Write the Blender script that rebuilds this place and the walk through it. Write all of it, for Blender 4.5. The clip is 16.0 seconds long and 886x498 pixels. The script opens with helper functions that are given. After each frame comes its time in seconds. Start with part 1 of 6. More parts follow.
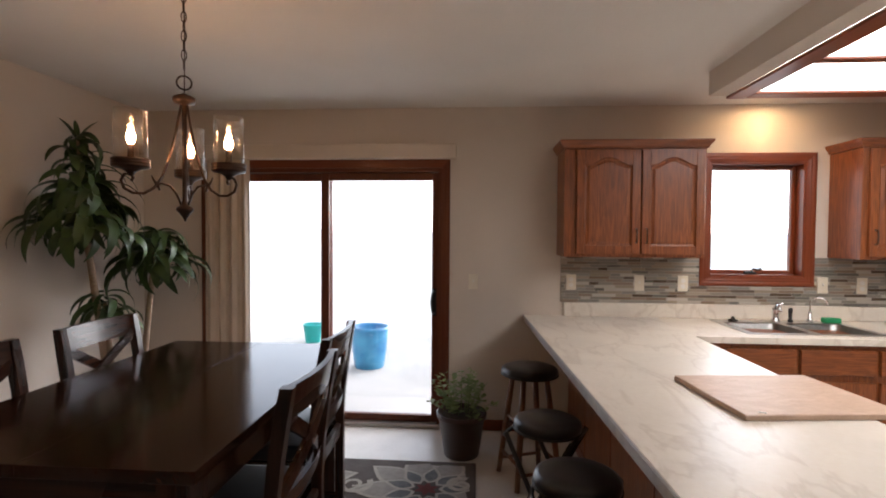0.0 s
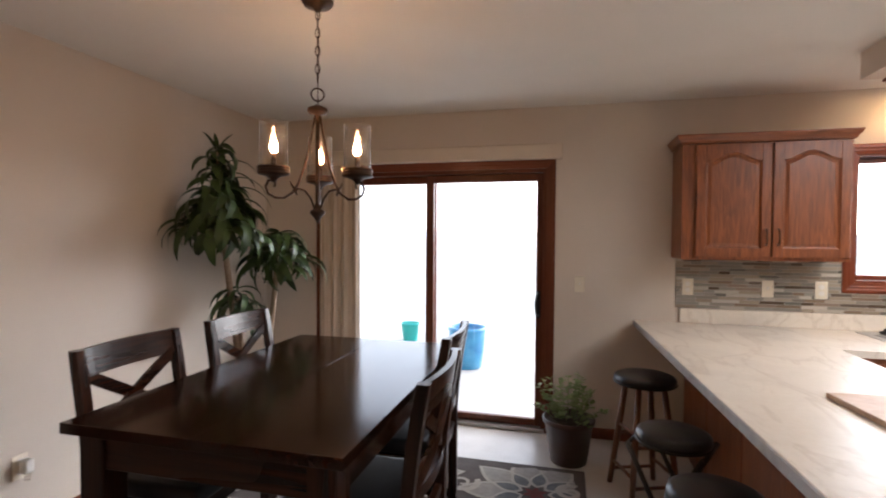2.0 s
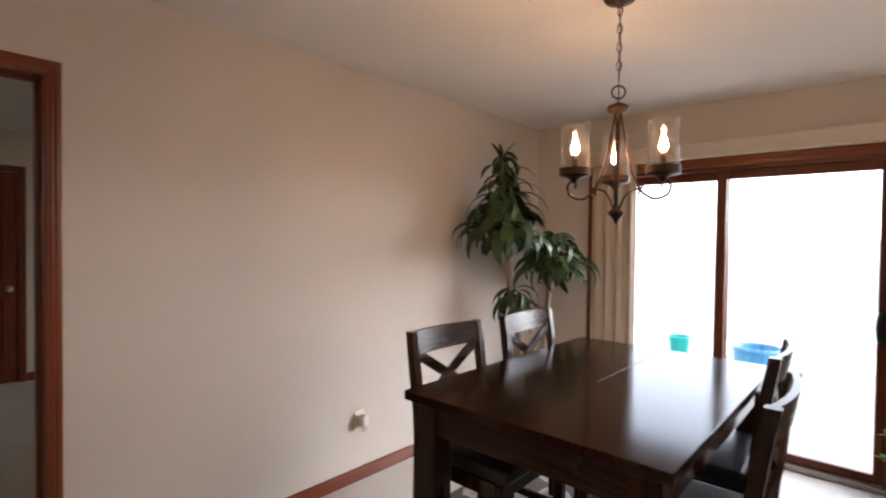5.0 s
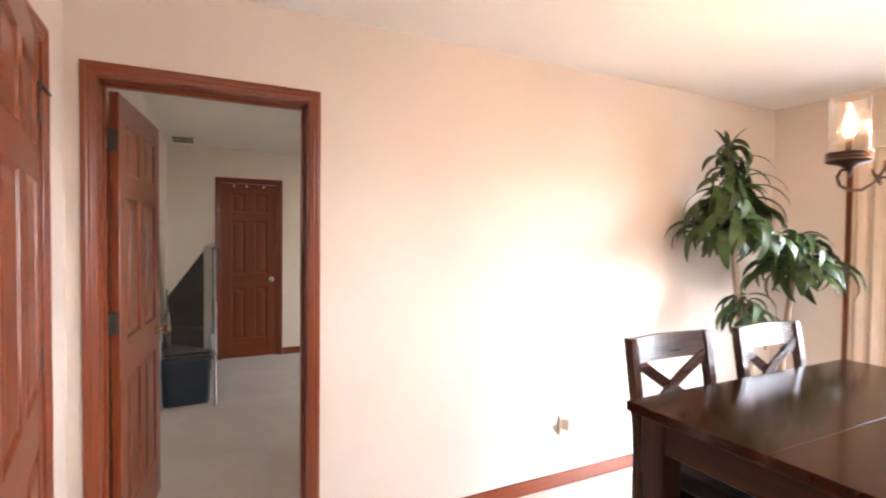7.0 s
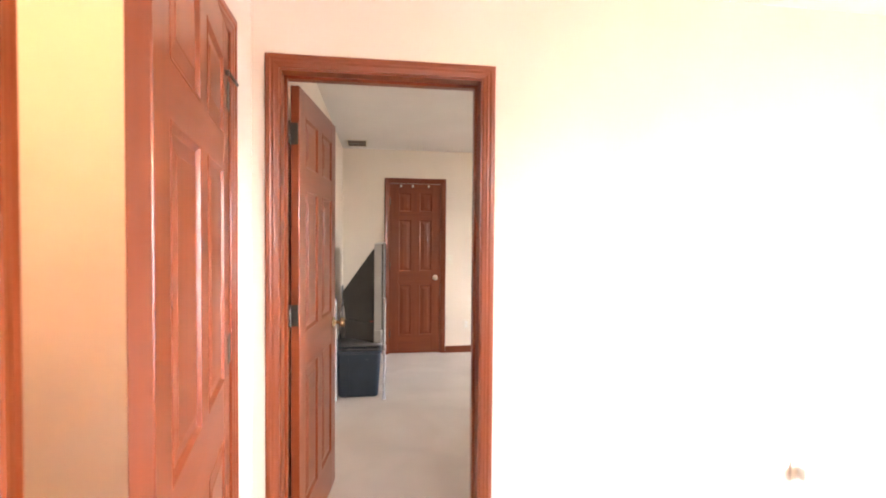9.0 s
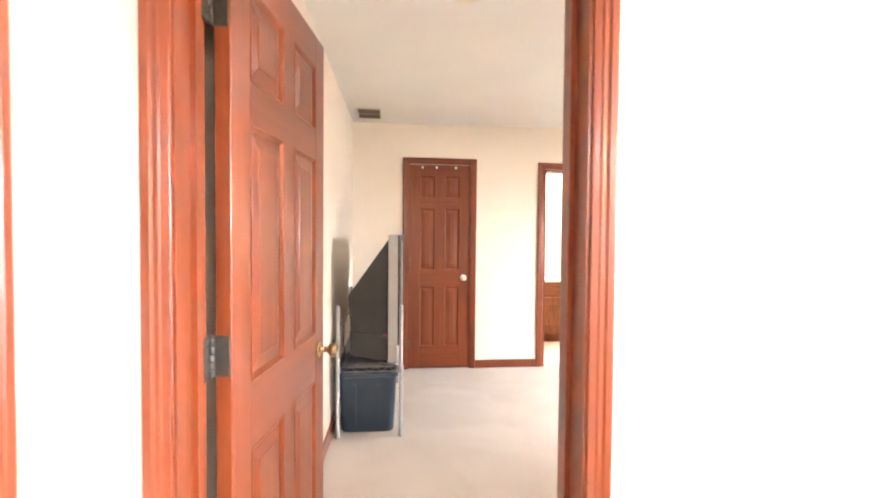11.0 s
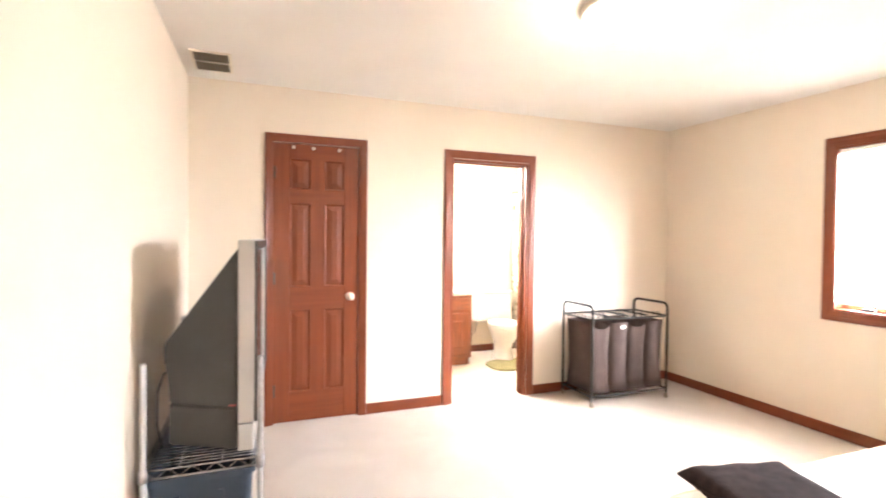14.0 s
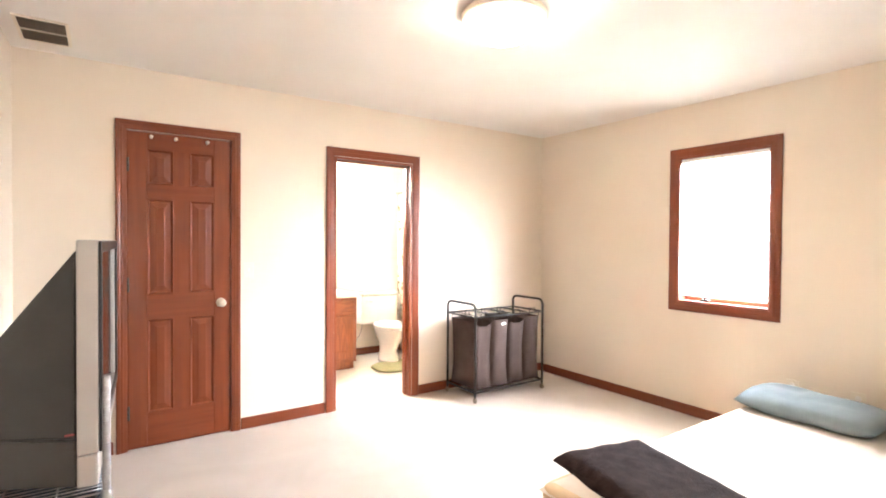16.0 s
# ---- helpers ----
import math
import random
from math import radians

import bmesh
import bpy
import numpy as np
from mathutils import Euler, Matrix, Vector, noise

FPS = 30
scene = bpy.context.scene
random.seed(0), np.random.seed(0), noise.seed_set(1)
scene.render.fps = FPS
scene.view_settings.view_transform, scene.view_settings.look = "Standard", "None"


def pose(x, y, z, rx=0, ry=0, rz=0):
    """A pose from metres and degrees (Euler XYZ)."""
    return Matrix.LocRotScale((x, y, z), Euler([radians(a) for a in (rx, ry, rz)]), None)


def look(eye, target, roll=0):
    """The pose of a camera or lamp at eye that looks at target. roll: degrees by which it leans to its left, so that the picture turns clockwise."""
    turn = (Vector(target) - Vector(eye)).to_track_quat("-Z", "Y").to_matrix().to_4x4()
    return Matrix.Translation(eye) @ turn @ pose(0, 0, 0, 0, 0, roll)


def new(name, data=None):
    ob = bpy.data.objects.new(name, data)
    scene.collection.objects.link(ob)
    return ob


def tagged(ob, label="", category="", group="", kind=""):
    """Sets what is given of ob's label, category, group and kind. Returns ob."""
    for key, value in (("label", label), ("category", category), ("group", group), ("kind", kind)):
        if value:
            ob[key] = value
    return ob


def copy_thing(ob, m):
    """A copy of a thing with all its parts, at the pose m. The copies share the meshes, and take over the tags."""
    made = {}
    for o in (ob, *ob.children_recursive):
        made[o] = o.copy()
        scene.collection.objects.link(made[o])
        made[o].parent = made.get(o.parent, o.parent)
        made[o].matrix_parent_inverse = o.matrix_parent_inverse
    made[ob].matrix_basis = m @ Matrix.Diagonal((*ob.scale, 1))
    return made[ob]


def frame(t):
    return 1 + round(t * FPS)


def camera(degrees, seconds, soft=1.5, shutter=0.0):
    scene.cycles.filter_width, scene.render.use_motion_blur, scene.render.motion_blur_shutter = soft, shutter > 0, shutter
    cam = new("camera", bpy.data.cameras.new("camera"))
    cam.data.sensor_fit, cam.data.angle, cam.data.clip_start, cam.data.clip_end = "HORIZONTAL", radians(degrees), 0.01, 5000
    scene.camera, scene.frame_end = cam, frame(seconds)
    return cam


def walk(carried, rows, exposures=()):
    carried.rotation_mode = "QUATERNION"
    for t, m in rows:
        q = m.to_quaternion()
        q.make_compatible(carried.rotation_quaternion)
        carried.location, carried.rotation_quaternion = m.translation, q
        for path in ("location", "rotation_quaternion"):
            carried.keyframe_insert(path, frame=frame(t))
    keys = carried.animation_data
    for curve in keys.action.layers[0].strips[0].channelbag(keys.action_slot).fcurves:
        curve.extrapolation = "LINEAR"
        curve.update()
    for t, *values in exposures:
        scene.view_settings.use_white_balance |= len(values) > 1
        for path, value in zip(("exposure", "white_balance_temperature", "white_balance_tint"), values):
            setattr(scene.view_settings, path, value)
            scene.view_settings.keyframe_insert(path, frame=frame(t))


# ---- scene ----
cam = camera(83.9, 16.0, soft=1.9, shutter=0.5)
PATH = [
    (0, (0.185, 0.302, 1.478), (0.044, 2.296, 1.423), 0.4),
    (0.5, (0.158, 0.296, 1.481), (0.005, 2.29, 1.425), 0.4),
    (1, (0.125, 0.291, 1.478), (-0.093, 2.278, 1.423), 0.5),
    (1.5, (0.091, 0.283, 1.48), (-0.261, 2.251, 1.429), 0.4),
    (2, (0.06, 0.277, 1.477), (-0.428, 2.216, 1.425), 0.4),
    (2.5, (0.041, 0.272, 1.479), (-0.591, 2.169, 1.425), 0.5),
    (3, (0.008, 0.263, 1.473), (-0.763, 2.108, 1.423), 0.4),
    (5.5, (-0.148, 0.161, 1.46), (-1.623, 1.511, 1.413), 0.8),
    (6, (-0.167, 0.136, 1.464), (-1.765, 1.339, 1.413), 0.8),
    (6.5, (-0.187, 0.125, 1.46), (-1.888, 1.176, 1.409), 0.8),
    (7, (-0.207, 0.107, 1.463), (-1.996, 1.0, 1.409), 0.6),
    (7.5, (-0.217, 0.087, 1.467), (-2.084, 0.801, 1.407), 0.6),
    (8, (-0.24, 0.072, 1.458), (-2.171, 0.589, 1.399), 0.6),
    (10.5, (-1.261, 0.163, 1.366), (-3.247, 0.394, 1.31), 0.4),
    (11, (-1.515, 0.16, 1.356), (-3.502, 0.378, 1.295), 0.5),
    (11.5, (-1.741, 0.156, 1.353), (-3.729, 0.365, 1.295), 0.6),
    (12, (-1.968, 0.152, 1.335), (-3.957, 0.355, 1.276), 0.6),
    (12.5, (-2.185, 0.165, 1.353), (-4.174, 0.368, 1.293), 0.6),
    (13, (-2.396, 0.156, 1.357), (-4.382, 0.378, 1.298), 0.7),
    (13.5, (-2.58, 0.187, 1.36), (-4.531, 0.623, 1.307), 0.8),
    (14, (-2.677, 0.209, 1.361), (-4.541, 0.932, 1.32), 0.6),
    (14.5, (-2.708, 0.231, 1.362), (-4.475, 1.167, 1.323), 0.5),
    (15, (-2.717, 0.247, 1.349), (-4.418, 1.299, 1.319), 0.5),
    (15.5, (-2.718, 0.244, 1.35), (-4.382, 1.353, 1.32), 0.4),
    (16, (-2.722, 0.24, 1.353), (-4.371, 1.371, 1.322), 0.4),
]
EXPOSURES = [(0.0, 1.93, 5980, 13), (3.0, 2.38, 5930, 13), (5.5, 2.92, 5900, 12), (6.0, 3.72, 5900, 12), (6.4, 4.15, 5800, 13), (7.0, 4.5, 5750, 13), (8.0, 5.05, 5900, 15), (10.5, 6.0, 5800, 14), (12.0, 6.43, 5850, 13), (13.5, 6.48, 5820, 14), (14.2, 6.42, 5680, 13), (16.0, 6.25, 5640, 13)]
walk(cam, [(t, look(eye, target, roll)) for t, eye, target, roll in PATH], EXPOSURES)

# ---- world, sun, lamps ----
world = bpy.data.worlds.new("overcast_sky")
world.use_nodes = True
scene.world = world
wt = world.node_tree
wt.nodes.clear()
sky = wt.nodes.new("ShaderNodeTexSky")
sky.sky_type = "NISHITA"
sky.sun_disc = False
sky.sun_elevation, sky.sun_rotation = radians(24), radians(46)
sky.air_density, sky.dust_density, sky.ozone_density = 1.0, 1.0, 1.0
pale = wt.nodes.new("ShaderNodeHueSaturation")
pale.inputs["Saturation"].default_value = 0.25
back = wt.nodes.new("ShaderNodeBackground")
back.inputs["Strength"].default_value = 0.15
wout = wt.nodes.new("ShaderNodeOutputWorld")
wt.links.new(sky.outputs[0], pale.inputs["Color"])
wt.links.new(pale.outputs[0], back.inputs[0])
wt.links.new(back.outputs[0], wout.inputs[0])


def lamp(name, kind, place, power, colour, **more):
    data = bpy.data.lights.new(name, kind)
    data.energy, data.color = power, colour
    ob = new(name, data)
    ob.matrix_world = place
    if "size" in more:
        data.shape, data.size, data.size_y = "RECTANGLE", more["size"], more["size_y"]
    if "radius" in more:
        data.shadow_soft_size = more["radius"]
    if "spot" in more:
        data.spot_size, data.spot_blend = radians(more["spot"]), 0.8
    return ob


sun = lamp("sun", "SUN", look((0, 0, 0), (-0.62, -0.64, -0.40)), 0.9, (1.0, 0.97, 0.93))
sun.data.angle = radians(85)
# daylight in the bedroom window's opening, outside the pane
lamp("bedroom_window_daylight", "AREA", look((-4.58, 4.21, 1.46), (-4.58, 0.0, 1.20)), 3.6, (1.0, 0.96, 0.90), size=0.66, size_y=1.14)
SOFT = (1.0, 0.86, 0.70)


# ---- materials ----
def material(name, colour=(0.5, 0.5, 0.5), rough=0.5, metal=0.0, **more):
    """A node material; more: vary (second colour), scale, stretch, bump, bump_scale, fine, coat, sheen, spec, random."""
    mat = bpy.data.materials.new(name)
    mat.use_nodes = True
    nt = mat.node_tree
    bsdf = nt.nodes["Principled BSDF"]
    bsdf.inputs["Base Color"].default_value = (*colour, 1)
    bsdf.inputs["Roughness"].default_value = rough
    bsdf.inputs["Metallic"].default_value = metal
    bsdf.inputs["Specular IOR Level"].default_value = more.get("spec", 0.5)
    bsdf.inputs["Coat Weight"].default_value = more.get("coat", 0.0)
    bsdf.inputs["Coat Roughness"].default_value = 0.12
    bsdf.inputs["Sheen Weight"].default_value = more.get("sheen", 0.0)
    co = nt.nodes.new("ShaderNodeTexCoord")
    mp = nt.nodes.new("ShaderNodeMapping")
    mp.inputs["Scale"].default_value = more.get("stretch", (1, 1, 1))
    nt.links.new(co.outputs["Object"], mp.inputs["Vector"])
    last = None
    if "vary" in more:
        big = nt.nodes.new("ShaderNodeTexNoise")
        big.inputs["Scale"].default_value = more.get("scale", 3.0)
        big.inputs["Detail"].default_value = 6
        big.inputs["Distortion"].default_value = more.get("distort", 0.0)
        nt.links.new(mp.outputs[0], big.inputs["Vector"])
        ramp = nt.nodes.new("ShaderNodeValToRGB")
        lo, hi = more.get("span", (0.35, 0.65))
        ramp.color_ramp.elements[0].position, ramp.color_ramp.elements[1].position = lo, hi
        ramp.color_ramp.elements[0].color = (*colour, 1)
        ramp.color_ramp.elements[1].color = (*more["vary"], 1)
        nt.links.new(big.outputs["Fac"], ramp.inputs["Fac"])
        last = ramp.outputs["Color"]
        if "fine" in more:
            small = nt.nodes.new("ShaderNodeTexNoise")
            small.inputs["Scale"].default_value = more["fine"]
            small.inputs["Detail"].default_value = 4
            nt.links.new(mp.outputs[0], small.inputs["Vector"])
            mix = nt.nodes.new("ShaderNodeMixRGB")
            mix.blend_type = "OVERLAY"
            mix.inputs["Fac"].default_value = more.get("fine_amount", 0.3)
            nt.links.new(last, mix.inputs["Color1"])
            nt.links.new(small.outputs["Fac"], mix.inputs["Color2"])
            last = mix.outputs["Color"]
    if "random" in more:
        info = nt.nodes.new("ShaderNodeObjectInfo")
        hsv = nt.nodes.new("ShaderNodeHueSaturation")
        rng = nt.nodes.new("ShaderNodeMapRange")
        rng.inputs["To Min"].default_value, rng.inputs["To Max"].default_value = 1 - more["random"], 1 + more["random"]
        nt.links.new(info.outputs["Random"], rng.inputs["Value"])
        nt.links.new(rng.outputs[0], hsv.inputs["Value"])
        if last:
            nt.links.new(last, hsv.inputs["Color"])
        else:
            hsv.inputs["Color"].default_value = (*colour, 1)
        last = hsv.outputs["Color"]
    if last:
        nt.links.new(last, bsdf.inputs["Base Color"])
    if "bump" in more:
        bn = nt.nodes.new("ShaderNodeTexNoise")
        bn.inputs["Scale"].default_value = more.get("bump_scale", 60)
        bn.inputs["Detail"].default_value = 5
        nt.links.new(mp.outputs[0], bn.inputs["Vector"])
        bp = nt.nodes.new("ShaderNodeBump")
        bp.inputs["Strength"].default_value = more["bump"]
        bp.inputs["Distance"].default_value = more.get("deep", 0.004)
        nt.links.new(bn.outputs["Fac"], bp.inputs["Height"])
        nt.links.new(bp.outputs[0], bsdf.inputs["Normal"])
    return mat


def wood(name, dark, light, rough, along="z", scale=1.0, coat=0.3, contrast=0.5, bump=0.12, span=0.17, spec=0.5):
    """Wood with long grain streaks and darker cathedral bands along one axis."""
    mat = bpy.data.materials.new(name)
    mat.use_nodes = True
    nt = mat.node_tree
    bsdf = nt.nodes["Principled BSDF"]
    co = nt.nodes.new("ShaderNodeTexCoord")
    info = nt.nodes.new("ShaderNodeObjectInfo")
    shift = nt.nodes.new("ShaderNodeVectorMath")
    shift.operation = "ADD"
    nt.links.new(co.outputs["Object"], shift.inputs[0])
    nt.links.new(info.outputs["Random"], shift.inputs[1])
    fine = nt.nodes.new("ShaderNodeMapping")
    wide = nt.nodes.new("ShaderNodeMapping")
    a = "xyz".index(along)
    fine.inputs["Scale"].default_value = [(3 if n == a else 70) * scale for n in range(3)]
    wide.inputs["Scale"].default_value = [(0.9 if n == a else 7) * scale for n in range(3)]
    for m in (fine, wide):
        nt.links.new(shift.outputs[0], m.inputs["Vector"])
    n1 = nt.nodes.new("ShaderNodeTexNoise")
    n1.inputs["Scale"].default_value, n1.inputs["Detail"].default_value = 1.0, 6
    nt.links.new(fine.outputs[0], n1.inputs["Vector"])
    n2 = nt.nodes.new("ShaderNodeTexNoise")
    n2.inputs["Scale"].default_value, n2.inputs["Detail"].default_value, n2.inputs["Distortion"].default_value = 1.0, 3, 0.6
    nt.links.new(wide.outputs[0], n2.inputs["Vector"])
    rings = nt.nodes.new("ShaderNodeMath")
    rings.operation = "SINE"
    times = nt.nodes.new("ShaderNodeMath")
    times.operation = "MULTIPLY"
    times.inputs[1].default_value = 38.0
    nt.links.new(n2.outputs["Fac"], times.inputs[0])
    nt.links.new(times.outputs[0], rings.inputs[0])
    mixv = nt.nodes.new("ShaderNodeMath")
    mixv.operation = "MULTIPLY_ADD"
    mixv.inputs[1].default_value = 0.10 * contrast
    nt.links.new(rings.outputs[0], mixv.inputs[0])
    nt.links.new(n1.outputs["Fac"], mixv.inputs[2])
    ramp = nt.nodes.new("ShaderNodeValToRGB")
    ramp.color_ramp.elements[0].position, ramp.color_ramp.elements[1].position = 0.5 - span, 0.5 + span
    ramp.color_ramp.elements[0].color, ramp.color_ramp.elements[1].color = (*dark, 1), (*light, 1)
    nt.links.new(mixv.outputs[0], ramp.inputs["Fac"])
    nt.links.new(ramp.outputs[0], bsdf.inputs["Base Color"])
    rr = nt.nodes.new("ShaderNodeMapRange")
    rr.inputs["To Min"].default_value, rr.inputs["To Max"].default_value = rough - 0.06, rough + 0.1
    nt.links.new(n2.outputs["Fac"], rr.inputs["Value"])
    nt.links.new(rr.outputs[0], bsdf.inputs["Roughness"])
    bp = nt.nodes.new("ShaderNodeBump")
    bp.inputs["Strength"].default_value, bp.inputs["Distance"].default_value = bump, 0.001
    nt.links.new(n1.outputs["Fac"], bp.inputs["Height"])
    nt.links.new(bp.outputs[0], bsdf.inputs["Normal"])
    bsdf.inputs["Coat Weight"].default_value, bsdf.inputs["Coat Roughness"].default_value = coat, 0.15
    bsdf.inputs["Specular IOR Level"].default_value = spec
    return mat


def glowing(name, colour, strength):
    mat = bpy.data.materials.new(name)
    mat.use_nodes = True
    b = mat.node_tree.nodes["Principled BSDF"]
    b.inputs["Base Color"].default_value = (0.8, 0.78, 0.72, 1)
    b.inputs["Emission Color"].default_value = (*colour, 1)
    b.inputs["Emission Strength"].default_value = strength
    return mat


def glassy(name, rough=0.0, tint=(1, 1, 1), gloss=0.045):
    mat = bpy.data.materials.new(name)
    mat.use_nodes = True
    nt = mat.node_tree
    nt.nodes.clear()
    out = nt.nodes.new("ShaderNodeOutputMaterial")
    clear = nt.nodes.new("ShaderNodeBsdfTransparent")
    clear.inputs["Color"].default_value = (*tint, 1)
    shine = nt.nodes.new("ShaderNodeBsdfGlossy")
    shine.inputs["Roughness"].default_value = rough
    lw = nt.nodes.new("ShaderNodeLayerWeight")
    lw.inputs["Blend"].default_value = 0.5
    fres = nt.nodes.new("ShaderNodeMath")
    fres.operation = "POWER"
    fres.inputs[1].default_value = 4.0
    nt.links.new(lw.outputs["Facing"], fres.inputs[0])
    low = nt.nodes.new("ShaderNodeMath")
    low.operation = "MULTIPLY_ADD"
    low.inputs[1].default_value, low.inputs[2].default_value = 0.7, gloss
    nt.links.new(fres.outputs[0], low.inputs[0])
    mix = nt.nodes.new("ShaderNodeMixShader")
    nt.links.new(low.outputs[0], mix.inputs[0])
    nt.links.new(clear.outputs[0], mix.inputs[1])
    nt.links.new(shine.outputs[0], mix.inputs[2])
    nt.links.new(mix.outputs[0], out.inputs[0])
    return mat


PAINT = material("tan_wall_paint", (0.60, 0.535, 0.465), 0.75, vary=(0.64, 0.57, 0.495), scale=1.3, bump=0.08, bump_scale=180, deep=0.002)
CREAM = material("cream_wall_paint", (0.71, 0.627, 0.512), 0.75, vary=(0.74, 0.657, 0.542), scale=1.3, bump=0.08, bump_scale=180, deep=0.002)
CEILING = material("white_ceiling_paint", (0.74, 0.72, 0.68), 0.85, vary=(0.77, 0.75, 0.71), scale=2.0, bump=0.25, bump_scale=55, deep=0.004)
CARPET = material("beige_carpet", (0.415, 0.345, 0.267), 0.95, vary=(0.48, 0.405, 0.322), scale=2.6, distort=0.5, fine=170, fine_amount=0.35, bump=0.6, bump_scale=260, deep=0.006, sheen=0.3)
VINYL = material("pale_vinyl", (0.60, 0.56, 0.50), 0.30, vary=(0.68, 0.64, 0.58), scale=4, fine=60, fine_amount=0.15, bump=0.05, bump_scale=30)
CHERRY = wood("cherry_wood_upright", (0.125, 0.0245, 0.0070), (0.215, 0.0500, 0.0145), 0.30, "z", 0.55, 0.16, 0.35, bump=0.03, span=0.40, spec=0.42)
CHERRY_X = wood("cherry_wood_along_x", (0.125, 0.0245, 0.0070), (0.215, 0.0500, 0.0145), 0.30, "x", 0.55, 0.16, 0.35, bump=0.03, span=0.40, spec=0.42)
CHERRY_Y = wood("cherry_wood_along_y", (0.125, 0.0245, 0.0070), (0.215, 0.0500, 0.0145), 0.30, "y", 0.55, 0.16, 0.35, bump=0.03, span=0.40, spec=0.42)
# same cherry, with the patio door's backlit shade put into the colour
CHERRY_BACKLIT = wood("backlit_cherry_wood", (0.085, 0.021, 0.008), (0.150, 0.040, 0.015), 0.36, "z", 0.55, 0.1, 0.3, span=0.32, spec=0.3)
OAK = wood("oak_upright", (0.120, 0.030, 0.008), (0.295, 0.088, 0.0225), 0.38, "z", 2.3, 0.15, 0.8, span=0.24)
OAK_X = wood("oak_along_x", (0.120, 0.030, 0.008), (0.295, 0.088, 0.0225), 0.38, "x", 2.3, 0.15, 0.8, span=0.24)
OAK_Y = wood("oak_along_y", (0.120, 0.030, 0.008), (0.295, 0.088, 0.0225), 0.38, "y", 2.3, 0.15, 0.8, span=0.24)
ESPRESSO = wood("espresso_wood_upright", (0.012, 0.0042, 0.0024), (0.048, 0.0165, 0.0076), 0.26, "z", 0.7, 0.08, 0.5, spec=0.3)
ESPRESSO_X = wood("espresso_wood_along_x", (0.012, 0.0042, 0.0024), (0.048, 0.0165, 0.0076), 0.26, "x", 0.7, 0.08, 0.5, spec=0.3)
ESPRESSO_Y = wood("espresso_wood_along_y", (0.010, 0.0036, 0.002), (0.044, 0.0150, 0.0068), 0.12, "y", 0.7, 0.0, 0.3, bump=0.025, span=0.34, spec=0.5)
STOOLWOOD = wood("brown_stool_wood", (0.10, 0.035, 0.015), (0.22, 0.085, 0.035), 0.35, "z", 1.0)
PLY = material("pale_board_wood", (0.45, 0.30, 0.205), 0.5, vary=(0.55, 0.385, 0.275), scale=6, distort=1.6, stretch=(1, 2.2, 1), span=(0.3, 0.7), fine=70, fine_amount=0.15)
LAMINATE = material("marbled_cream_laminate", (0.66, 0.60, 0.52), 0.35, vary=(0.76, 0.70, 0.61), scale=3.0, distort=0.8, span=(0.3, 0.7), fine=45, fine_amount=0.12)


def add_veins(mat, colour):
    """Thin wandering veins over a material's own colour."""
    nt = mat.node_tree
    bsdf = nt.nodes["Principled BSDF"]
    base = bsdf.inputs["Base Color"].links[0].from_socket
    co = nt.nodes.new("ShaderNodeTexCoord")
    mp = nt.nodes.new("ShaderNodeMapping")
    mp.inputs["Rotation"].default_value = (0, 0, 0.6)
    mp.inputs["Scale"].default_value = (2.4, 0.9, 1.2)
    nt.links.new(co.outputs["Object"], mp.inputs["Vector"])
    n = nt.nodes.new("ShaderNodeTexNoise")
    n.inputs["Scale"].default_value, n.inputs["Detail"].default_value, n.inputs["Distortion"].default_value = 1.6, 7, 0.7
    nt.links.new(mp.outputs[0], n.inputs["Vector"])
    ramp = nt.nodes.new("ShaderNodeValToRGB")
    for p, v in ((0.47, 0.0), (0.50, 0.34), (0.525, 0.0), (0.60, 0.0), (0.612, 0.16), (0.625, 0.0)):
        e = ramp.color_ramp.elements.new(p)
        e.color = (v, v, v, 1)
    ramp.color_ramp.elements[0].color = (0, 0, 0, 1)
    ramp.color_ramp.elements[-1].color = (0, 0, 0, 1)
    nt.links.new(n.outputs["Fac"], ramp.inputs["Fac"])
    mix = nt.nodes.new("ShaderNodeMixRGB")
    mix.inputs["Color2"].default_value = (*colour, 1)
    nt.links.new(ramp.outputs["Color"], mix.inputs["Fac"])
    nt.links.new(base, mix.inputs["Color1"])
    nt.links.new(mix.outputs[0], bsdf.inputs["Base Color"])


add_veins(LAMINATE, (0.42, 0.34, 0.26))
LAMEDGE = material("grey_laminate_edge", (0.50, 0.50, 0.51), 0.25, vary=(0.42, 0.42, 0.43), scale=20)
LEATHER = material("black_leather", (0.010, 0.010, 0.012), 0.28, vary=(0.02, 0.02, 0.023), scale=12, bump=0.25, bump_scale=220, deep=0.002)
BLACK = material("black_metal", (0.02, 0.019, 0.018), 0.4, 0.3)
BRONZE = material("dark_bronze", (0.050, 0.030, 0.021), 0.35, 0.8, vary=(0.085, 0.050, 0.034), scale=30)
STEEL = material("brushed_steel", (0.55, 0.55, 0.54), 0.28, 1.0, vary=(0.48, 0.48, 0.47), scale=40, stretch=(1, 12, 1))
CHROME = material("chrome", (0.72, 0.72, 0.72), 0.12, 1.0)
BRASS = material("worn_brass", (0.55, 0.42, 0.24), 0.25, 1.0, vary=(0.48, 0.36, 0.2), scale=40)
HINGE = material("dull_steel_hinge", (0.055, 0.052, 0.045), 0.45, 0.6, vary=(0.075, 0.070, 0.060), scale=60)
ZINC = material("dull_chromed_wire", (0.34, 0.33, 0.32), 0.32, 1.0, vary=(0.27, 0.265, 0.255), scale=50)
WHITE = material("white_plastic", (0.75, 0.73, 0.68), 0.4)
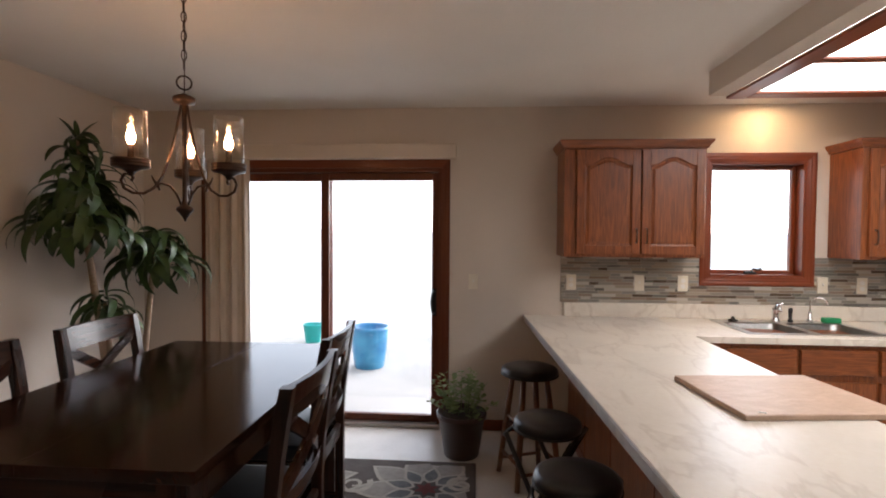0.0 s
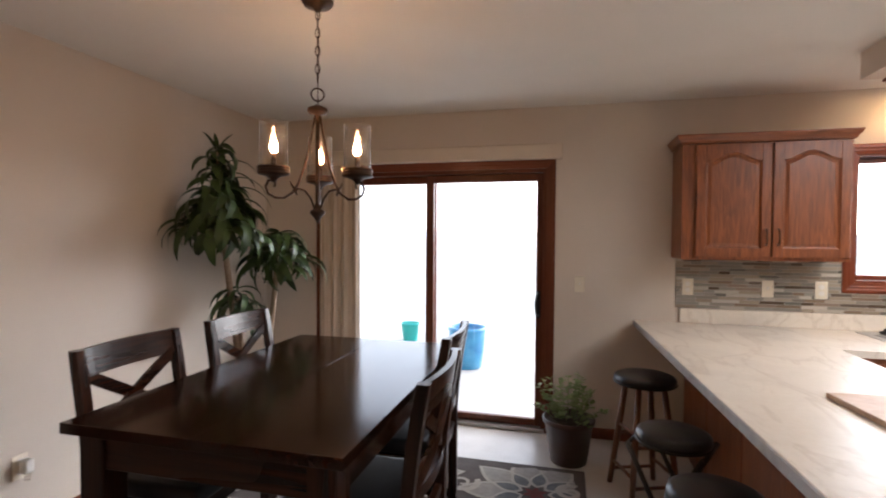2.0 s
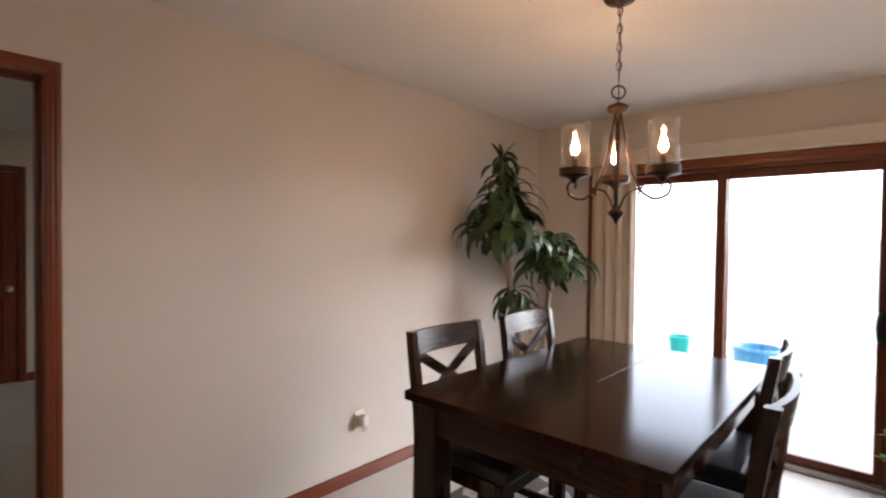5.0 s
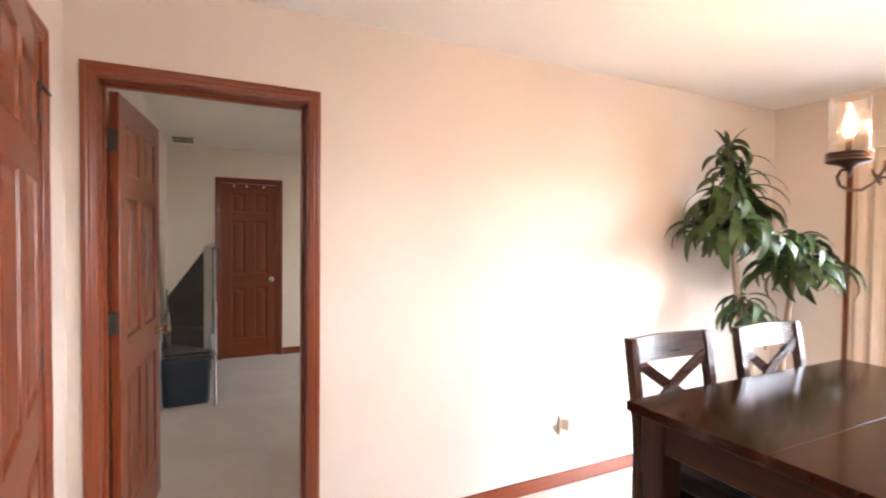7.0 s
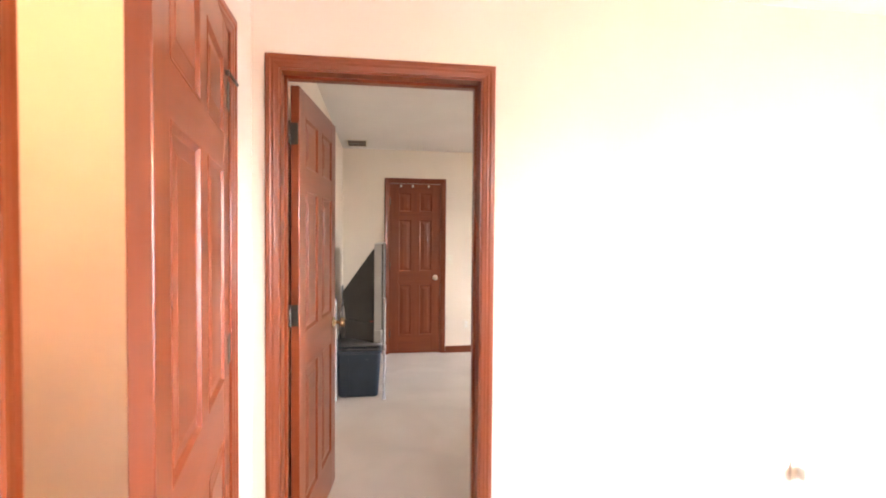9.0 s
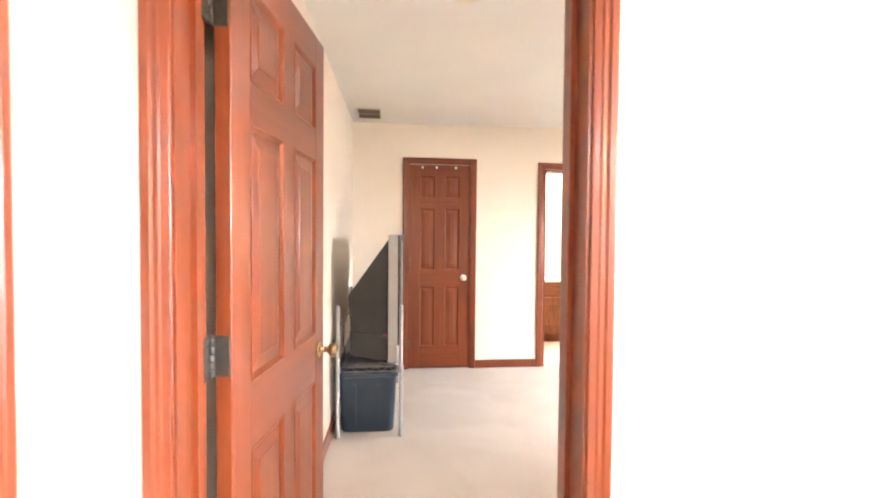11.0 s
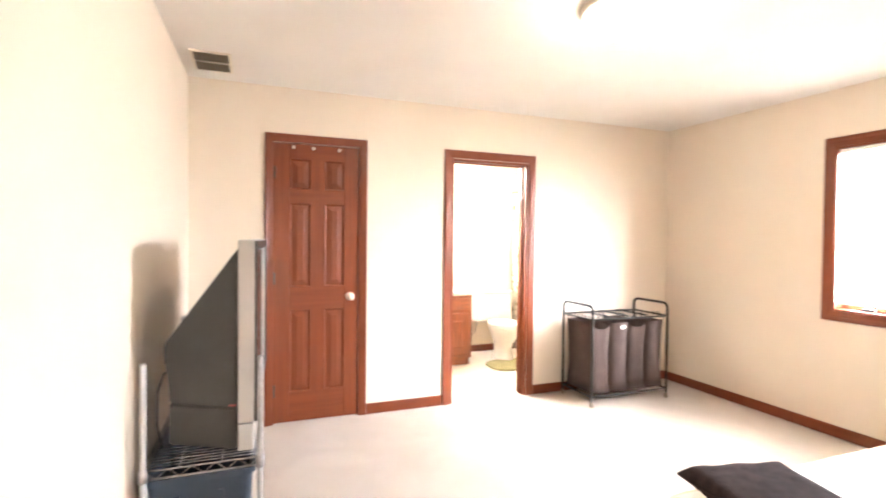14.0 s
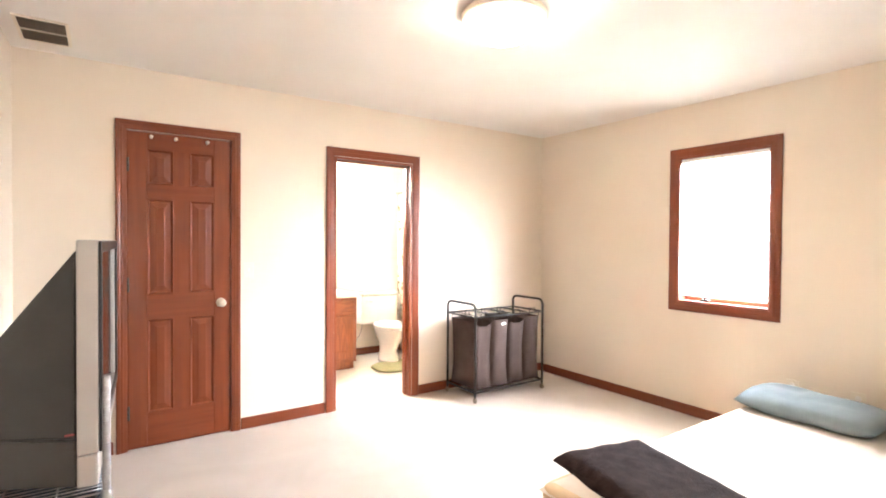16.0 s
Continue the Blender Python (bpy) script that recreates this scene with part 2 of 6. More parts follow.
IVORY = material("ivory_plate", (0.72, 0.66, 0.54), 0.4)
GLASS = glassy("window_glass")
SHADE = glassy("lamp_glass", 0.06, (0.97, 0.95, 0.92), 0.16)
BULB = glowing("lit_bulb", (1.0, 0.52, 0.22), 46.0)
PANEL = glowing("lit_panel", (1.0, 0.93, 0.84), 1.65)


# ---- mesh helpers ----
def box(bm, x0, x1, y0, y1, z0, z1):
    vs = [bm.verts.new((x, y, z)) for x in (x0, x1) for y in (y0, y1) for z in (z0, z1)]
    for f in ((0, 1, 3, 2), (4, 6, 7, 5), (0, 4, 5, 1), (2, 3, 7, 6), (0, 2, 6, 4), (1, 5, 7, 3)):
        bm.faces.new([vs[n] for n in f])
    return vs


def soft_box(bm, x0, x1, y0, y1, z0, z1, r=0.004, seg=1):
    one = bmesh.new()
    box(one, x0, x1, y0, y1, z0, z1)
    r = min(r, (x1 - x0) * 0.45, (y1 - y0) * 0.45, (z1 - z0) * 0.45)
    bmesh.ops.bevel(one, geom=one.edges[:], offset=r, segments=seg, profile=0.6, affect="EDGES")
    pour(bm, one)


def pour(bm, one, m=None):
    """Move all of one bmesh into another."""
    ids = {}
    for v in one.verts:
        ids[v] = bm.verts.new(m @ v.co if m else v.co)
    for f in one.faces:
        try:
            g = bm.faces.new([ids[v] for v in f.verts])
            g.smooth = f.smooth
        except ValueError:
            pass
    one.free()


def turned(bm, profile, seg=20, at=(0, 0, 0), m=None):
    """A lathe shape about z from (radius, height) pairs."""
    rings = []
    for r, z in profile:
        ring = []
        for k in range(seg):
            a = 2 * math.pi * k / seg
            p = Vector((at[0] + r * math.cos(a), at[1] + r * math.sin(a), at[2] + z))
            ring.append(bm.verts.new(m @ p if m else p))
        rings.append(ring)
    for a, b in zip(rings, rings[1:]):
        for k in range(seg):
            f = bm.faces.new((a[k], a[(k + 1) % seg], b[(k + 1) % seg], b[k]))
            f.smooth = True
    for ring, flip in ((rings[0], True), (rings[-1], False)):
        f = bm.faces.new(ring[::-1] if flip else ring)


def tube(bm, points, r, seg=8, closed=False):
    """A round bar along points; r may be a number or one for each point."""
    pts = [Vector(p) for p in points]
    n = len(pts)
    rings = []
    side = None
    for k, p in enumerate(pts):
        a = pts[(k - 1) % n] if closed or k else p
        b = pts[(k + 1) % n] if closed or k < n - 1 else p
        d = (b - a).normalized()
        if side is None:
            side = d.orthogonal().normalized()
        side = (side - d * side.dot(d)).normalized()
        up = d.cross(side)
        rad = r[k] if isinstance(r, (list, tuple)) else r
        rings.append([bm.verts.new(p + rad * (math.cos(t) * side + math.sin(t) * up)) for t in (2 * math.pi * j / seg for j in range(seg))])
    pairs = list(zip(rings, rings[1:])) + ([(rings[-1], rings[0])] if closed else [])
    for a, b in pairs:
        for j in range(seg):
            f = bm.faces.new((a[j], a[(j + 1) % seg], b[(j + 1) % seg], b[j]))
            f.smooth = True
    if not closed:
        bm.faces.new(rings[0][::-1])
        bm.faces.new(rings[-1])


def inset(poly, d):
    out = []
    n = len(poly)
    for k in range(n):
        p, a, b = Vector(poly[k]), Vector(poly[k - 1]), Vector(poly[(k + 1) % n])
        u, v = (p - a).normalized(), (b - p).normalized()
        nu, nv = Vector((-u.y, u.x)), Vector((-v.y, v.x))
        m = (nu + nv)
        m = m / max(0.3, m.length_squared) * 2
        out.append(p + m * d)
    return [(q.x, q.y) for q in out]


def rings_face(bm, poly, steps, place):
    """Nested rings from a counter-clockwise outline: steps of (inset, height); place maps (u, v, h) to a point."""
    rows = []
    for d, h in steps:
        rows.append([bm.verts.new(place(u, v, h)) for u, v in inset(poly, d)])
    n = len(poly)
    for a, b in zip(rows, rows[1:]):
        for k in range(n):
            bm.faces.new((a[k], a[(k + 1) % n], b[(k + 1) % n], b[k]))
    bm.faces.new(rows[-1])


def finish(name, bm, mat, smooth=False):
    bmesh.ops.recalc_face_normals(bm, faces=bm.faces[:])
    me = bpy.data.meshes.new(name)
    bm.to_mesh(me)
    bm.free()
    me.materials.append(mat)
    if smooth:
        for p in me.polygons:
            p.use_smooth = True
    return me


def part(name, bm, mat, parent, label="", smooth=False):
    ob = new(name, finish(name, bm, mat, smooth))
    ob.parent = parent
    if label:
        ob["label"] = label
    return ob


def each_part(name, bm, mat, parent):
    """One part for every connected piece of a bmesh."""
    bmesh.ops.remove_doubles(bm, verts=bm.verts[:], dist=0.00001)
    seen = set()
    for face in bm.faces:
        if face in seen:
            continue
        seen.add(face)
        todo, island = [face], []
        while todo:
            f = todo.pop()
            island.append(f)
            for e in f.edges:
                for g in e.link_faces:
                    if g not in seen:
                        seen.add(g)
                        todo.append(g)
        one, copies = bmesh.new(), {}
        for f in island:
            for v in f.verts:
                if v not in copies:
                    copies[v] = one.verts.new(v.co)
            one.faces.new([copies[v] for v in f.verts])
        part(name, one, mat, parent)


def thing(name, label, category, m=None, group=""):
    ob = new(name)
    ob.empty_display_size = 0.05
    if m is not None:
        ob.matrix_basis = m
    return tagged(ob, label, category, group)


def solid(name, bm, mat, label, category, group="", smooth=False, m=None):
    ob = new(name, finish(name, bm, mat, smooth))
    if m is not None:
        ob.matrix_basis = m
    return tagged(ob, label, category, group)


def structure(name, bm, mat, label, category, smooth=False):
    bmesh.ops.remove_doubles(bm, verts=bm.verts[:], dist=0.0001)
    return tagged(new(name, finish(name, bm, mat, smooth)), label, category, kind="structure")


def boxes(*rows):
    bm = bmesh.new()
    for r in rows:
        box(bm, *r)
    return bm


# ---- the large structure ----
NY, WX, BX, SX, BS, TOP = 4.03, -2.455, -6.42, -0.33, -0.195, 2.44
EX = 4.4
structure("floor_dining", boxes((WX - 0.06, EX, -3.0, NY, -0.12, 0.0)), VINYL, "pale cream sheet vinyl floor of dining room", "floor")
structure("floor_bedroom", boxes((BX - 0.06, WX - 0.06, -0.4, NY, -0.12, 0.0)), CARPET, "beige short-pile bedroom carpet", "carpet floor")
structure("floor_bathroom", boxes((-8.4, BX - 0.06, 0.9, NY, -0.12, -0.004)), VINYL, "pale vinyl bathroom floor", "floor")
structure("ceiling_dining", boxes((WX - 0.07, EX, -3.0, NY + 0.1, TOP, TOP + 0.12)), CEILING, "white lightly textured dining ceiling", "ceiling")
structure("ceiling_bedroom", boxes((BX - 0.06, WX - 0.07, -0.4, NY + 0.1, TOP, TOP + 0.12)), CEILING, "white lightly textured bedroom ceiling", "ceiling")
structure("ceiling_bathroom", boxes((-8.4, BX - 0.06, 0.9, NY + 0.1, TOP, TOP + 0.12)), CEILING, "white bathroom ceiling", "ceiling")

SL = (-1.91, -0.09, 0.0, 1.988)
KW = (1.87, 2.53, 1.195, 2.02)
BW = (-4.915, -4.25, 0.885, 2.03)
# north wall of dining room and kitchen, with the sliding door and the window over the sink
structure("wall_north_dining", boxes(
    (WX - 0.14, SL[0], NY, NY + 0.16, 0, TOP), (SL[0], SL[1], NY, NY + 0.16, SL[3], TOP),
    (SL[1], KW[0], NY, NY + 0.16, 0, TOP), (KW[0], KW[1], NY, NY + 0.16, 0, KW[2]),
    (KW[0], KW[1], NY, NY + 0.16, KW[3], TOP), (KW[1], EX + 0.12, NY, NY + 0.16, 0, TOP)), PAINT, "tan painted wall with sliding door and window", "wall")
structure("wall_north_bedroom", boxes(
    (-8.4, BW[0], NY, NY + 0.16, 0, TOP), (BW[0], BW[1], NY, NY + 0.16, 0, BW[2]),
    (BW[0], BW[1], NY, NY + 0.16, BW[3], TOP), (BW[1], WX - 0.14, NY, NY + 0.16, 0, TOP)), CREAM, "cream painted bedroom wall with a window", "wall")
DO = (-0.234, 0.559, 2.054)
structure("wall_west_dining", boxes(
    (WX - 0.07, WX, SX - 0.12, DO[0], 0, TOP), (WX - 0.07, WX, DO[0], DO[1], DO[2], TOP), (WX - 0.07, WX, DO[1], NY, 0, TOP)), PAINT, "tan painted wall with a bedroom doorway", "wall")
structure("wall_east_bedroom", boxes(
    (WX - 0.14, WX - 0.07, -0.4, DO[0], 0, TOP), (WX - 0.14, WX - 0.07, DO[0], DO[1], DO[2], TOP), (WX - 0.14, WX - 0.07, DO[1], NY, 0, TOP)), CREAM, "cream painted bedroom wall with a doorway", "wall")
def south_run(bm, x0, x1, d0, d1, z0, z1):
    """A bar along the bedroom's south wall, which runs slightly askew, from d0 to d1 off its face."""
    def face(x):
        return BS + (-0.075) * (x - BX) / (WX - BX)
    vs = [bm.verts.new((x, face(x) + d, z)) for x in (x0, x1) for d in (d0, d1) for z in (z0, z1)]
    for f in ((0, 1, 3, 2), (4, 6, 7, 5), (0, 4, 5, 1), (2, 3, 7, 6), (0, 2, 6, 4), (1, 5, 7, 3)):
        bm.faces.new([vs[n] for n in f])
    return bm


structure("wall_south_bedroom", south_run(bmesh.new(), BX, WX - 0.14, -0.12, 0.0, 0, TOP), CREAM, "cream painted bedroom wall behind the television", "wall")
CL = (0.355, 0.970, 2.045)
BA = (1.735, 2.445, 2.02)
structure("wall_west_bedroom", boxes(
    (BX - 0.12, BX, BS - 0.12, CL[0], 0, TOP), (BX - 0.12, BX, CL[0], CL[1], CL[2], TOP), (BX - 0.12, BX, CL[1], BA[0], 0, TOP),
    (BX - 0.12, BX, BA[0], BA[1], BA[2], TOP), (BX - 0.12, BX, BA[1], NY, 0, TOP)), CREAM, "cream painted wall with closet door and bathroom doorway", "wall")
structure("wall_back_closet", boxes((BX - 0.80, BX - 0.12, 0.2, 0.24, 0, TOP), (BX - 0.84, BX - 0.80, 0.2, 1.05, 0, TOP)), CREAM, "plain wall behind the closet door", "wall")
structure("wall_west_bathroom", boxes((-8.21, -8.09, 0.9, NY, 0, TOP)), CREAM, "cream bathroom wall behind toilet and vanity", "wall")
structure("wall_south_bathroom", boxes((-8.09, BX - 0.12, 1.06, 1.18, 0, TOP)), CREAM, "cream bathroom side wall", "wall")
PO = (-2.136, -1.185, 2.045)
structure("wall_south_dining", boxes(
    (WX, PO[0], SX - 0.12, SX, 0, TOP), (PO[0], PO[1], SX - 0.12, SX, PO[2], TOP), (PO[1], -0.30, SX - 0.12, SX, 0, TOP)), PAINT, "tan painted wall with a pantry door", "wall")
structure("wall_pantry", boxes((-2.55, -0.42, -1.62, -1.5, 0, TOP), (-2.55, -2.43, -1.5, SX - 0.12, 0, TOP), (-0.42, -0.30, -3.0, SX - 0.12, 0, TOP)), PAINT, "tan painted pantry wall", "wall")
structure("wall_south_kitchen", boxes((-0.30, EX, -3.12, -3.0, 0, TOP)), PAINT, "tan painted far kitchen wall", "wall")
structure("wall_east_kitchen", boxes((EX, EX + 0.12, -3.0, NY, 0, TOP)), PAINT, "tan painted kitchen end wall", "wall")


def baseboard(name, *runs):
    bm = bmesh.new()
    for r in runs:
        soft_box(bm, *r, 0, 0.083, 0.005)
    return structure(name, bm, CHERRY_X if runs[0][1] - runs[0][0] > runs[0][3] - runs[0][2] else CHERRY_Y, "red-brown stained wooden baseboard", "baseboard")


T = 0.013
baseboard("baseboard_west_dining", (WX, WX + T, 0.607, NY))
baseboard("baseboard_north_dining", (WX + T, -1.99, NY - T, NY), (-0.02, 0.88, NY - T, NY))
baseboard("baseboard_south_dining", (WX, -2.203, SX, SX + T), (-1.118, -0.30, SX, SX + T))
baseboard("baseboard_west_bedroom", (BX, BX + T, BS + T, 0.28), (BX, BX + T, 1.035, 1.66), (BX, BX + T, 2.52, NY))
baseboard("baseboard_north_bedroom", (BX + T, WX - 0.14, NY - T, NY))
structure("baseboard_south_bedroom", south_run(bmesh.new(), BX, WX - 0.16, 0.0, T, 0, 0.083), CHERRY_X, "red-brown stained wooden baseboard", "baseboard")
baseboard("baseboard_bathroom", (-8.09, -8.09 + T, 2.41, NY))


def frame_of(name, axis, face, out, a0, a1, z0, z1, width, label, floor=True, thick=0.016, lower=True, side=CHERRY):
    """A moulded casing round an opening on a wall: axis 'x' or 'y' of the wall's run, face its plane, out the side (+1, -1)."""
    def place(u, v, h):
        return (u, face + out * h, v) if axis == "x" else (face + out * h, u, v)
    prof = [(0.0, 0.003), (0.0, thick * 0.75), (0.05, thick * 0.95), (0.12, thick), (0.34, thick), (0.40, thick * 0.86), (0.47, thick * 0.80), (0.55, thick * 0.84), (0.62, thick * 0.84), (0.70, thick * 0.72), (0.88, thick * 0.62), (0.97, thick * 0.56), (1.0, thick * 0.45), (1.0, 0.0)]
    holder = thing(name, label, "trim")
    holder["kind"] = "structure"
    zb = 0.0 if floor else z0

    def run(nm, outer, inner, mat):
        bm = bmesh.new()
        rows = []
        for (ou, ov), (iu, iv) in zip(outer, inner):
            rows.append([bm.verts.new(place(ou + (iu - ou) * p, ov + (iv - ov) * p, h)) for p, h in prof])
        for k in range(len(prof) - 1):
            bm.faces.new((rows[0][k], rows[1][k], rows[1][k + 1], rows[0][k + 1]))
        for r in rows:
            bm.faces.new(r)
        part(nm, bm, mat, holder)
    w = width
    ALONG = CHERRY_X if axis == "x" else CHERRY_Y
    if floor:
        run("side_casing", ((a0 - w, 0), (a0 - w, z1 + w)), ((a0, 0), (a0, z1)), side)
        run("side_casing", ((a1 + w, 0), (a1 + w, z1 + w)), ((a1, 0), (a1, z1)), side)
    else:
        run("side_casing", ((a0 - w, z0 - w), (a0 - w, z1 + w)), ((a0, z0), (a0, z1)), CHERRY)
        run("side_casing", ((a1 + w, z0 - w), (a1 + w, z1 + w)), ((a1, z0), (a1, z1)), CHERRY)
        run("bottom_casing", ((a0 - w, z0 - w), (a1 + w, z0 - w)), ((a0, z0), (a1, z0)), ALONG)
    run("head_casing", ((a0 - w, z1 + w), (a1 + w, z1 + w)), ((a0, z1), (a1, z1)), ALONG)
    return holder


def jamb(name, axis, f0, f1, a0, a1, z1, label, z0=None, t=0.018, stop=None):
    """The lining of an opening, with a door stop."""
    bm = bmesh.new()
    zb = 0 if z0 is None else z0

    def put(u0, u1, d0, d1, v0, v1):
        box(bm, *((u0, u1, d0, d1, v0, v1) if axis == "x" else (d0, d1, u0, u1, v0, v1)))
    put(a0 - 0.002, a0 + t, f0, f1, zb, z1)
    put(a1 - t, a1 + 0.002, f0, f1, zb, z1)
    put(a0 + t, a1 - t, f0, f1, z1 - t, z1)
    if z0 is not None:
        put(a0 + t, a1 - t, f0, f1, zb, zb + t)
    if stop is not None:
        put(a0 + t, a0 + t + 0.012, stop, stop + 0.03, zb, z1 - t)
        put(a1 - t - 0.012, a1 - t, stop, stop + 0.03, zb, z1 - t)
        put(a0 + t, a1 - t, stop, stop + 0.03, z1 - t - 0.012, z1 - t)
    return structure(name, bm, CHERRY, label, "door frame")


CASE = "red-brown stained moulded wooden casing"
frame_of("trim_bedroom_doorway", "y", WX, 1, DO[0] + 0.005, DO[1] - 0.005, 0, DO[2] - 0.005, 0.051, CASE + " round the bedroom doorway")
frame_of("trim_bedroom_doorway_inside", "y", WX - 0.14, -1, DO[0] + 0.005, DO[1] - 0.005, 0, DO[2] - 0.005, 0.055, CASE + " on the bedroom side")
jamb("jamb_bedroom_doorway", "y", WX - 0.142, WX + 0.002, DO[0], DO[1], DO[2], "red-brown wooden door lining", stop=WX - 0.095, t=0.011)
frame_of("trim_closet_door", "y", BX, 1, CL[0] - 0.002, CL[1] + 0.002, 0, CL[2] + 0.002, 0.060, CASE + " round the closet door")
jamb("jamb_closet_door", "y", BX - 0.122, BX + 0.002, CL[0], CL[1], CL[2], "red-brown wooden closet door lining", t=0.003)
frame_of("trim_bathroom_doorway", "y", BX, 1, BA[0] - 0.005, BA[1] + 0.005, 0, BA[2] + 0.003, 0.066, CASE + " round the bathroom doorway")
jamb("jamb_bathroom_doorway", "y", BX - 0.122, BX + 0.002, BA[0], BA[1], BA[2], "red-brown wooden bathroom door lining", stop=BX - 0.08)
frame_of("trim_pantry_door", "x", SX, 1, PO[0] - 0.005, PO[1] + 0.005, 0, PO[2] + 0.003, 0.060, CASE + " round the pantry door")
jamb("jamb_pantry_door", "x", SX - 0.122, SX + 0.002, PO[0], PO[1], PO[2], "red-brown wooden pantry door lining")
frame_of("trim_sliding_door", "x", NY, -1, SL[0], SL[1], 0, SL[3], 0.063, CASE + " round the sliding door", side=CHERRY_BACKLIT)
frame_of("trim_kitchen_window", "x", NY, -1, KW[0], KW[1], KW[2], KW[3], 0.070, CASE + " round the kitchen window", floor=False)
frame_of("trim_bedroom_window", "x", NY, -1, BW[0], BW[1], BW[2], BW[3], 0.070, CASE + " round the bedroom window", floor=False)


# ---- doors ----
def rect(u0, u1, v0, v1):
    return [(u0, v0), (u1, v0), (u1, v1), (u0, v1)]


def door_leaf(name, label, w, h, m, knob=BRASS, hinges=(0.20, 1.05, 1.84), knob_z=0.91, t=0.036, swing=None):
    """A six-panel door: hinge edge at x = 0, thickness along y; swing: (sine, gap) of a wide-open door, whose hinges show both leaves."""
    st, mid = 0.105, 0.095
    rows = ((0.215, 0.825), (0.985, 1.605), (1.70, h - 0.105))
    leaf = thing(name, label, "door", m)
    leaf["kind"] = "structure"
    e = 0.0006
    for x0, x1 in ((0, st), (w - st, w)):
        bm = bmesh.new()
        soft_box(bm, x0, x1, -t / 2, t / 2, 0, h, 0.002)
        part("stile", bm, CHERRY, leaf)
    edges = [0] + [v for r in rows for v in r] + [h]
    for a, b in zip(edges[::2], edges[1::2]):
        part("rail", boxes((st, w - st, -t / 2 + e, t / 2 - e, a, b)), CHERRY_X, leaf)
    c0, c1 = w / 2 - mid / 2, w / 2 + mid / 2
    for a, b in rows:
        part("mullion", boxes((c0, c1, -t / 2 + e, t / 2 - e, a, b)), CHERRY, leaf)
    for a, b in rows:
        for u0, u1 in ((st, c0), (c1, w - st)):
            bm = bmesh.new()
            for side in (-1, 1):
                rings_face(bm, rect(u0, u1, a, b), [(0, t / 2), (0.002, t / 2 + 0.0015), (0.006, t / 2 + 0.0008), (0.011, t / 2 - 0.005), (0.015, t / 2 - 0.0085), (0.020, t / 2 - 0.0085), (0.023, t / 2 - 0.0072), (0.050, t / 2 - 0.0026), (0.053, t / 2 - 0.0012), (0.058, t / 2 - 0.0012)],
                           lambda u, v, q, side=side: (u, side * q, v))
            part("door_panel", bm, CHERRY, leaf)
    for side in (-1, 1):
        bm = bmesh.new()
        turn = pose(w - 0.062, side * t / 2, knob_z, -90 * side, 0, 0)
        turned(bm, [(0.031, 0), (0.031, 0.004), (0.024, 0.008), (0.011, 0.010), (0.010, 0.032), (0.019, 0.038), (0.026, 0.046), (0.026, 0.058), (0.020, 0.064), (0.006, 0.066)], 18, m=turn)
        part("door_knob", bm, knob, leaf, "worn brass door knob")
    for z in hinges:
        bm = bmesh.new()
        if swing:
            lean, gap = swing
            soft_box(bm, -0.0028, -0.0004, -t / 2 + 0.004, t / 2 + 0.002, z - 0.045, z + 0.045, 0.001)
            soft_box(bm, -0.016, -0.0028, t / 2 - 0.0005, t / 2 + 0.002, z - 0.045, z + 0.045, 0.001)
            plate_vs = [bm.verts.new((x, (gap + lean * x) - d, q)) for x in (-0.068, -0.017) for d in (0.0004, 0.0028) for q in (z - 0.045, z + 0.045)]
            for f in ((0, 1, 3, 2), (4, 6, 7, 5), (0, 4, 5, 1), (2, 3, 7, 6), (0, 2, 6, 4), (1, 5, 7, 3)):
                bm.faces.new([plate_vs[n] for n in f])
            for k in range(5):
                turned(bm, [(0.0052, 0), (0.0062, 0.0008), (0.0062, 0.0158), (0.0052, 0.0166)], 12, at=(-0.0165, t / 2 + 0.001, z - 0.045 + k * 0.018))
            turned(bm, [(0.0045, 0), (0.006, 0.002), (0.003, 0.006)], 10, at=(-0.0165, t / 2 + 0.001, z + 0.045))
            for sx in (-0.030, -0.052):
                for q in (-0.028, 0.0, 0.028):
                    turned(bm, [(0.0035, 0), (0.0028, 0.001)], 8, m=pose(sx, gap + lean * sx - 0.0028, z + q, 90, 0, 0))
            part("hinge", bm, HINGE, leaf, "dull steel hinge")
            continue
        soft_box(bm, -0.004, -0.0005, -t / 2 + 0.003, t / 2 - 0.001, z - 0.045, z + 0.045, 0.001)
        soft_box(bm, -0.004, 0.034, t / 2 + 0.0003, t / 2 + 0.0022, z - 0.045, z + 0.045, 0.001)
        for k in range(5):
            turned(bm, [(0.0062, 0), (0.0062, 0.0165)], 10, at=(-0.0105, t / 2 - 0.003, z - 0.045 + k * 0.018))
        part("hinge", bm, HINGE, leaf, "dull steel hinge")
    return leaf


door_leaf("door_bedroom", "red-brown six-panel wooden door standing open", 0.765, 2.028, pose(-2.6287, -0.1971, 0.010, 0, 0, 172.7), hinges=(0.235, 1.075, 1.83), knob_z=0.925, swing=(0.128, 0.0260))
d2 = door_leaf("door_closet", "red-brown six-panel wooden closet door, closed", 0.609, 2.032, pose(BX - 0.022, 0.358, 0.008, 0, 0, 90), knob=material("ivory_knob", (0.62, 0.57, 0.47), 0.3))
for z in (0.235, 1.055, 1.82):
    bm = bmesh.new()
    for k in range(3):
        turned(bm, [(0.0055, 0), (0.0065, 0.001), (0.0065, 0.028), (0.0055, 0.029)], 10, at=(0.002, -0.0245, z - 0.045 + k * 0.030))
    part("hinge_knuckle", bm, HINGE, d2, "dull steel hinge")
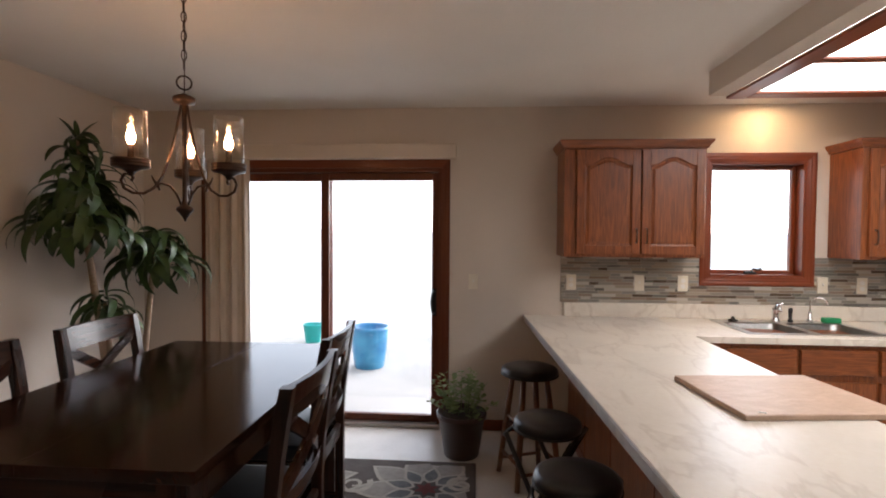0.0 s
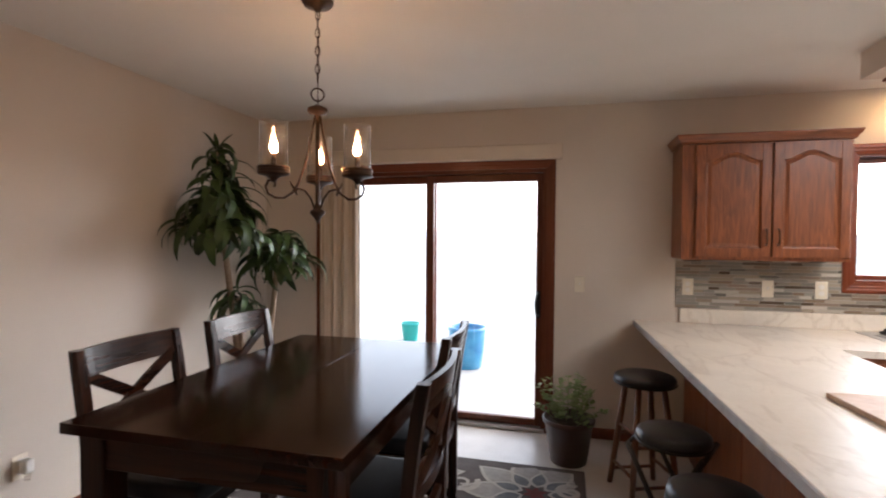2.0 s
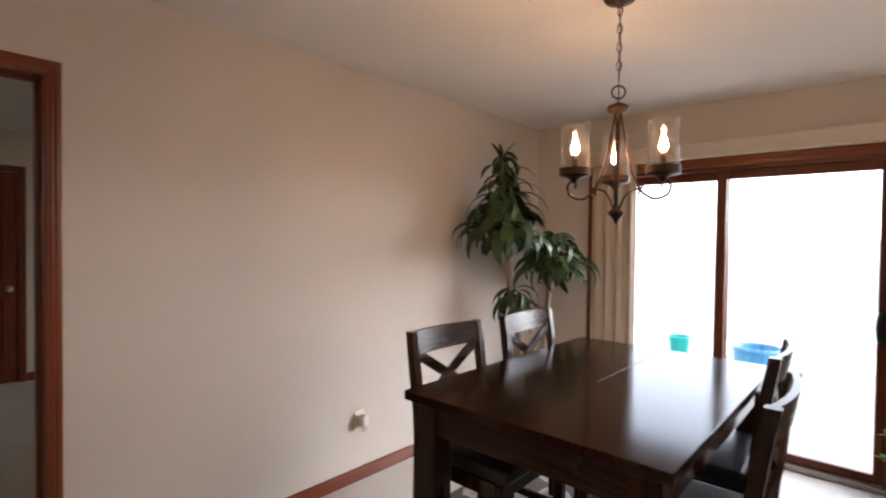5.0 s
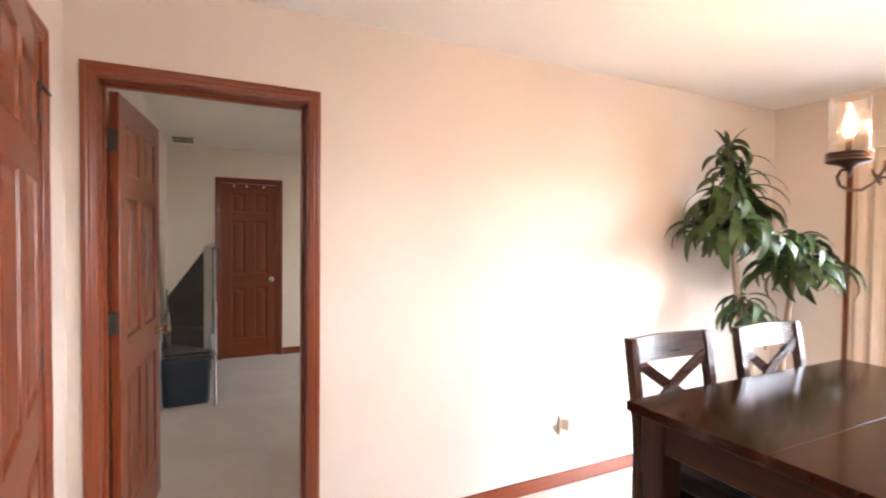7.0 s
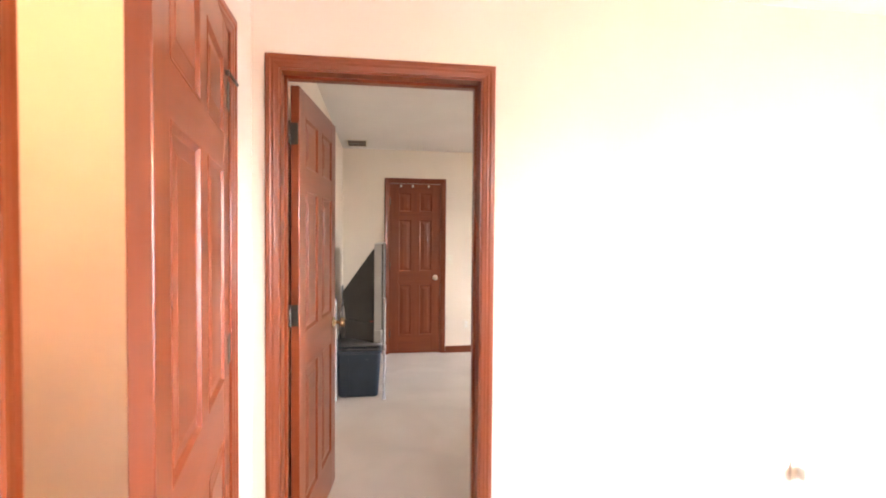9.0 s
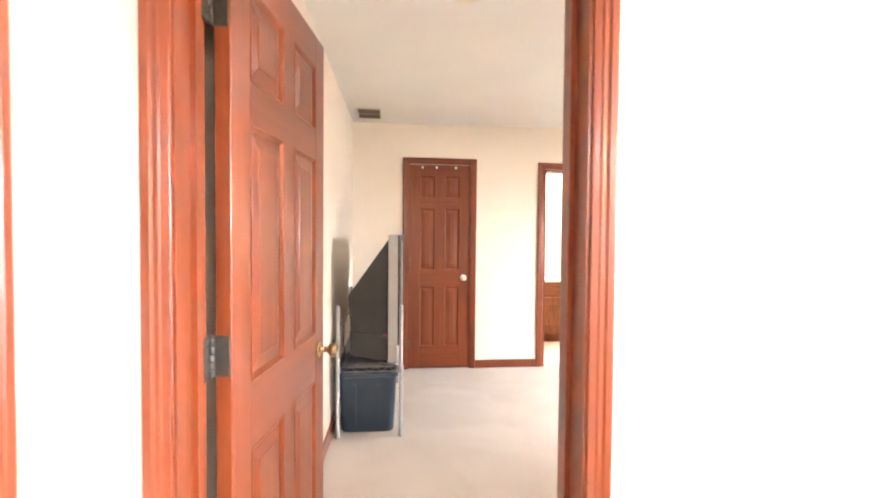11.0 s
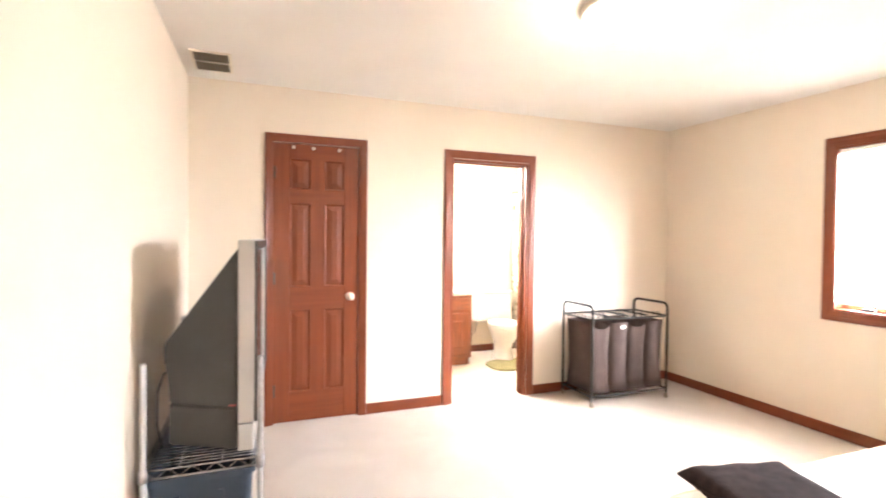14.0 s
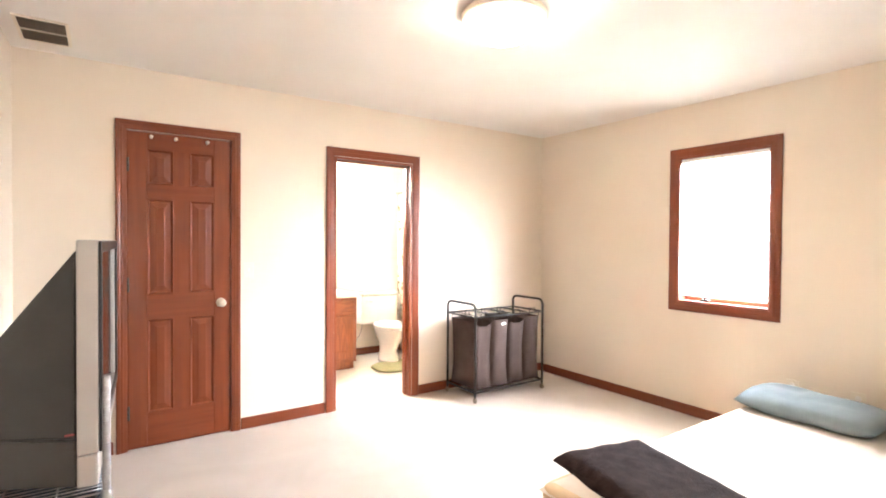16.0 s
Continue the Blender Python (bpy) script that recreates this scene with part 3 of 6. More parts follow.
for y in (0.13, 0.27, 0.46):
    bm = bmesh.new()
    turned(bm, [(0.010, 0), (0.010, 0.004), (0.005, 0.006), (0.005, 0.018), (0.011, 0.022), (0.011, 0.028), (0.004, 0.031)], 12, m=pose(y, -0.018, 2.005, 90, 0, 0))
    part("peg", bm, IVORY, d2, "small ivory peg")
d3 = door_leaf("door_pantry", "red-brown six-panel wooden pantry door, slightly open", 0.852, 2.032, pose(-2.119, SX - 0.012, 0.008, 0, 0, 8.2), hinges=(0.2, 1.06, 1.84), knob_z=0.905)
for x in (0.832, 0.72, 0.60):
    bm = bmesh.new()
    tube(bm, [(x, -0.019, 1.94), (x, -0.075, 1.93), (x, -0.105, 1.955)], 0.004, 6)
    tube(bm, [(x, -0.019, 1.92), (x, -0.03, 1.89), (x, -0.045, 1.89), (x, -0.05, 1.91)], 0.004, 6)
    soft_box(bm, x - 0.01, x + 0.01, -0.022, -0.0182, 1.88, 1.95, 0.001)
    part("coat_hook", bm, BLACK, d3, "black metal coat hook")
bm = bmesh.new()
tube(bm, [(0.06, 0.028, 1.892), (0.02, 0.036, 1.885), (-0.012, 0.044, 1.878)], 0.005, 8)
turned(bm, [(0.009, 0), (0.009, 0.01)], 10, m=pose(0.06, 0.019, 1.892, -90, 0, 0))
part("door_stop", bm, HINGE, d3, "hinge-pin door stop")


# ---- windows and sliding door ----
def casement(name, label, x0, x1, z0, z1, crank_x, rim=0.030):
    holder = thing(name, label, "window")
    holder["kind"] = "structure"
    bm = bmesh.new()
    y0, y1 = NY - 0.002, NY + 0.13
    box(bm, x0 - 0.002, x0 + 0.012, y0, y1, z0, z1)
    box(bm, x1 - 0.012, x1 + 0.002, y0, y1, z0, z1)
    box(bm, x0 + 0.012, x1 - 0.012, y0, y1, z1 - 0.012, z1)
    box(bm, x0 + 0.012, x1 - 0.012, y0, y1, z0, z0 + 0.012)
    part("window_frame", bm, CHERRY, holder)
    bm = bmesh.new()
    a0, a1, b0, b1 = x0 + 0.013, x1 - 0.013, z0 + 0.013, z1 - 0.013
    for r in ((a0, a0 + rim, b0, b1), (a1 - rim, a1, b0, b1), (a0 + rim, a1 - rim, b1 - rim, b1), (a0 + rim, a1 - rim, b0, b0 + rim)):
        soft_box(bm, r[0], r[1], NY + 0.085, NY + 0.125, r[2], r[3], 0.004)
    part("sash", bm, CHERRY, holder, "dark red-brown wooden sash")
    bm = boxes((a0 + rim, a1 - rim, NY + 0.103, NY + 0.107, b0 + rim, b1 - rim))
    pane = part("pane", bm, GLASS, holder, "clear window pane")
    pane.visible_shadow = False
    bm = bmesh.new()
    soft_box(bm, crank_x - 0.045, crank_x + 0.03, NY + 0.045, NY + 0.078, z0 + 0.0125, z0 + 0.032, 0.006, 2)
    tube(bm, [(crank_x, NY + 0.05, z0 + 0.03), (crank_x - 0.005, NY + 0.03, z0 + 0.055), (crank_x + 0.045, NY + 0.025, z0 + 0.045)], 0.007, 8)
    turned(bm, [(0.010, 0), (0.011, 0.012), (0.007, 0.02)], 10, at=(crank_x + 0.045, NY + 0.025, z0 + 0.043))
    part("crank_handle", bm, BLACK, holder, "black crank handle")
    return holder


casement("window_kitchen", "casement window with red-brown frame over the sink", *KW, 2.20)
w2 = casement("window_bedroom", "casement window with red-brown frame and white blind", *BW, -4.72)
blind = thing("mini_blind", "white metal mini blind hanging in the bedroom window", "blind")
bm = bmesh.new()
soft_box(bm, BW[0] + 0.016, BW[1] - 0.016, NY + 0.012, NY + 0.045, BW[3] - 0.042, BW[3] - 0.014, 0.003)
part("head_rail", bm, WHITE, blind)
slat = bmesh.new()
L0, L1 = BW[0] + 0.018, BW[1] - 0.018
prev = None
for k in range(5):
    y = (k - 2) * 0.0055
    q = (slat.verts.new((L0, y, 0.002 - 70 * y * y * 0.2)), slat.verts.new((L1, y, 0.002 - 70 * y * y * 0.2)))
    if prev:
        slat.faces.new((prev[0], q[0], q[1], prev[1]))
    prev = q
slat_mesh = finish("slat", slat, WHITE)
for k in range(50):
    o = new("slat", slat_mesh)
    o.parent = blind
    o.matrix_basis = pose(0, NY + 0.028, BW[3] - 0.055 - k * 0.0205, 38, 0, 0)
bm = bmesh.new()
soft_box(bm, BW[0] + 0.018, BW[1] - 0.018, NY + 0.018, NY + 0.040, BW[3] - 1.098, BW[3] - 1.084, 0.003)
part("bottom_rail", bm, WHITE, blind)
bm = bmesh.new()
for x in (BW[0] + 0.09, BW[1] - 0.09):
    tube(bm, [(x, NY + 0.016, BW[3] - 0.04), (x, NY + 0.016, BW[3] - 1.09)], 0.0012, 5)
part("cord", bm, WHITE, blind)

slider = thing("door_sliding", "red-brown wooden sliding patio door, closed", "patio door")
slider["kind"] = "structure"
bm = boxes((SL[0], SL[0] + 0.03, NY + 0.004, NY + 0.15, 0.003, SL[3]), (SL[1] - 0.03, SL[1], NY + 0.004, NY + 0.15, 0.003, SL[3]),
           (SL[0] + 0.03, SL[1] - 0.03, NY + 0.004, NY + 0.15, SL[3] - 0.03, SL[3]))
part("door_frame", bm, CHERRY_BACKLIT, slider)
bm = bmesh.new()
soft_box(bm, SL[0], SL[1], NY - 0.02, NY + 0.15, 0.002, 0.030, 0.004)
part("sill", bm, material("pale_metal_sill", (0.42, 0.40, 0.37), 0.4, 0.6), slider, "pale metal door sill")
for nm, x0, x1, y0 in (("fixed_panel", SL[0] + 0.03, -0.964, NY + 0.085), ("sliding_panel", -1.035, SL[1] - 0.03, NY + 0.035)):
    bm = bmesh.new()
    s = 0.064
    s2 = 0.045
    wl, wr = (s2, s) if nm == "fixed_panel" else (s, s2)
    for r in ((x0, x0 + wl, 0.031, SL[3] - 0.031), (x1 - wr, x1, 0.031, SL[3] - 0.031), (x0 + wl, x1 - wr, 0.031, 0.085), (x0 + wl, x1 - wr, 1.898, SL[3] - 0.031)):
        soft_box(bm, r[0], r[1], y0, y0 + 0.042, r[2], r[3], 0.005)
    pn = part(nm, bm, CHERRY_BACKLIT, slider)
    bm = boxes((x0 + wl, x1 - wr, y0 + 0.018, y0 + 0.024, 0.085, 1.898))
    pane = part("pane", bm, GLASS, pn, "clear door pane")
    pane.visible_shadow = False
bm = bmesh.new()
hx = SL[1] - 0.055
soft_box(bm, hx - 0.016, hx + 0.016, NY + 0.026, NY + 0.0345, 0.86, 1.07, 0.004)
tube(bm, [(hx - 0.006, NY + 0.03, 0.88), (hx - 0.012, NY - 0.005, 0.90), (hx - 0.018, NY - 0.015, 0.965), (hx - 0.012, NY - 0.005, 1.03), (hx - 0.006, NY + 0.03, 1.05)], 0.010, 8)
part("door_handle", bm, BLACK, slider, "black pull handle")

VALANCE = material("cream_valance_fabric", (0.62, 0.54, 0.45), 0.85, vary=(0.66, 0.58, 0.485), scale=5, bump=0.15, bump_scale=300, deep=0.002)
CURTAIN = material("tan_curtain_fabric", (0.57, 0.48, 0.38), 0.9, vary=(0.62, 0.525, 0.42), scale=6, bump=0.2, bump_scale=300, deep=0.002)
bm = bmesh.new()
soft_box(bm, -2.02, 0.02, NY - 0.085, NY - 0.001, 2.050, 2.156, 0.006)
solid("valance", bm, VALANCE, "pale tan fabric-covered valance above the patio door", "valance")
cur = thing("curtain", "tan pleated curtain drawn aside by the patio door", "curtain")
bm = bmesh.new()
cols = 90
last = None
for k in range(cols + 1):
    f = k / cols
    x = -1.925 + 0.355 * f
    wave = 0.016 * math.sin(f * 2 * math.pi * 4.0 + 0.8) + 0.007 * math.sin(f * 47)
    col = []
    for j in range(9):
        z = 0.02 + (2.05 - 0.02) * j / 8
        col.append(bm.verts.new((x + 0.012 * (1 - j / 8) * math.sin(f * 9), NY - 0.05 + wave * (0.85 + 0.15 * math.cos(j)), z)))
    if last:
        for j in range(8):
            bm.faces.new((last[j], col[j], col[j + 1], last[j + 1]))
    last = col
me = part("drape", bm, CURTAIN, cur, smooth=True)
th = me.modifiers.new("thick", "SOLIDIFY")
th.thickness = 0.003


# ---- switch plates and outlets ----
def plate(name, label, m, toggle):
    """A wall plate in its local x-z plane, facing -y."""
    ob = thing(name, label, "wall plate", m)
    bm = bmesh.new()
    soft_box(bm, -0.036, 0.036, -0.006, 0.0, -0.058, 0.058, 0.004, 2)
    part("cover", bm, IVORY, ob)
    if toggle:
        bm = bmesh.new()
        soft_box(bm, -0.005, 0.005, -0.016, -0.006, -0.004, 0.016, 0.002)
        part("toggle", bm, WHITE, ob)
    else:
        for z in (-0.021, 0.021):
            bm = bmesh.new()
            turned(bm, [(0.0165, 0), (0.0165, 0.0025), (0.0155, 0.0035)], 16, m=pose(0, -0.006, z, 90, 0, 0))
            box(bm, -0.008, -0.0055, -0.0100, -0.0095, z - 0.002, z + 0.007)
            box(bm, 0.0055, 0.008, -0.0100, -0.0095, z - 0.002, z + 0.007)
            part("socket", bm, WHITE, ob)
    return ob


plate("light_switch", "ivory light switch on tan wall", pose(0.153, NY - 0.0005, 1.131), True)
plate("wall_outlet", "ivory outlet low on tan wall", pose(0.141, NY - 0.0005, 0.336), False)
for x, tg in ((0.879, False), (1.372, True), (1.684, False), (2.655, True), (2.924, False)):
    plate("light_switch" if tg else "wall_outlet", "ivory " + ("switch" if tg else "outlet") + " on mosaic backsplash", pose(x, NY - 0.0105, 1.138), tg)
o = plate("wall_outlet", "ivory outlet with a white plug-in freshener", pose(WX + 0.0005, 2.034, 0.366, 0, 0, 90), False)
plug = thing("plug_in_freshener", "white plug-in air freshener in wall outlet", "air freshener", pose(WX + 0.0105, 2.044, 0.372, 0, 0, 90))
bm = bmesh.new()
soft_box(bm, -0.022, 0.022, -0.045, -0.001, -0.035, 0.03, 0.010, 3)
part("body", bm, WHITE, plug)
bm = bmesh.new()
turned(bm, [(0.012, -0.05), (0.014, -0.03), (0.014, 0.0), (0.009, 0.01)], 12, at=(0, -0.028, -0.02))
part("bottle", bm, SHADE, plug, "clear oil bottle")
plate("light_switch", "ivory light switch beside closet door", pose(BX + 0.0005, 1.085, 1.132, 0, 0, 90), True)
plate("wall_outlet", "ivory outlet low on bedroom wall", pose(BX + 0.0005, 1.294, 0.345, 0, 0, 90), False)
plate("wall_outlet", "ivory outlet behind the bed pillow", pose(-4.103, NY - 0.0005, 0.386), False)
plate("wall_outlet", "ivory outlet behind the bed pillow", pose(-3.752, NY - 0.0005, 0.390), False)


# ---- kitchen ----
def drawer_front(name, x0, x1, z0, z1, y, parent, mat):
    bm = bmesh.new()
    soft_box(bm, x0, x1, y - 0.019, y, z0, z1, 0.006, 2)
    return part(name, bm, mat, parent)


def pull(x, y, z, parent):
    bm = bmesh.new()
    tube(bm, [(x, y, z - 0.048), (x, y - 0.024, z - 0.042), (x, y - 0.026, z), (x, y - 0.024, z + 0.042), (x, y, z + 0.048)], 0.005, 8)
    part("handle", bm, BRONZE, parent, "dark bronze pull")


def arch_door(x0, x1, z0, z1, y, parent, handle_x):
    """A cathedral-arch cabinet door whose front faces -y."""
    st, t = 0.055, 0.019
    u0, u1, v0 = x0 + st, x1 - st, z0 + st
    spring, crown = z1 - 0.105, z1 - 0.052
    n = 16
    arc = []
    for k in range(n + 1):
        f = k / n
        e = 0.5 - 0.5 * math.cos(2 * math.pi * min(1, max(0, (f - 0.06) / 0.88)))
        arc.append((u1 + (u0 - u1) * f, spring + (crown - spring) * e ** 0.75))
    bm = bmesh.new()
    soft_box(bm, x0, u0, y - t, y, z0, z1, 0.003)
    soft_box(bm, u1, x1, y - t, y, z0, z1, 0.003)
    box(bm, u0, u1, y - t + 0.0005, y, z0, v0)
    for (a, za), (b, zb) in zip(arc, arc[1:]):
        vs = [bm.verts.new(p) for p in ((b, y - t + 0.0005, zb), (a, y - t + 0.0005, za), (a, y - t + 0.0005, z1), (b, y - t + 0.0005, z1), (b, y, zb), (a, y, za), (a, y, z1), (b, y, z1))]
        for f in ((0, 1, 2, 3), (7, 6, 5, 4), (0, 4, 5, 1), (3, 2, 6, 7)):
            bm.faces.new([vs[q] for q in f])
    door = part("cabinet_door", bm, OAK, parent)
    bm = bmesh.new()
    rings_face(bm, [(u0, v0), (u1, v0)] + arc, [(0.0, t - 0.001), (0.005, t - 0.009), (0.012, t - 0.011), (0.030, t - 0.004)], lambda u, v, q: (u, y - q, v))
    part("panel", bm, OAK, door)
    pull(handle_x, y - t, z0 + 0.125, door)
    return door


def wall_cabinet(label, x0, x1, splits, crown_left=True):
    cab = thing("wall_cabinet", label, "cabinet", group="kitchen wall cabinets")
    z0, z1, y0 = 1.338, 2.072, 3.722
    bm = bmesh.new()
    soft_box(bm, x0, x1, y0, NY - 0.001, z0, z1, 0.002)
    part("body", bm, OAK, cab)
    bm = bmesh.new()
    prof = [(0.0, 0.0), (0.012, 0.004), (0.014, 0.016), (0.030, 0.036), (0.036, 0.050), (0.036, 0.058), (0.0, 0.058)]
    rows = []
    for px, py, sx, sy in ((x0, NY - 0.001, -1, 0), (x0, y0, -1, -1), (x1, y0, 1, -1), (x1, NY - 0.001, 1, 0)):
        rows.append([bm.verts.new((px + sx * d, py + sy * d, z1 + q)) for d, q in prof])
    for a, b in zip(rows, rows[1:]):
        for k in range(len(prof) - 1):
            bm.faces.new((a[k], b[k], b[k + 1], a[k + 1]))
    bm.faces.new([r[-1] for r in rows])
    part("crown_moulding", bm, OAK_X, cab)
    for a, b, hx in splits:
        arch_door(a, b, z0 + 0.022, z1 - 0.008, y0 - 0.001, cab, hx)
    return cab


wall_cabinet("oak wall cabinet with two arched doors and crown", 0.770, 1.705, ((0.850, 1.272, 1.245), (1.282, 1.690, 1.312)))
wall_cabinet("oak wall cabinet with arched doors beside the window", 2.690, 3.62, ((2.73, 3.14, 2.765), (3.155, 3.58, 3.55)))

CZ = 0.885
base = thing("sink_base_cabinet", "oak base cabinet under the kitchen sink", "cabinet", group="kitchen base cabinets")
bm = bmesh.new()
box(bm, 1.50, 3.60, 3.365, NY - 0.001, 0.10, CZ - 0.039)
box(bm, 1.50, 3.60, 3.43, NY - 0.001, 0.0, 0.10)
part("body", bm, OAK, base)
xs = (1.66, 2.09, 2.54, 2.99, 3.44)
for a, b in zip(xs, xs[1:]):
    drawer_front("drawer_front", a + 0.012, b - 0.012, 0.665, 0.815, 3.364, base, OAK_X)
    d = drawer_front("cabinet_door", a + 0.012, b - 0.012, 0.135, 0.625, 3.364, base, OAK)
    bm = bmesh.new()
    rings_face(bm, rect(a + 0.065, b - 0.065, 0.19, 0.57), [(0, 0.0), (0.006, -0.006), (0.03, 0.001)], lambda u, v, q: (u, 3.3442 - q, v))
    part("panel", bm, OAK, d)
pen = thing("peninsula_cabinet", "oak peninsula cabinet with panelled back", "cabinet", group="kitchen base cabinets")
bm = bmesh.new()
box(bm, 0.88, 1.46, 0.98, NY - 0.001, 0.0, CZ - 0.039)
part("body", bm, OAK, pen)
ys = (0.98, 1.60, 2.22, 2.84, 3.44, 4.02)
for a, b in zip(ys, ys[1:]):
    bm = bmesh.new()
    soft_box(bm, 0.868, 0.8795, a + 0.004, b - 0.004, 0.085, CZ - 0.045, 0.003)
    part("back_panel", bm, OAK, pen)
bm = bmesh.new()
soft_box(bm, 0.866, 0.8795, 0.98, NY - 0.012, 0.0, 0.083, 0.003)
part("toe_board", bm, CHERRY_Y, pen)

worktop = thing("worktop", "cream marbled laminate worktop with grey edge", "worktop")
# plan of the worktop with the sink cut-out left open
SKX0, SKX1, SKY0, SKY1 = 1.86, 2.68, 3.45, 3.93
bm = bmesh.new()
for r in ((0.900, 1.487, 0.93, NY), (1.487, 3.62, 3.335, SKY0), (1.487, SKX0, SKY0, SKY1), (SKX1, 3.62, SKY0, SKY1), (1.487, 3.62, SKY1, NY)):
    box(bm, r[0], r[1], r[2], r[3], CZ - 0.038, CZ)
PENFAR, PENNEAR = 0.526, 0.664  # the seating side runs slightly askew


def edge_x(y):
    return PENFAR + (PENNEAR - PENFAR) * (NY - y) / (NY - 0.93)


def askew(bm, d0, d1, y0, y1, z0, z1):
    """A bar along the seating side, from d0 to d1 inside its edge line."""
    vs = [bm.verts.new((edge_x(y) + d if d is not None else 0.90, y, z)) for d in (d0, d1) for y in (y0, y1) for z in (z0, z1)]
    for f in ((0, 1, 3, 2), (4, 6, 7, 5), (0, 4, 5, 1), (2, 3, 7, 6), (0, 2, 6, 4), (1, 5, 7, 3)):
        bm.faces.new([vs[n] for n in f])


askew(bm, 0.010, None, 0.93, NY, CZ - 0.038, CZ)
bmesh.ops.remove_doubles(bm, verts=bm.verts[:], dist=0.0001)
part("slab", bm, LAMINATE, worktop)
bm = bmesh.new()
edge = bmesh.new()
askew(edge, 0.0, 0.0097, 0.93, NY, CZ - 0.040, CZ - 0.0005)
bmesh.ops.bevel(edge, geom=edge.edges[:], offset=0.003, segments=2, affect="EDGES")
pour(bm, edge)
soft_box(bm, PENNEAR, 1.49, 0.920, 0.9295, CZ - 0.040, CZ - 0.0005, 0.003)
part("edge_band", bm, LAMEDGE, worktop, "grey laminate edge band")
bm = bmesh.new()
soft_box(bm, 0.83, 3.62, NY - 0.020, NY - 0.0005, CZ + 0.0005, 0.988, 0.004)
part("upstand", bm, LAMINATE, worktop)

sink = thing("kitchen_sink", "stainless steel double-bowl sink set in worktop", "sink")
bm = bmesh.new()


def bowl(bm, x0, x1, y0, y1, depth):
    n = 6
    rows = []
    for d, h in ((0.0, CZ + 0.002), (0.008, CZ - 0.006), (0.018, CZ - depth + 0.03), (0.035, CZ - depth), (0.12, CZ - depth - 0.004)):
        row = []
        r = max(0.01, 0.055 - d * 0.3)
        for cx, cy, a0 in ((x1 - d - r, y1 - d - r, 0), (x0 + d + r, y1 - d - r, 90), (x0 + d + r, y0 + d + r, 180), (x1 - d - r, y0 + d + r, 270)):
            for k in range(n):
                a = radians(a0 + 90 * k / (n - 1))
                row.append(bm.verts.new((cx + r * math.cos(a), cy + r * math.sin(a), h)))
        rows.append(row)
    for a, b in zip(rows, rows[1:]):
        for k in range(len(a)):
            f = bm.faces.new((a[k], a[(k + 1) % len(a)], b[(k + 1) % len(a)], b[k]))
            f.smooth = True
    bm.faces.new(rows[-1])


BASIN = material("dull_steel_basin", (0.30, 0.29, 0.28), 0.34, 1.0, vary=(0.24, 0.235, 0.225), scale=30, stretch=(1, 10, 1))
bowl(bm, SKX0 + 0.02, 2.255, SKY0 + 0.02, 3.86, 0.17)
part("basin", bm, BASIN, sink)
bm = bmesh.new()
bowl(bm, 2.285, SKX1 - 0.02, SKY0 + 0.02, 3.86, 0.17)
part("basin", bm, BASIN, sink)
bm = bmesh.new()
z0, z1 = CZ + 0.0005, CZ + 0.0045
for r in ((SKX0 - 0.015, SKX0 + 0.03, SKY0 - 0.015, SKY1 + 0.015), (SKX1 - 0.03, SKX1 + 0.015, SKY0 - 0.015, SKY1 + 0.015), (SKX0 + 0.03, SKX1 - 0.03, SKY0 - 0.015, SKY0 + 0.03),
          (SKX0 + 0.03, SKX1 - 0.03, 3.85, SKY1 + 0.015), (2.245, 2.295, SKY0 + 0.03, 3.85)):
    box(bm, r[0], r[1], r[2], r[3], z0, z1)
part("rim", bm, STEEL, sink)
tap = thing("kitchen_tap", "chrome single-lever kitchen tap behind sink", "tap")
bm = bmesh.new()
TX, TY, TZ = 2.27, 3.90, CZ + 0.005
turned(bm, [(0.028, 0), (0.027, 0.012), (0.020, 0.02), (0.019, 0.075), (0.022, 0.08), (0.020, 0.095), (0.006, 0.10)], 16, at=(TX, TY, TZ))
part("body", bm, CHROME, tap)
bm = bmesh.new()
tube(bm, [(TX, TY, TZ + 0.07), (TX - 0.02, TY - 0.03, TZ + 0.12), (TX - 0.05, TY - 0.10, TZ + 0.135), (TX - 0.06, TY - 0.15, TZ + 0.115), (TX - 0.062, TY - 0.16, TZ + 0.09)], 0.011, 10)
part("spout", bm, CHROME, tap)
bm = bmesh.new()
tube(bm, [(TX, TY, TZ + 0.095), (TX + 0.01, TY - 0.01, TZ + 0.115), (TX + 0.035, TY - 0.03, TZ + 0.135)], [0.009, 0.007, 0.006], 8)
part("lever", bm, CHROME, tap)
spray = thing("side_sprayer", "black hand sprayer beside kitchen tap", "sprayer")
bm = bmesh.new()
turned(bm, [(0.018, 0), (0.017, 0.01), (0.011, 0.02), (0.012, 0.06), (0.015, 0.075), (0.013, 0.095), (0.004, 0.10)], 14, at=(2.37, 3.90, TZ))
part("head", bm, BLACK, spray)
soap = thing("filter_tap", "slim chrome filtered-water tap behind sink", "tap")
bm = bmesh.new()
turned(bm, [(0.020, 0), (0.018, 0.02), (0.012, 0.03), (0.010, 0.07)], 14, at=(2.50, 3.90, TZ))
part("body", bm, CHROME, soap)
bm = bmesh.new()
tube(bm, [(2.50, 3.90, TZ + 0.06)] + [(2.50 + 0.045 * (1 - math.cos(radians(a))), 3.90 - 0.02 * (1 - math.cos(radians(a))), TZ + 0.13 + 0.045 * math.sin(radians(a))) for a in range(0, 181, 30)], 0.005, 8)
part("spout", bm, CHROME, soap)
bm = bmesh.new()
soft_box(bm, 2.58, 2.69, 3.865, 3.915, TZ, TZ + 0.035, 0.008, 2)
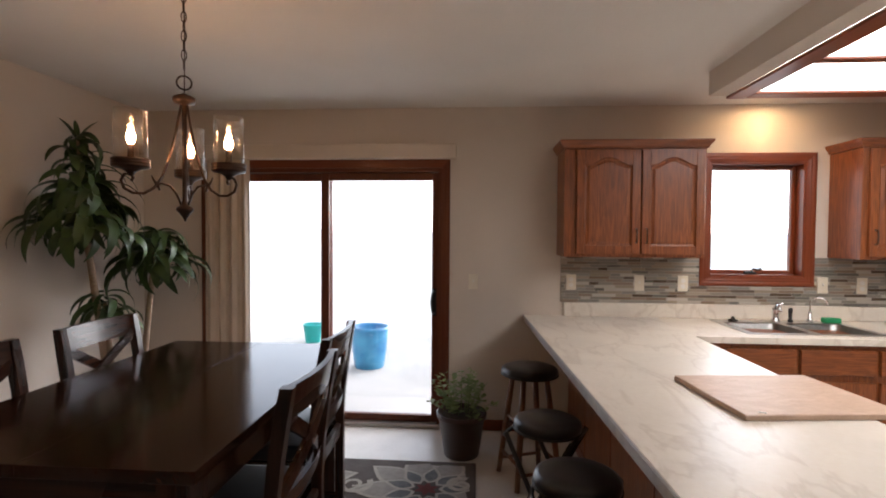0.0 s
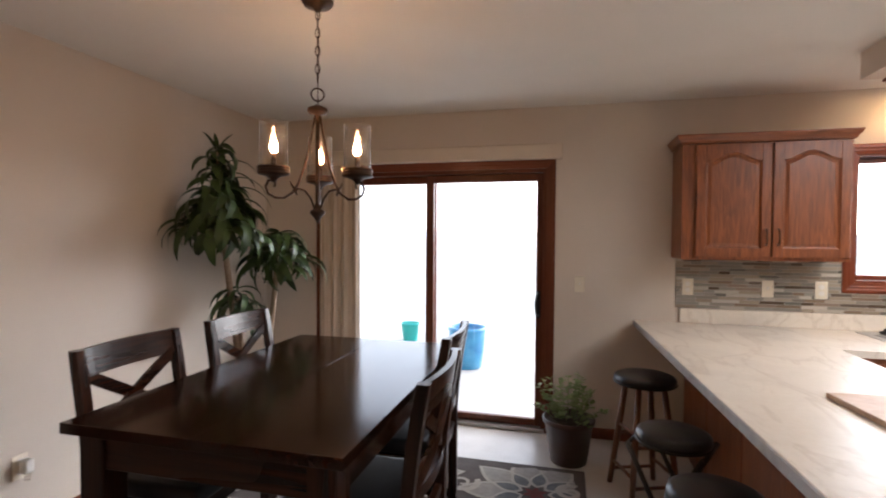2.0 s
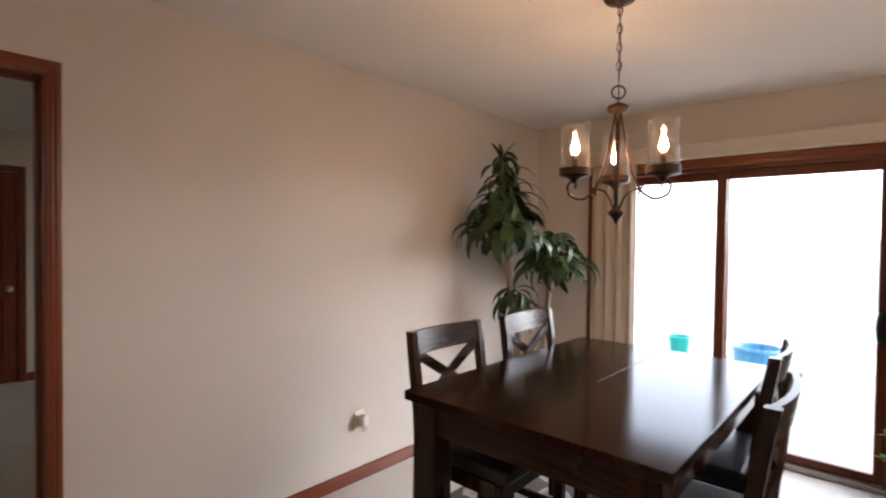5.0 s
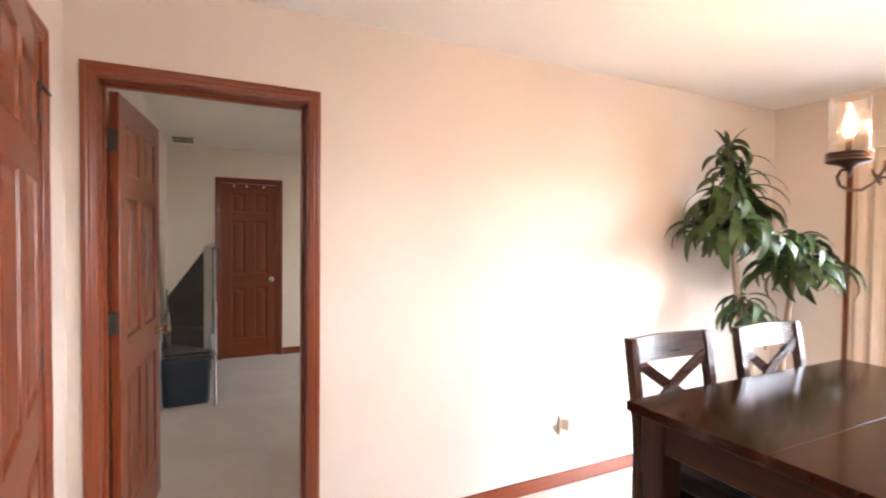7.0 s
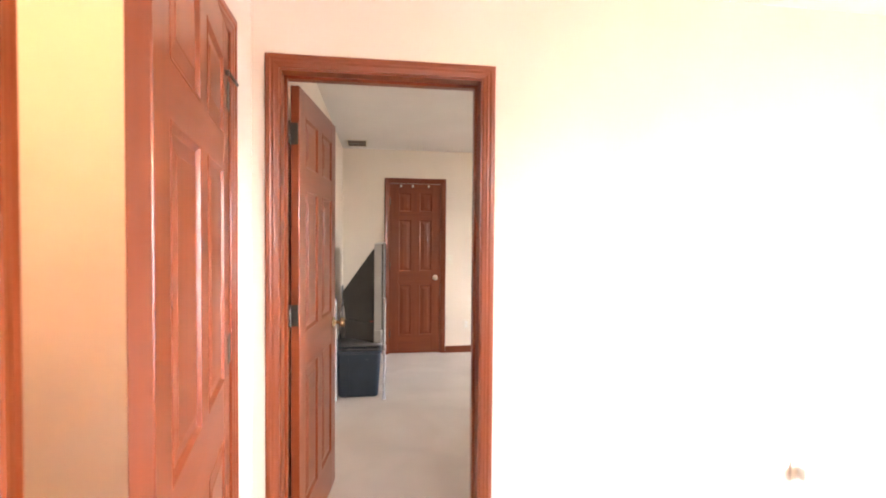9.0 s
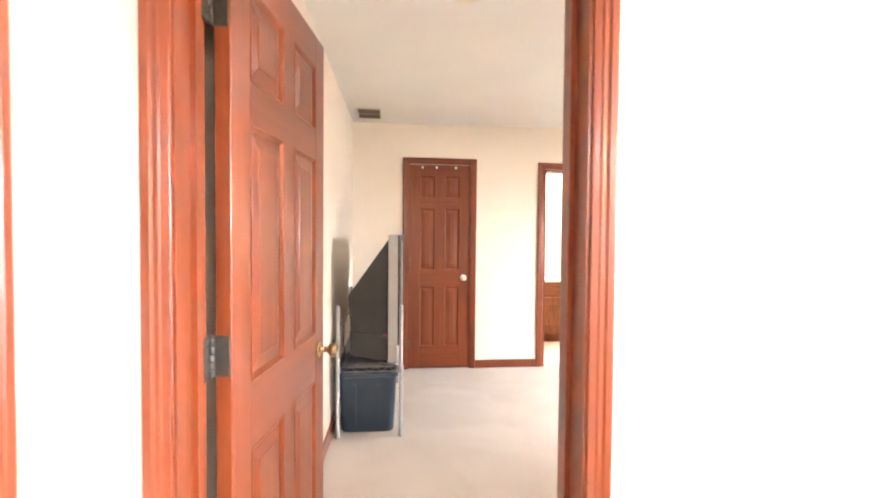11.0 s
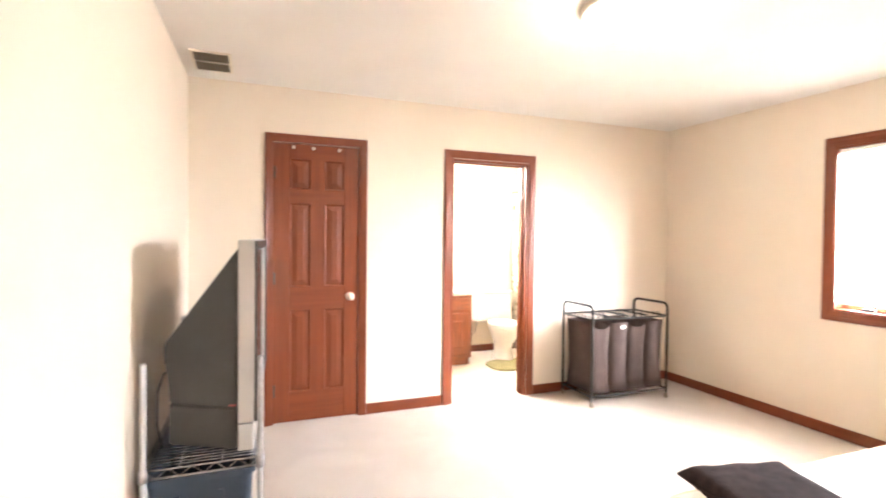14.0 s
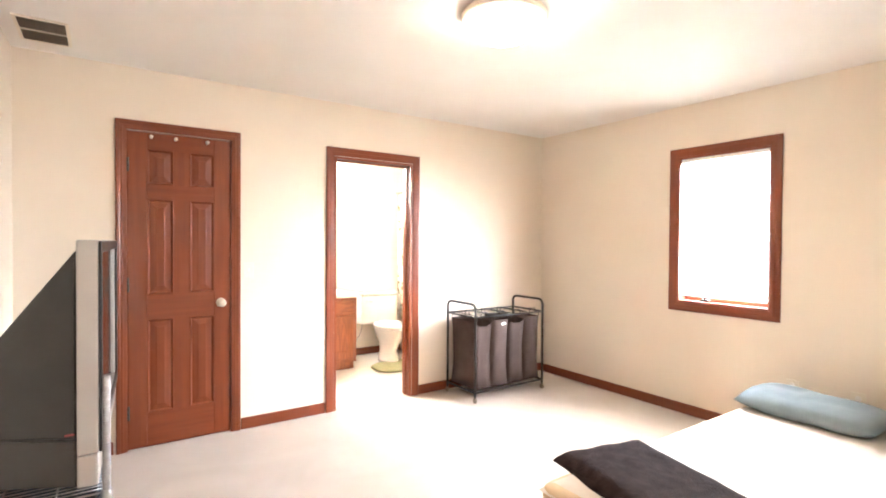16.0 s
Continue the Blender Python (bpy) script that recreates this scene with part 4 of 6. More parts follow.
solid("sponge", bm, material("green_sponge", (0.02, 0.23, 0.09), 0.9, vary=(0.03, 0.30, 0.12), scale=60, bump=0.6, bump_scale=160), "green scouring sponge on the sink rim", "sponge")
bm = bmesh.new()
turned(bm, [(0.030, 0), (0.032, 0.008), (0.026, 0.012), (0.010, 0.014), (0.012, 0.024), (0.010, 0.030), (0.003, 0.032)], 16, at=(1.985, 3.90, TZ))
solid("sink_stopper", bm, BLACK, "black rubber sink stopper on the rim", "stopper")

cb = thing("cutting_board", "pale wooden cutting board lying on worktop", "cutting board", pose(1.300, 2.197, CZ + 0.0005, 0, 0, 6))
bm = bmesh.new()
soft_box(bm, -0.275, 0.275, -0.227, 0.227, 0, 0.020, 0.003)
part("board", bm, PLY, cb)
bm = bmesh.new()
tube(bm, [(-0.215, -0.205, 0.0205), (-0.195, -0.215, 0.0212)], 0.0035, 6)
part("scuff", bm, WHITE, cb, "small white chip mark")

# luminous ceiling box over the kitchen
sof = thing("light_box", "dropped ceiling light box with wooden grid and lit panels", "ceiling light")
X0, X1, Y0, Y1, ZB = 1.52, 3.30, 0.72, 3.30, 2.30
bm = boxes((X0, X0 + 0.10, Y0, Y1, ZB, TOP), (X1 - 0.10, X1, Y0, Y1, ZB, TOP), (X0 + 0.10, X1 - 0.10, Y0, Y0 + 0.06, ZB, TOP), (X0 + 0.10, X1 - 0.10, Y1 - 0.06, Y1, ZB, TOP))
each_part("housing_side", bm, PAINT, sof)
bars = [Y1 - 0.095, 2.665, 2.09, 1.515, Y0]
for x in (X0 + 0.097, X1 - 0.205):
    bm = bmesh.new()
    soft_box(bm, x, x + 0.108, Y0, Y1 + 0.005, ZB - 0.018, ZB - 0.0005, 0.005)
    part("side_rail", bm, CHERRY_Y, sof)
for y in bars:
    bm = bmesh.new()
    soft_box(bm, X0 + 0.205, X1 - 0.205, y, y + (0.095 if y in (bars[0], bars[-1]) else 0.055), ZB - 0.017, ZB - 0.0005, 0.005)
    part("cross_rail", bm, CHERRY_X, sof)
for a, b in zip(bars[1:], bars):
    bm = boxes((X0 + 0.21, X1 - 0.21, a + 0.05, b + 0.005, ZB + 0.001, ZB + 0.005))
    part("lit_panel", bm, PANEL, sof, "glowing frosted panel")
can = thing("recessed_light", "small recessed ceiling light above kitchen sink", "ceiling light")
bm = bmesh.new()
turned(bm, [(0.085, 0.0), (0.085, -0.004), (0.065, -0.006), (0.060, -0.001)], 24, at=(2.20, 3.80, TOP))
part("ring", bm, WHITE, can)
bm = bmesh.new()
turned(bm, [(0.058, -0.0015), (0.05, -0.004), (0.02, -0.006)], 24, at=(2.20, 3.80, TOP))
part("lens", bm, glowing("lit_lens", (1.0, 0.62, 0.30), 40.0), can, "glowing warm lens")

# ---- dining furniture ----
TXA, TXB, TYA, TYB, TZT = -1.435, -0.495, 1.435, 2.845, 0.900
table = thing("dining_table", "dark espresso counter-height wooden dining table", "table")
mid = (TXA + TXB) / 2
for a, b in ((TXA, mid - 0.0005), (mid + 0.0005, TXB)):
    bm = bmesh.new()
    soft_box(bm, a, b, TYA, TYB, TZT - 0.034, TZT, 0.0022, 2)
    part("tabletop_half", bm, ESPRESSO_Y, table)
i = 0.045
for nm, r, mt in (("apron", (TXA + i, TXB - i, TYA + i, TYA + i + 0.022), ESPRESSO_X), ("apron", (TXA + i, TXB - i, TYB - i - 0.022, TYB - i), ESPRESSO_X),
                  ("apron", (TXA + i, TXA + i + 0.022, TYA + i + 0.08, TYB - i - 0.08), ESPRESSO_Y), ("apron", (TXB - i - 0.022, TXB - i, TYA + i + 0.08, TYB - i - 0.08), ESPRESSO_Y)):
    bm = bmesh.new()
    soft_box(bm, *r, TZT - 0.150, TZT - 0.035, 0.003)
    part(nm, bm, mt, table)
for lx in (TXA + 0.035, TXB - 0.125):
    for ly in (TYA + 0.035, TYB - 0.125):
        bm = bmesh.new()
        soft_box(bm, lx, lx + 0.09, ly, ly + 0.09, 0.008, TZT - 0.0345, 0.005, 2)
        part("leg", bm, ESPRESSO, table)

# a counter-height chair: back at y = 0, seat towards +y
chair = thing("dining_chair", "dark wooden cross-back chair with black leather seat", "chair", group="chairs round the dining table")
CW, SH, CH = 0.47, 0.62, 1.07


def post_y(z):
    return 0.0 if z < SH else -0.055 * ((z - SH) / (CH - SH)) ** 1.5


for sx in (-1, 1):
    bm = bmesh.new()
    rows = []
    for z in (0.008, 0.3, SH, 0.75, 0.88, 0.98, CH):
        y = post_y(z)
        rows.append([bm.verts.new((sx * CW / 2 - sx * dx, y + dy, z)) for dx, dy in ((0, -0.018), (0.036, -0.018), (0.036, 0.020), (0, 0.020))])
    for a, b in zip(rows, rows[1:]):
        for k in range(4):
            bm.faces.new((a[k], a[(k + 1) % 4], b[(k + 1) % 4], b[k]))
    bm.faces.new(rows[0])
    bm.faces.new(rows[-1])
    bmesh.ops.bevel(bm, geom=[e for e in bm.edges if abs((e.verts[0].co - e.verts[1].co).z) > 0.04], offset=0.004, segments=1, affect="EDGES")
    part("back_post", bm, ESPRESSO, chair)
    bm = bmesh.new()
    soft_box(bm, sx * (CW / 2 - 0.02) - 0.02, sx * (CW / 2 - 0.02) + 0.02, 0.385, 0.425, 0.008, SH - 0.035, 0.004)
    part("front_leg", bm, ESPRESSO, chair)
    bm = bmesh.new()
    soft_box(bm, sx * (CW / 2 - 0.02) - 0.011, sx * (CW / 2 - 0.02) + 0.011, 0.021, 0.384, 0.20, 0.235, 0.003)
    part("side_stretcher", bm, ESPRESSO_Y, chair)
    bm = bmesh.new()
    soft_box(bm, sx * (CW / 2 - 0.02) - 0.011, sx * (CW / 2 - 0.02) + 0.011, 0.021, 0.384, SH - 0.095, SH - 0.036, 0.003)
    part("seat_rail", bm, ESPRESSO_Y, chair)


def back_board(nm, z0, z1, bow=0.022, t=0.020):
    bm = bmesh.new()
    n = 10
    rows = []
    for k in range(n + 1):
        f = k / n * 2 - 1
        x = f * (CW / 2 - 0.036)
        b = -bow * (1 - f * f)
        rows.append([bm.verts.new((x, post_y(z) + b + dy, z)) for z, dy in ((z0, -t / 2), (z0, t / 2), (z1, t / 2), (z1, -t / 2))])
    for a, b in zip(rows, rows[1:]):
        for k in range(4):
            bm.faces.new((a[k], a[(k + 1) % 4], b[(k + 1) % 4], b[k]))
    bm.faces.new(rows[0])
    bm.faces.new(rows[-1])
    part(nm, bm, ESPRESSO_X, chair)


back_board("top_rail", 0.972, CH)
back_board("lower_rail", 0.70, 0.745)
for sgn in (-1, 1):
    bm = bmesh.new()
    rows = []
    for k in range(9):
        f = k / 8
        x = sgn * (-1 + 2 * f) * (CW / 2 - 0.05)
        z = 0.745 + f * (0.972 - 0.745)
        b = -0.020 * (1 - (2 * f - 1) ** 2) - 0.004 * sgn
        rows.append([bm.verts.new((x, post_y(z) + b + dy, z + dz)) for dz, dy in ((-0.025, -0.007), (-0.025, 0.007), (0.025, 0.007), (0.025, -0.007))])
    for a, b in zip(rows, rows[1:]):
        for k in range(4):
            bm.faces.new((a[k], a[(k + 1) % 4], b[(k + 1) % 4], b[k]))
    bm.faces.new(rows[0])
    bm.faces.new(rows[-1])
    part("cross_brace", bm, ESPRESSO_X, chair)
for y0, z0, z1 in ((0.40, SH - 0.095, SH - 0.036), (0.40, 0.14, 0.175), (0.0, SH - 0.095, SH - 0.036)):
    bm = bmesh.new()
    soft_box(bm, -CW / 2 + 0.041, CW / 2 - 0.041, y0 - 0.010, y0 + 0.012, z0, z1, 0.003)
    part("cross_rail", bm, ESPRESSO_X, chair)
bm = bmesh.new()
soft_box(bm, -CW / 2 + 0.006, CW / 2 - 0.006, 0.024, 0.44, SH - 0.034, SH + 0.028, 0.020, 4)
part("seat", bm, LEATHER, chair, "black leather seat pad", smooth=True)
chair.matrix_basis = pose(-1.535, 1.835, 0, 0, 0, -90)
copy_thing(chair, pose(-1.515, 2.465, 0, 0, 0, -90))
copy_thing(chair, pose(-0.460, 2.390, 0, 0, 0, 92))
copy_thing(chair, pose(-0.375, 1.790, 0, 0, 0, 91))

# rug with raised floral pattern
RUG = material("dark_taupe_rug", (0.085, 0.07, 0.062), 0.95, vary=(0.115, 0.095, 0.085), scale=8, bump=0.6, bump_scale=350, deep=0.004, fine=200, fine_amount=0.3)
RUG_CREAM = material("cream_rug_pile", (0.50, 0.46, 0.40), 0.95, vary=(0.42, 0.39, 0.34), scale=25, bump=0.6, bump_scale=350, deep=0.004)
RUG_FILL = material("greige_rug_pile", (0.31, 0.29, 0.26), 0.95, vary=(0.37, 0.345, 0.31), scale=30, bump=0.6, bump_scale=350, deep=0.004)
RUG_GREY = material("slate_rug_pile", (0.12, 0.125, 0.13), 0.95, vary=(0.17, 0.175, 0.18), scale=25, bump=0.6, bump_scale=350, deep=0.004)
RUG_RED = material("wine_rug_pile", (0.20, 0.05, 0.045), 0.95, vary=(0.16, 0.04, 0.035), scale=25, bump=0.6, bump_scale=350, deep=0.004)
rug = thing("area_rug", "dark taupe area rug with cream floral pattern", "rug")
RX0, RX1, RY0, RY1 = -1.95, 0.185, 1.02, 3.46
bm = bmesh.new()
soft_box(bm, RX0, RX1, RY0, RY1, 0.0005, 0.007, 0.003)
part("base", bm, RUG, rug)


def petal(bm, cx, cy, ang, r0, r1, w, z):
    d, s = Vector((math.cos(ang), math.sin(ang))), Vector((-math.sin(ang), math.cos(ang)))
    left, right = [], []
    for k in range(9):
        f = k / 8
        half = w * math.sin(math.pi * f ** 0.8) * (1 - 0.15 * f)
        c = Vector((cx, cy)) + d * (r0 + (r1 - r0) * f)
        left.append(c + s * half)
        right.append(c - s * half)
    ring = left + right[-2:0:-1]
    ring = [p for p in ring if RX0 + 0.03 < p.x < RX1 - 0.03 and RY0 + 0.03 < p.y < RY1 - 0.03]
    if len(ring) > 4:
        bm.faces.new([bm.verts.new((p.x, p.y, z)) for p in ring])


def swirl(bm, cx, cy, size, start, turns, z, hand=1):
    a, b = [], []
    n = int(22 * turns)
    for k in range(n + 1):
        f = k / n
        t = start + hand * f * turns * 2 * math.pi
        r = size * (1 - 0.85 * f)
        w = 0.016 * (1 - 0.6 * f) + 0.003
        a.append((cx + (r + w) * math.cos(t), cy + (r + w) * math.sin(t)))
        b.append((cx + (r - w) * math.cos(t), cy + (r - w) * math.sin(t)))
    for k in range(n):
        q = (a[k], a[k + 1], b[k + 1], b[k])
        if all(RX0 + 0.02 < x < RX1 - 0.02 and RY0 + 0.02 < y < RY1 - 0.02 for x, y in q):
            bm.faces.new([bm.verts.new((x, y, z)) for x, y in q])


cream, fill, outline, slate, wine, scroll = (bmesh.new() for _ in range(6))
rnd = random.Random(4)
for gx in range(4):
    for gy in range(5):
        cx, cy = -0.10 - gx * 0.86 + 0.43 * (gy % 2), 3.10 - gy * 0.70
        k0 = 0.35 + rnd.random() * 0.3
        for k in range(9):
            a = k0 + k * 2 * math.pi / 9
            petal(cream, cx, cy, a, 0.12, 0.455, 0.112, 0.0078 + 0.0001 * k)
            petal(fill, cx, cy, a, 0.14, 0.425, 0.088, 0.0092)
            petal(outline, cx, cy, a + 0.35, 0.07, 0.275, 0.062, 0.0102 + 0.0001 * k)
            petal(slate, cx, cy, a + 0.35, 0.09, 0.245, 0.043, 0.0116)
        for k in range(6):
            petal(wine, cx, cy, k0 + k * 2 * math.pi / 6, 0.0, 0.075, 0.020, 0.0124)
        swirl(scroll, cx + 0.195, cy + 0.06, 0.085, 0.8, 1.5, 0.0130, 1)
        swirl(scroll, cx - 0.43, cy + 0.02, 0.10, rnd.random() * 6, 1.4, 0.0130, rnd.choice((1, -1)))
        swirl(scroll, cx + 0.04, cy - 0.36, 0.09, rnd.random() * 6, 1.3, 0.0130, rnd.choice((1, -1)))
for nm, b, mt in (("petal", cream, RUG_CREAM), ("petal_fill", fill, RUG_FILL), ("inner_petal", outline, RUG_CREAM), ("slate_petal", slate, RUG_GREY), ("wine_petal", wine, RUG_RED), ("scroll", scroll, RUG_CREAM)):
    each_part(nm, b, mt, rug)

# ---- chandelier ----
cha = thing("chandelier", "bronze three-light chandelier with clear glass shades, lit", "chandelier")
CX, CY, DROP = -0.945, 2.135, 0.017
bm = bmesh.new()
turned(bm, [(0.065, 0), (0.065, -0.008), (0.055, -0.022), (0.020, -0.030), (0.010, -0.045)], 24, at=(CX, CY, TOP - 0.001))
part("canopy", bm, BRONZE, cha)
link = bmesh.new()
pts = []
for k in range(14):
    a = 2 * math.pi * k / 14
    pts.append((0.009 * math.cos(a), 0, 0.021 * math.sin(a)))
tube(link, pts, 0.0023, 6, closed=True)
link_mesh = finish("chain_link", link, BRONZE)
z, k = TOP - 0.06, 0
while z > 2.10:
    o = new("chain_link", link_mesh)
    o.parent = cha
    o.matrix_basis = pose(CX, CY, z, 0, 0, 90 * (k % 2) + 20)
    z -= 0.0365
    k += 1
bm = bmesh.new()
tube(bm, [(CX, CY, TOP - 0.05), (CX + 0.004, CY, 2.25), (CX, CY, 2.005)], 0.0022, 6)
part("cord", bm, BRONZE, cha)
bm = bmesh.new()
tube(bm, [(CX + 0.026 * math.cos(t) * 0.85, CY + 0.026 * math.cos(t) * 0.52, 2.056 + 0.026 * math.sin(t)) for t in (2 * math.pi * j / 20 for j in range(20))], 0.0035, 8, closed=True)
part("ring", bm, BRONZE, cha)
bm = bmesh.new()
turned(bm, [(0.004, 2.03), (0.012, 2.025), (0.040, 2.012), (0.042, 2.000), (0.036, 1.990), (0.012, 1.985), (0.009, 1.95), (0.009, 1.62), (0.014, 1.60), (0.030, 1.590), (0.032, 1.580), (0.018, 1.565), (0.008, 1.55), (0.003, 1.537)][::-1], 18, at=(CX, CY, -0.012))
part("stem", bm, BRONZE, cha)
FLAME = BULB
for ang in (115, 235, 355):
    c, s = math.cos(radians(ang)), math.sin(radians(ang))
    P = lambda r, z: (CX + r * c, CY + r * s, z - DROP)
    R = 0.185
    bm = bmesh.new()
    arm = [P(0.012, 1.985), P(0.022, 1.93), P(0.040, 1.84), P(0.062, 1.76), P(0.085, 1.70), P(0.110, 1.662), P(0.145, 1.640), P(0.180, 1.640), P(0.208, 1.655), P(0.217, 1.682), P(0.206, 1.705), P(0.188, 1.708), P(0.178, 1.694), P(0.184, 1.682)]
    tube(bm, arm, 0.0052, 8)
    tube(bm, [P(0.012, 1.60), P(0.030, 1.645), P(0.055, 1.675), P(0.085, 1.682), P(0.105, 1.668)], 0.0045, 8)
    tube(bm, [P(0.09, 1.655), P(0.098, 1.675), P(0.112, 1.695), P(0.118, 1.71)], [0.004, 0.006, 0.004, 0.002], 6)
    part("arm", bm, BRONZE, cha)
    bm = bmesh.new()
    turned(bm, [(0.008, 1.700), (0.014, 1.712), (0.030, 1.722), (0.056, 1.728), (0.062, 1.733), (0.062, 1.738), (0.058, 1.740), (0.062, 1.743), (0.062, 1.748), (0.058, 1.750), (0.062, 1.753), (0.062, 1.760), (0.012, 1.762)], 28, at=(CX + R * c, CY + R * s, -DROP))
    part("shade_holder", bm, BRONZE, cha)
    bm = bmesh.new()
    turned(bm, [(0.011, 1.763), (0.011, 1.810), (0.008, 1.813)], 14, at=(CX + R * c, CY + R * s, -DROP))
    part("candle_sleeve", bm, BRONZE, cha)
    bm = bmesh.new()
    turned(bm, [(0.006, 1.814), (0.0125, 1.822), (0.0158, 1.836), (0.0125, 1.852), (0.0050, 1.868), (0.0012, 1.876)], 14, at=(CX + R * c, CY + R * s, -DROP))
    part("bulb", bm, FLAME, cha, "glowing candle bulb")
    bm = bmesh.new()
    rows = []
    for rr, zz in ((0.054, 1.764), (0.054, 1.934), (0.051, 1.934), (0.051, 1.764)):
        rows.append([bm.verts.new((CX + R * c + rr * math.cos(t), CY + R * s + rr * math.sin(t), zz - DROP)) for t in (2 * math.pi * j / 32 for j in range(32))])
    for a, b in zip(rows, rows[1:] + rows[:1]):
        for j in range(32):
            f = bm.faces.new((a[j], a[(j + 1) % 32], b[(j + 1) % 32], b[j]))
            f.smooth = True
    sh = part("shade", bm, SHADE, cha, "clear glass cylinder shade")
    sh.visible_shadow = False

# ---- bar stools ----
def stool_seat(st, z, k=1.0):
    bm = bmesh.new()
    turned(bm, [(0.10 * k, z - 0.052), (0.158 * k, z - 0.050), (0.168 * k, z - 0.040), (0.171 * k, z - 0.025), (0.165 * k, z - 0.010), (0.145 * k, z - 0.002), (0.08 * k, z + 0.002), (0.01, z + 0.003)], 32)
    part("seat", bm, LEATHER, st, "padded black vinyl seat", smooth=True)
    bm = bmesh.new()
    turned(bm, [(0.1715 * k, z - 0.048), (0.174 * k, z - 0.046), (0.174 * k, z - 0.041), (0.1715 * k, z - 0.039)], 32)
    part("seat_band", bm, BLACK, st)


st = thing("bar_stool", "round bar stool with brown wooden legs and dark seat", "stool", pose(0.505, 3.30, 0, 0, 0, 20), group="stools at the peninsula")
stool_seat(st, 0.69)
feet = []
for k in range(4):
    a = radians(45 + 90 * k)
    top, bot = Vector((0.105 * math.cos(a), 0.105 * math.sin(a), 0.638)), Vector((0.195 * math.cos(a), 0.195 * math.sin(a), 0.0))
    feet.append((top, bot))
    bm = bmesh.new()
    tube(bm, [top, top.lerp(bot, 0.5), bot], [0.016, 0.019, 0.015], 10)
    part("leg", bm, STOOLWOOD, st)
for k in range(4):
    for f in ((0.42, 0.78) if k % 2 else (0.52, 0.86)):
        a, b = feet[k], feet[(k + 1) % 4]
        bm = bmesh.new()
        tube(bm, [a[0].lerp(a[1], f), b[0].lerp(b[1], f)], 0.010, 8)
        part("rung", bm, STOOLWOOD, st)
fs = thing("folding_stool", "round folding bar stool with black metal legs", "stool", pose(0.495, 2.46, 0, 0, 0, 62), group="stools at the peninsula")
stool_seat(fs, 0.685, 0.86)
for s in (-1, 1):
    bm = bmesh.new()
    tube(bm, [(s * 0.13, 0.14, 0.637), (s * 0.13, 0.0, 0.36), (s * 0.13, -0.19, 0.0)], 0.0105, 10)
    part("leg", bm, BLACK, fs)
    bm = bmesh.new()
    tube(bm, [(s * 0.105, -0.14, 0.637), (s * 0.105, 0.0, 0.36), (s * 0.105, 0.19, 0.0)], 0.0105, 10)
    part("leg", bm, BLACK, fs)
for y, z, w in ((-0.12, 0.13, 0.13), (0.12, 0.13, 0.105), (0.14, 0.632, 0.13), (-0.14, 0.632, 0.105), (0.0, 0.36, 0.135)):
    bm = bmesh.new()
    tube(bm, [(-w, y, z), (w, y, z)], 0.008, 8)
    part("crossbar", bm, BLACK, fs)
copy_thing(fs, pose(0.525, 1.965, 0, 0, 0, 75))

# ---- plants ----
LEAF = material("glossy_dark_green_leaf", (0.022, 0.045, 0.013), 0.44, spec=0.30, vary=(0.050, 0.090, 0.026), scale=9, random=0.35, bump=0.1, bump_scale=60)
STEM = material("pale_cane_bark", (0.30, 0.22, 0.15), 0.8, vary=(0.22, 0.155, 0.10), scale=30, stretch=(1, 1, 6), bump=0.4, bump_scale=80)
POT = material("dark_brown_glazed_pot", (0.050, 0.020, 0.016), 0.35, vary=(0.065, 0.035, 0.028), scale=10, coat=0.2)
SOIL = material("dark_soil", (0.035, 0.025, 0.018), 0.95, vary=(0.06, 0.045, 0.03), scale=40, bump=0.8, bump_scale=90)


def strap_leaf(length, width, droop, rise):
    """An arching leaf along +x from the origin."""
    bm = bmesh.new()
    prev = None
    n = 9
    for k in range(n + 1):
        f = k / n
        a = rise - droop * f
        if k == 0:
            x = z = 0.0
        else:
            x += length / n * math.cos(a)
            z += length / n * math.sin(a)
        w = width * (math.sin(math.pi * min(1, 0.12 + 0.88 * f)) ** 0.7) * (1 - 0.25 * f) + 0.001
        sag = 0.35 * w
        row = [bm.verts.new((x, -w, z + sag)), bm.verts.new((x, 0, z)), bm.verts.new((x, w, z + sag))]
        if prev:
            for q in (0, 1):
                f2 = bm.faces.new((prev[q], row[q], row[q + 1], prev[q + 1]))
                f2.smooth = True
        prev = row
    return finish("leaf", bm, LEAF)


rnd = random.Random(11)
LONG = [strap_leaf(0.27, 0.026, 2.1, 0.55), strap_leaf(0.31, 0.029, 2.4, 0.45), strap_leaf(0.23, 0.027, 2.5, 0.30)]
SHORT = [strap_leaf(0.15, 0.023, 1.9, 0.50), strap_leaf(0.18, 0.025, 2.2, 0.20)]
TIP = strap_leaf(0.16, 0.016, 0.6, 1.35)
ARCH = strap_leaf(0.42, 0.020, 2.3, 0.95)
palm = thing("corn_plant", "tall dracaena with drooping dark green leaves on canes", "houseplant")
PX, PY = -2.06, 3.30
bm = bmesh.new()
turned(bm, [(0.125, 0.0), (0.135, 0.01), (0.165, 0.27), (0.178, 0.28), (0.178, 0.31), (0.165, 0.31), (0.16, 0.28)], 28, at=(PX, PY, 0))
part("pot", bm, POT, palm, "dark glazed pot")
bm = bmesh.new()
turned(bm, [(0.157, 0.275), (0.10, 0.285), (0.01, 0.29)], 24, at=(PX, PY, 0))
part("soil", bm, SOIL, palm)


def cane(points, radii):
    bm = bmesh.new()
    tube(bm, points, radii, 10)
    part("cane", bm, STEM, palm)


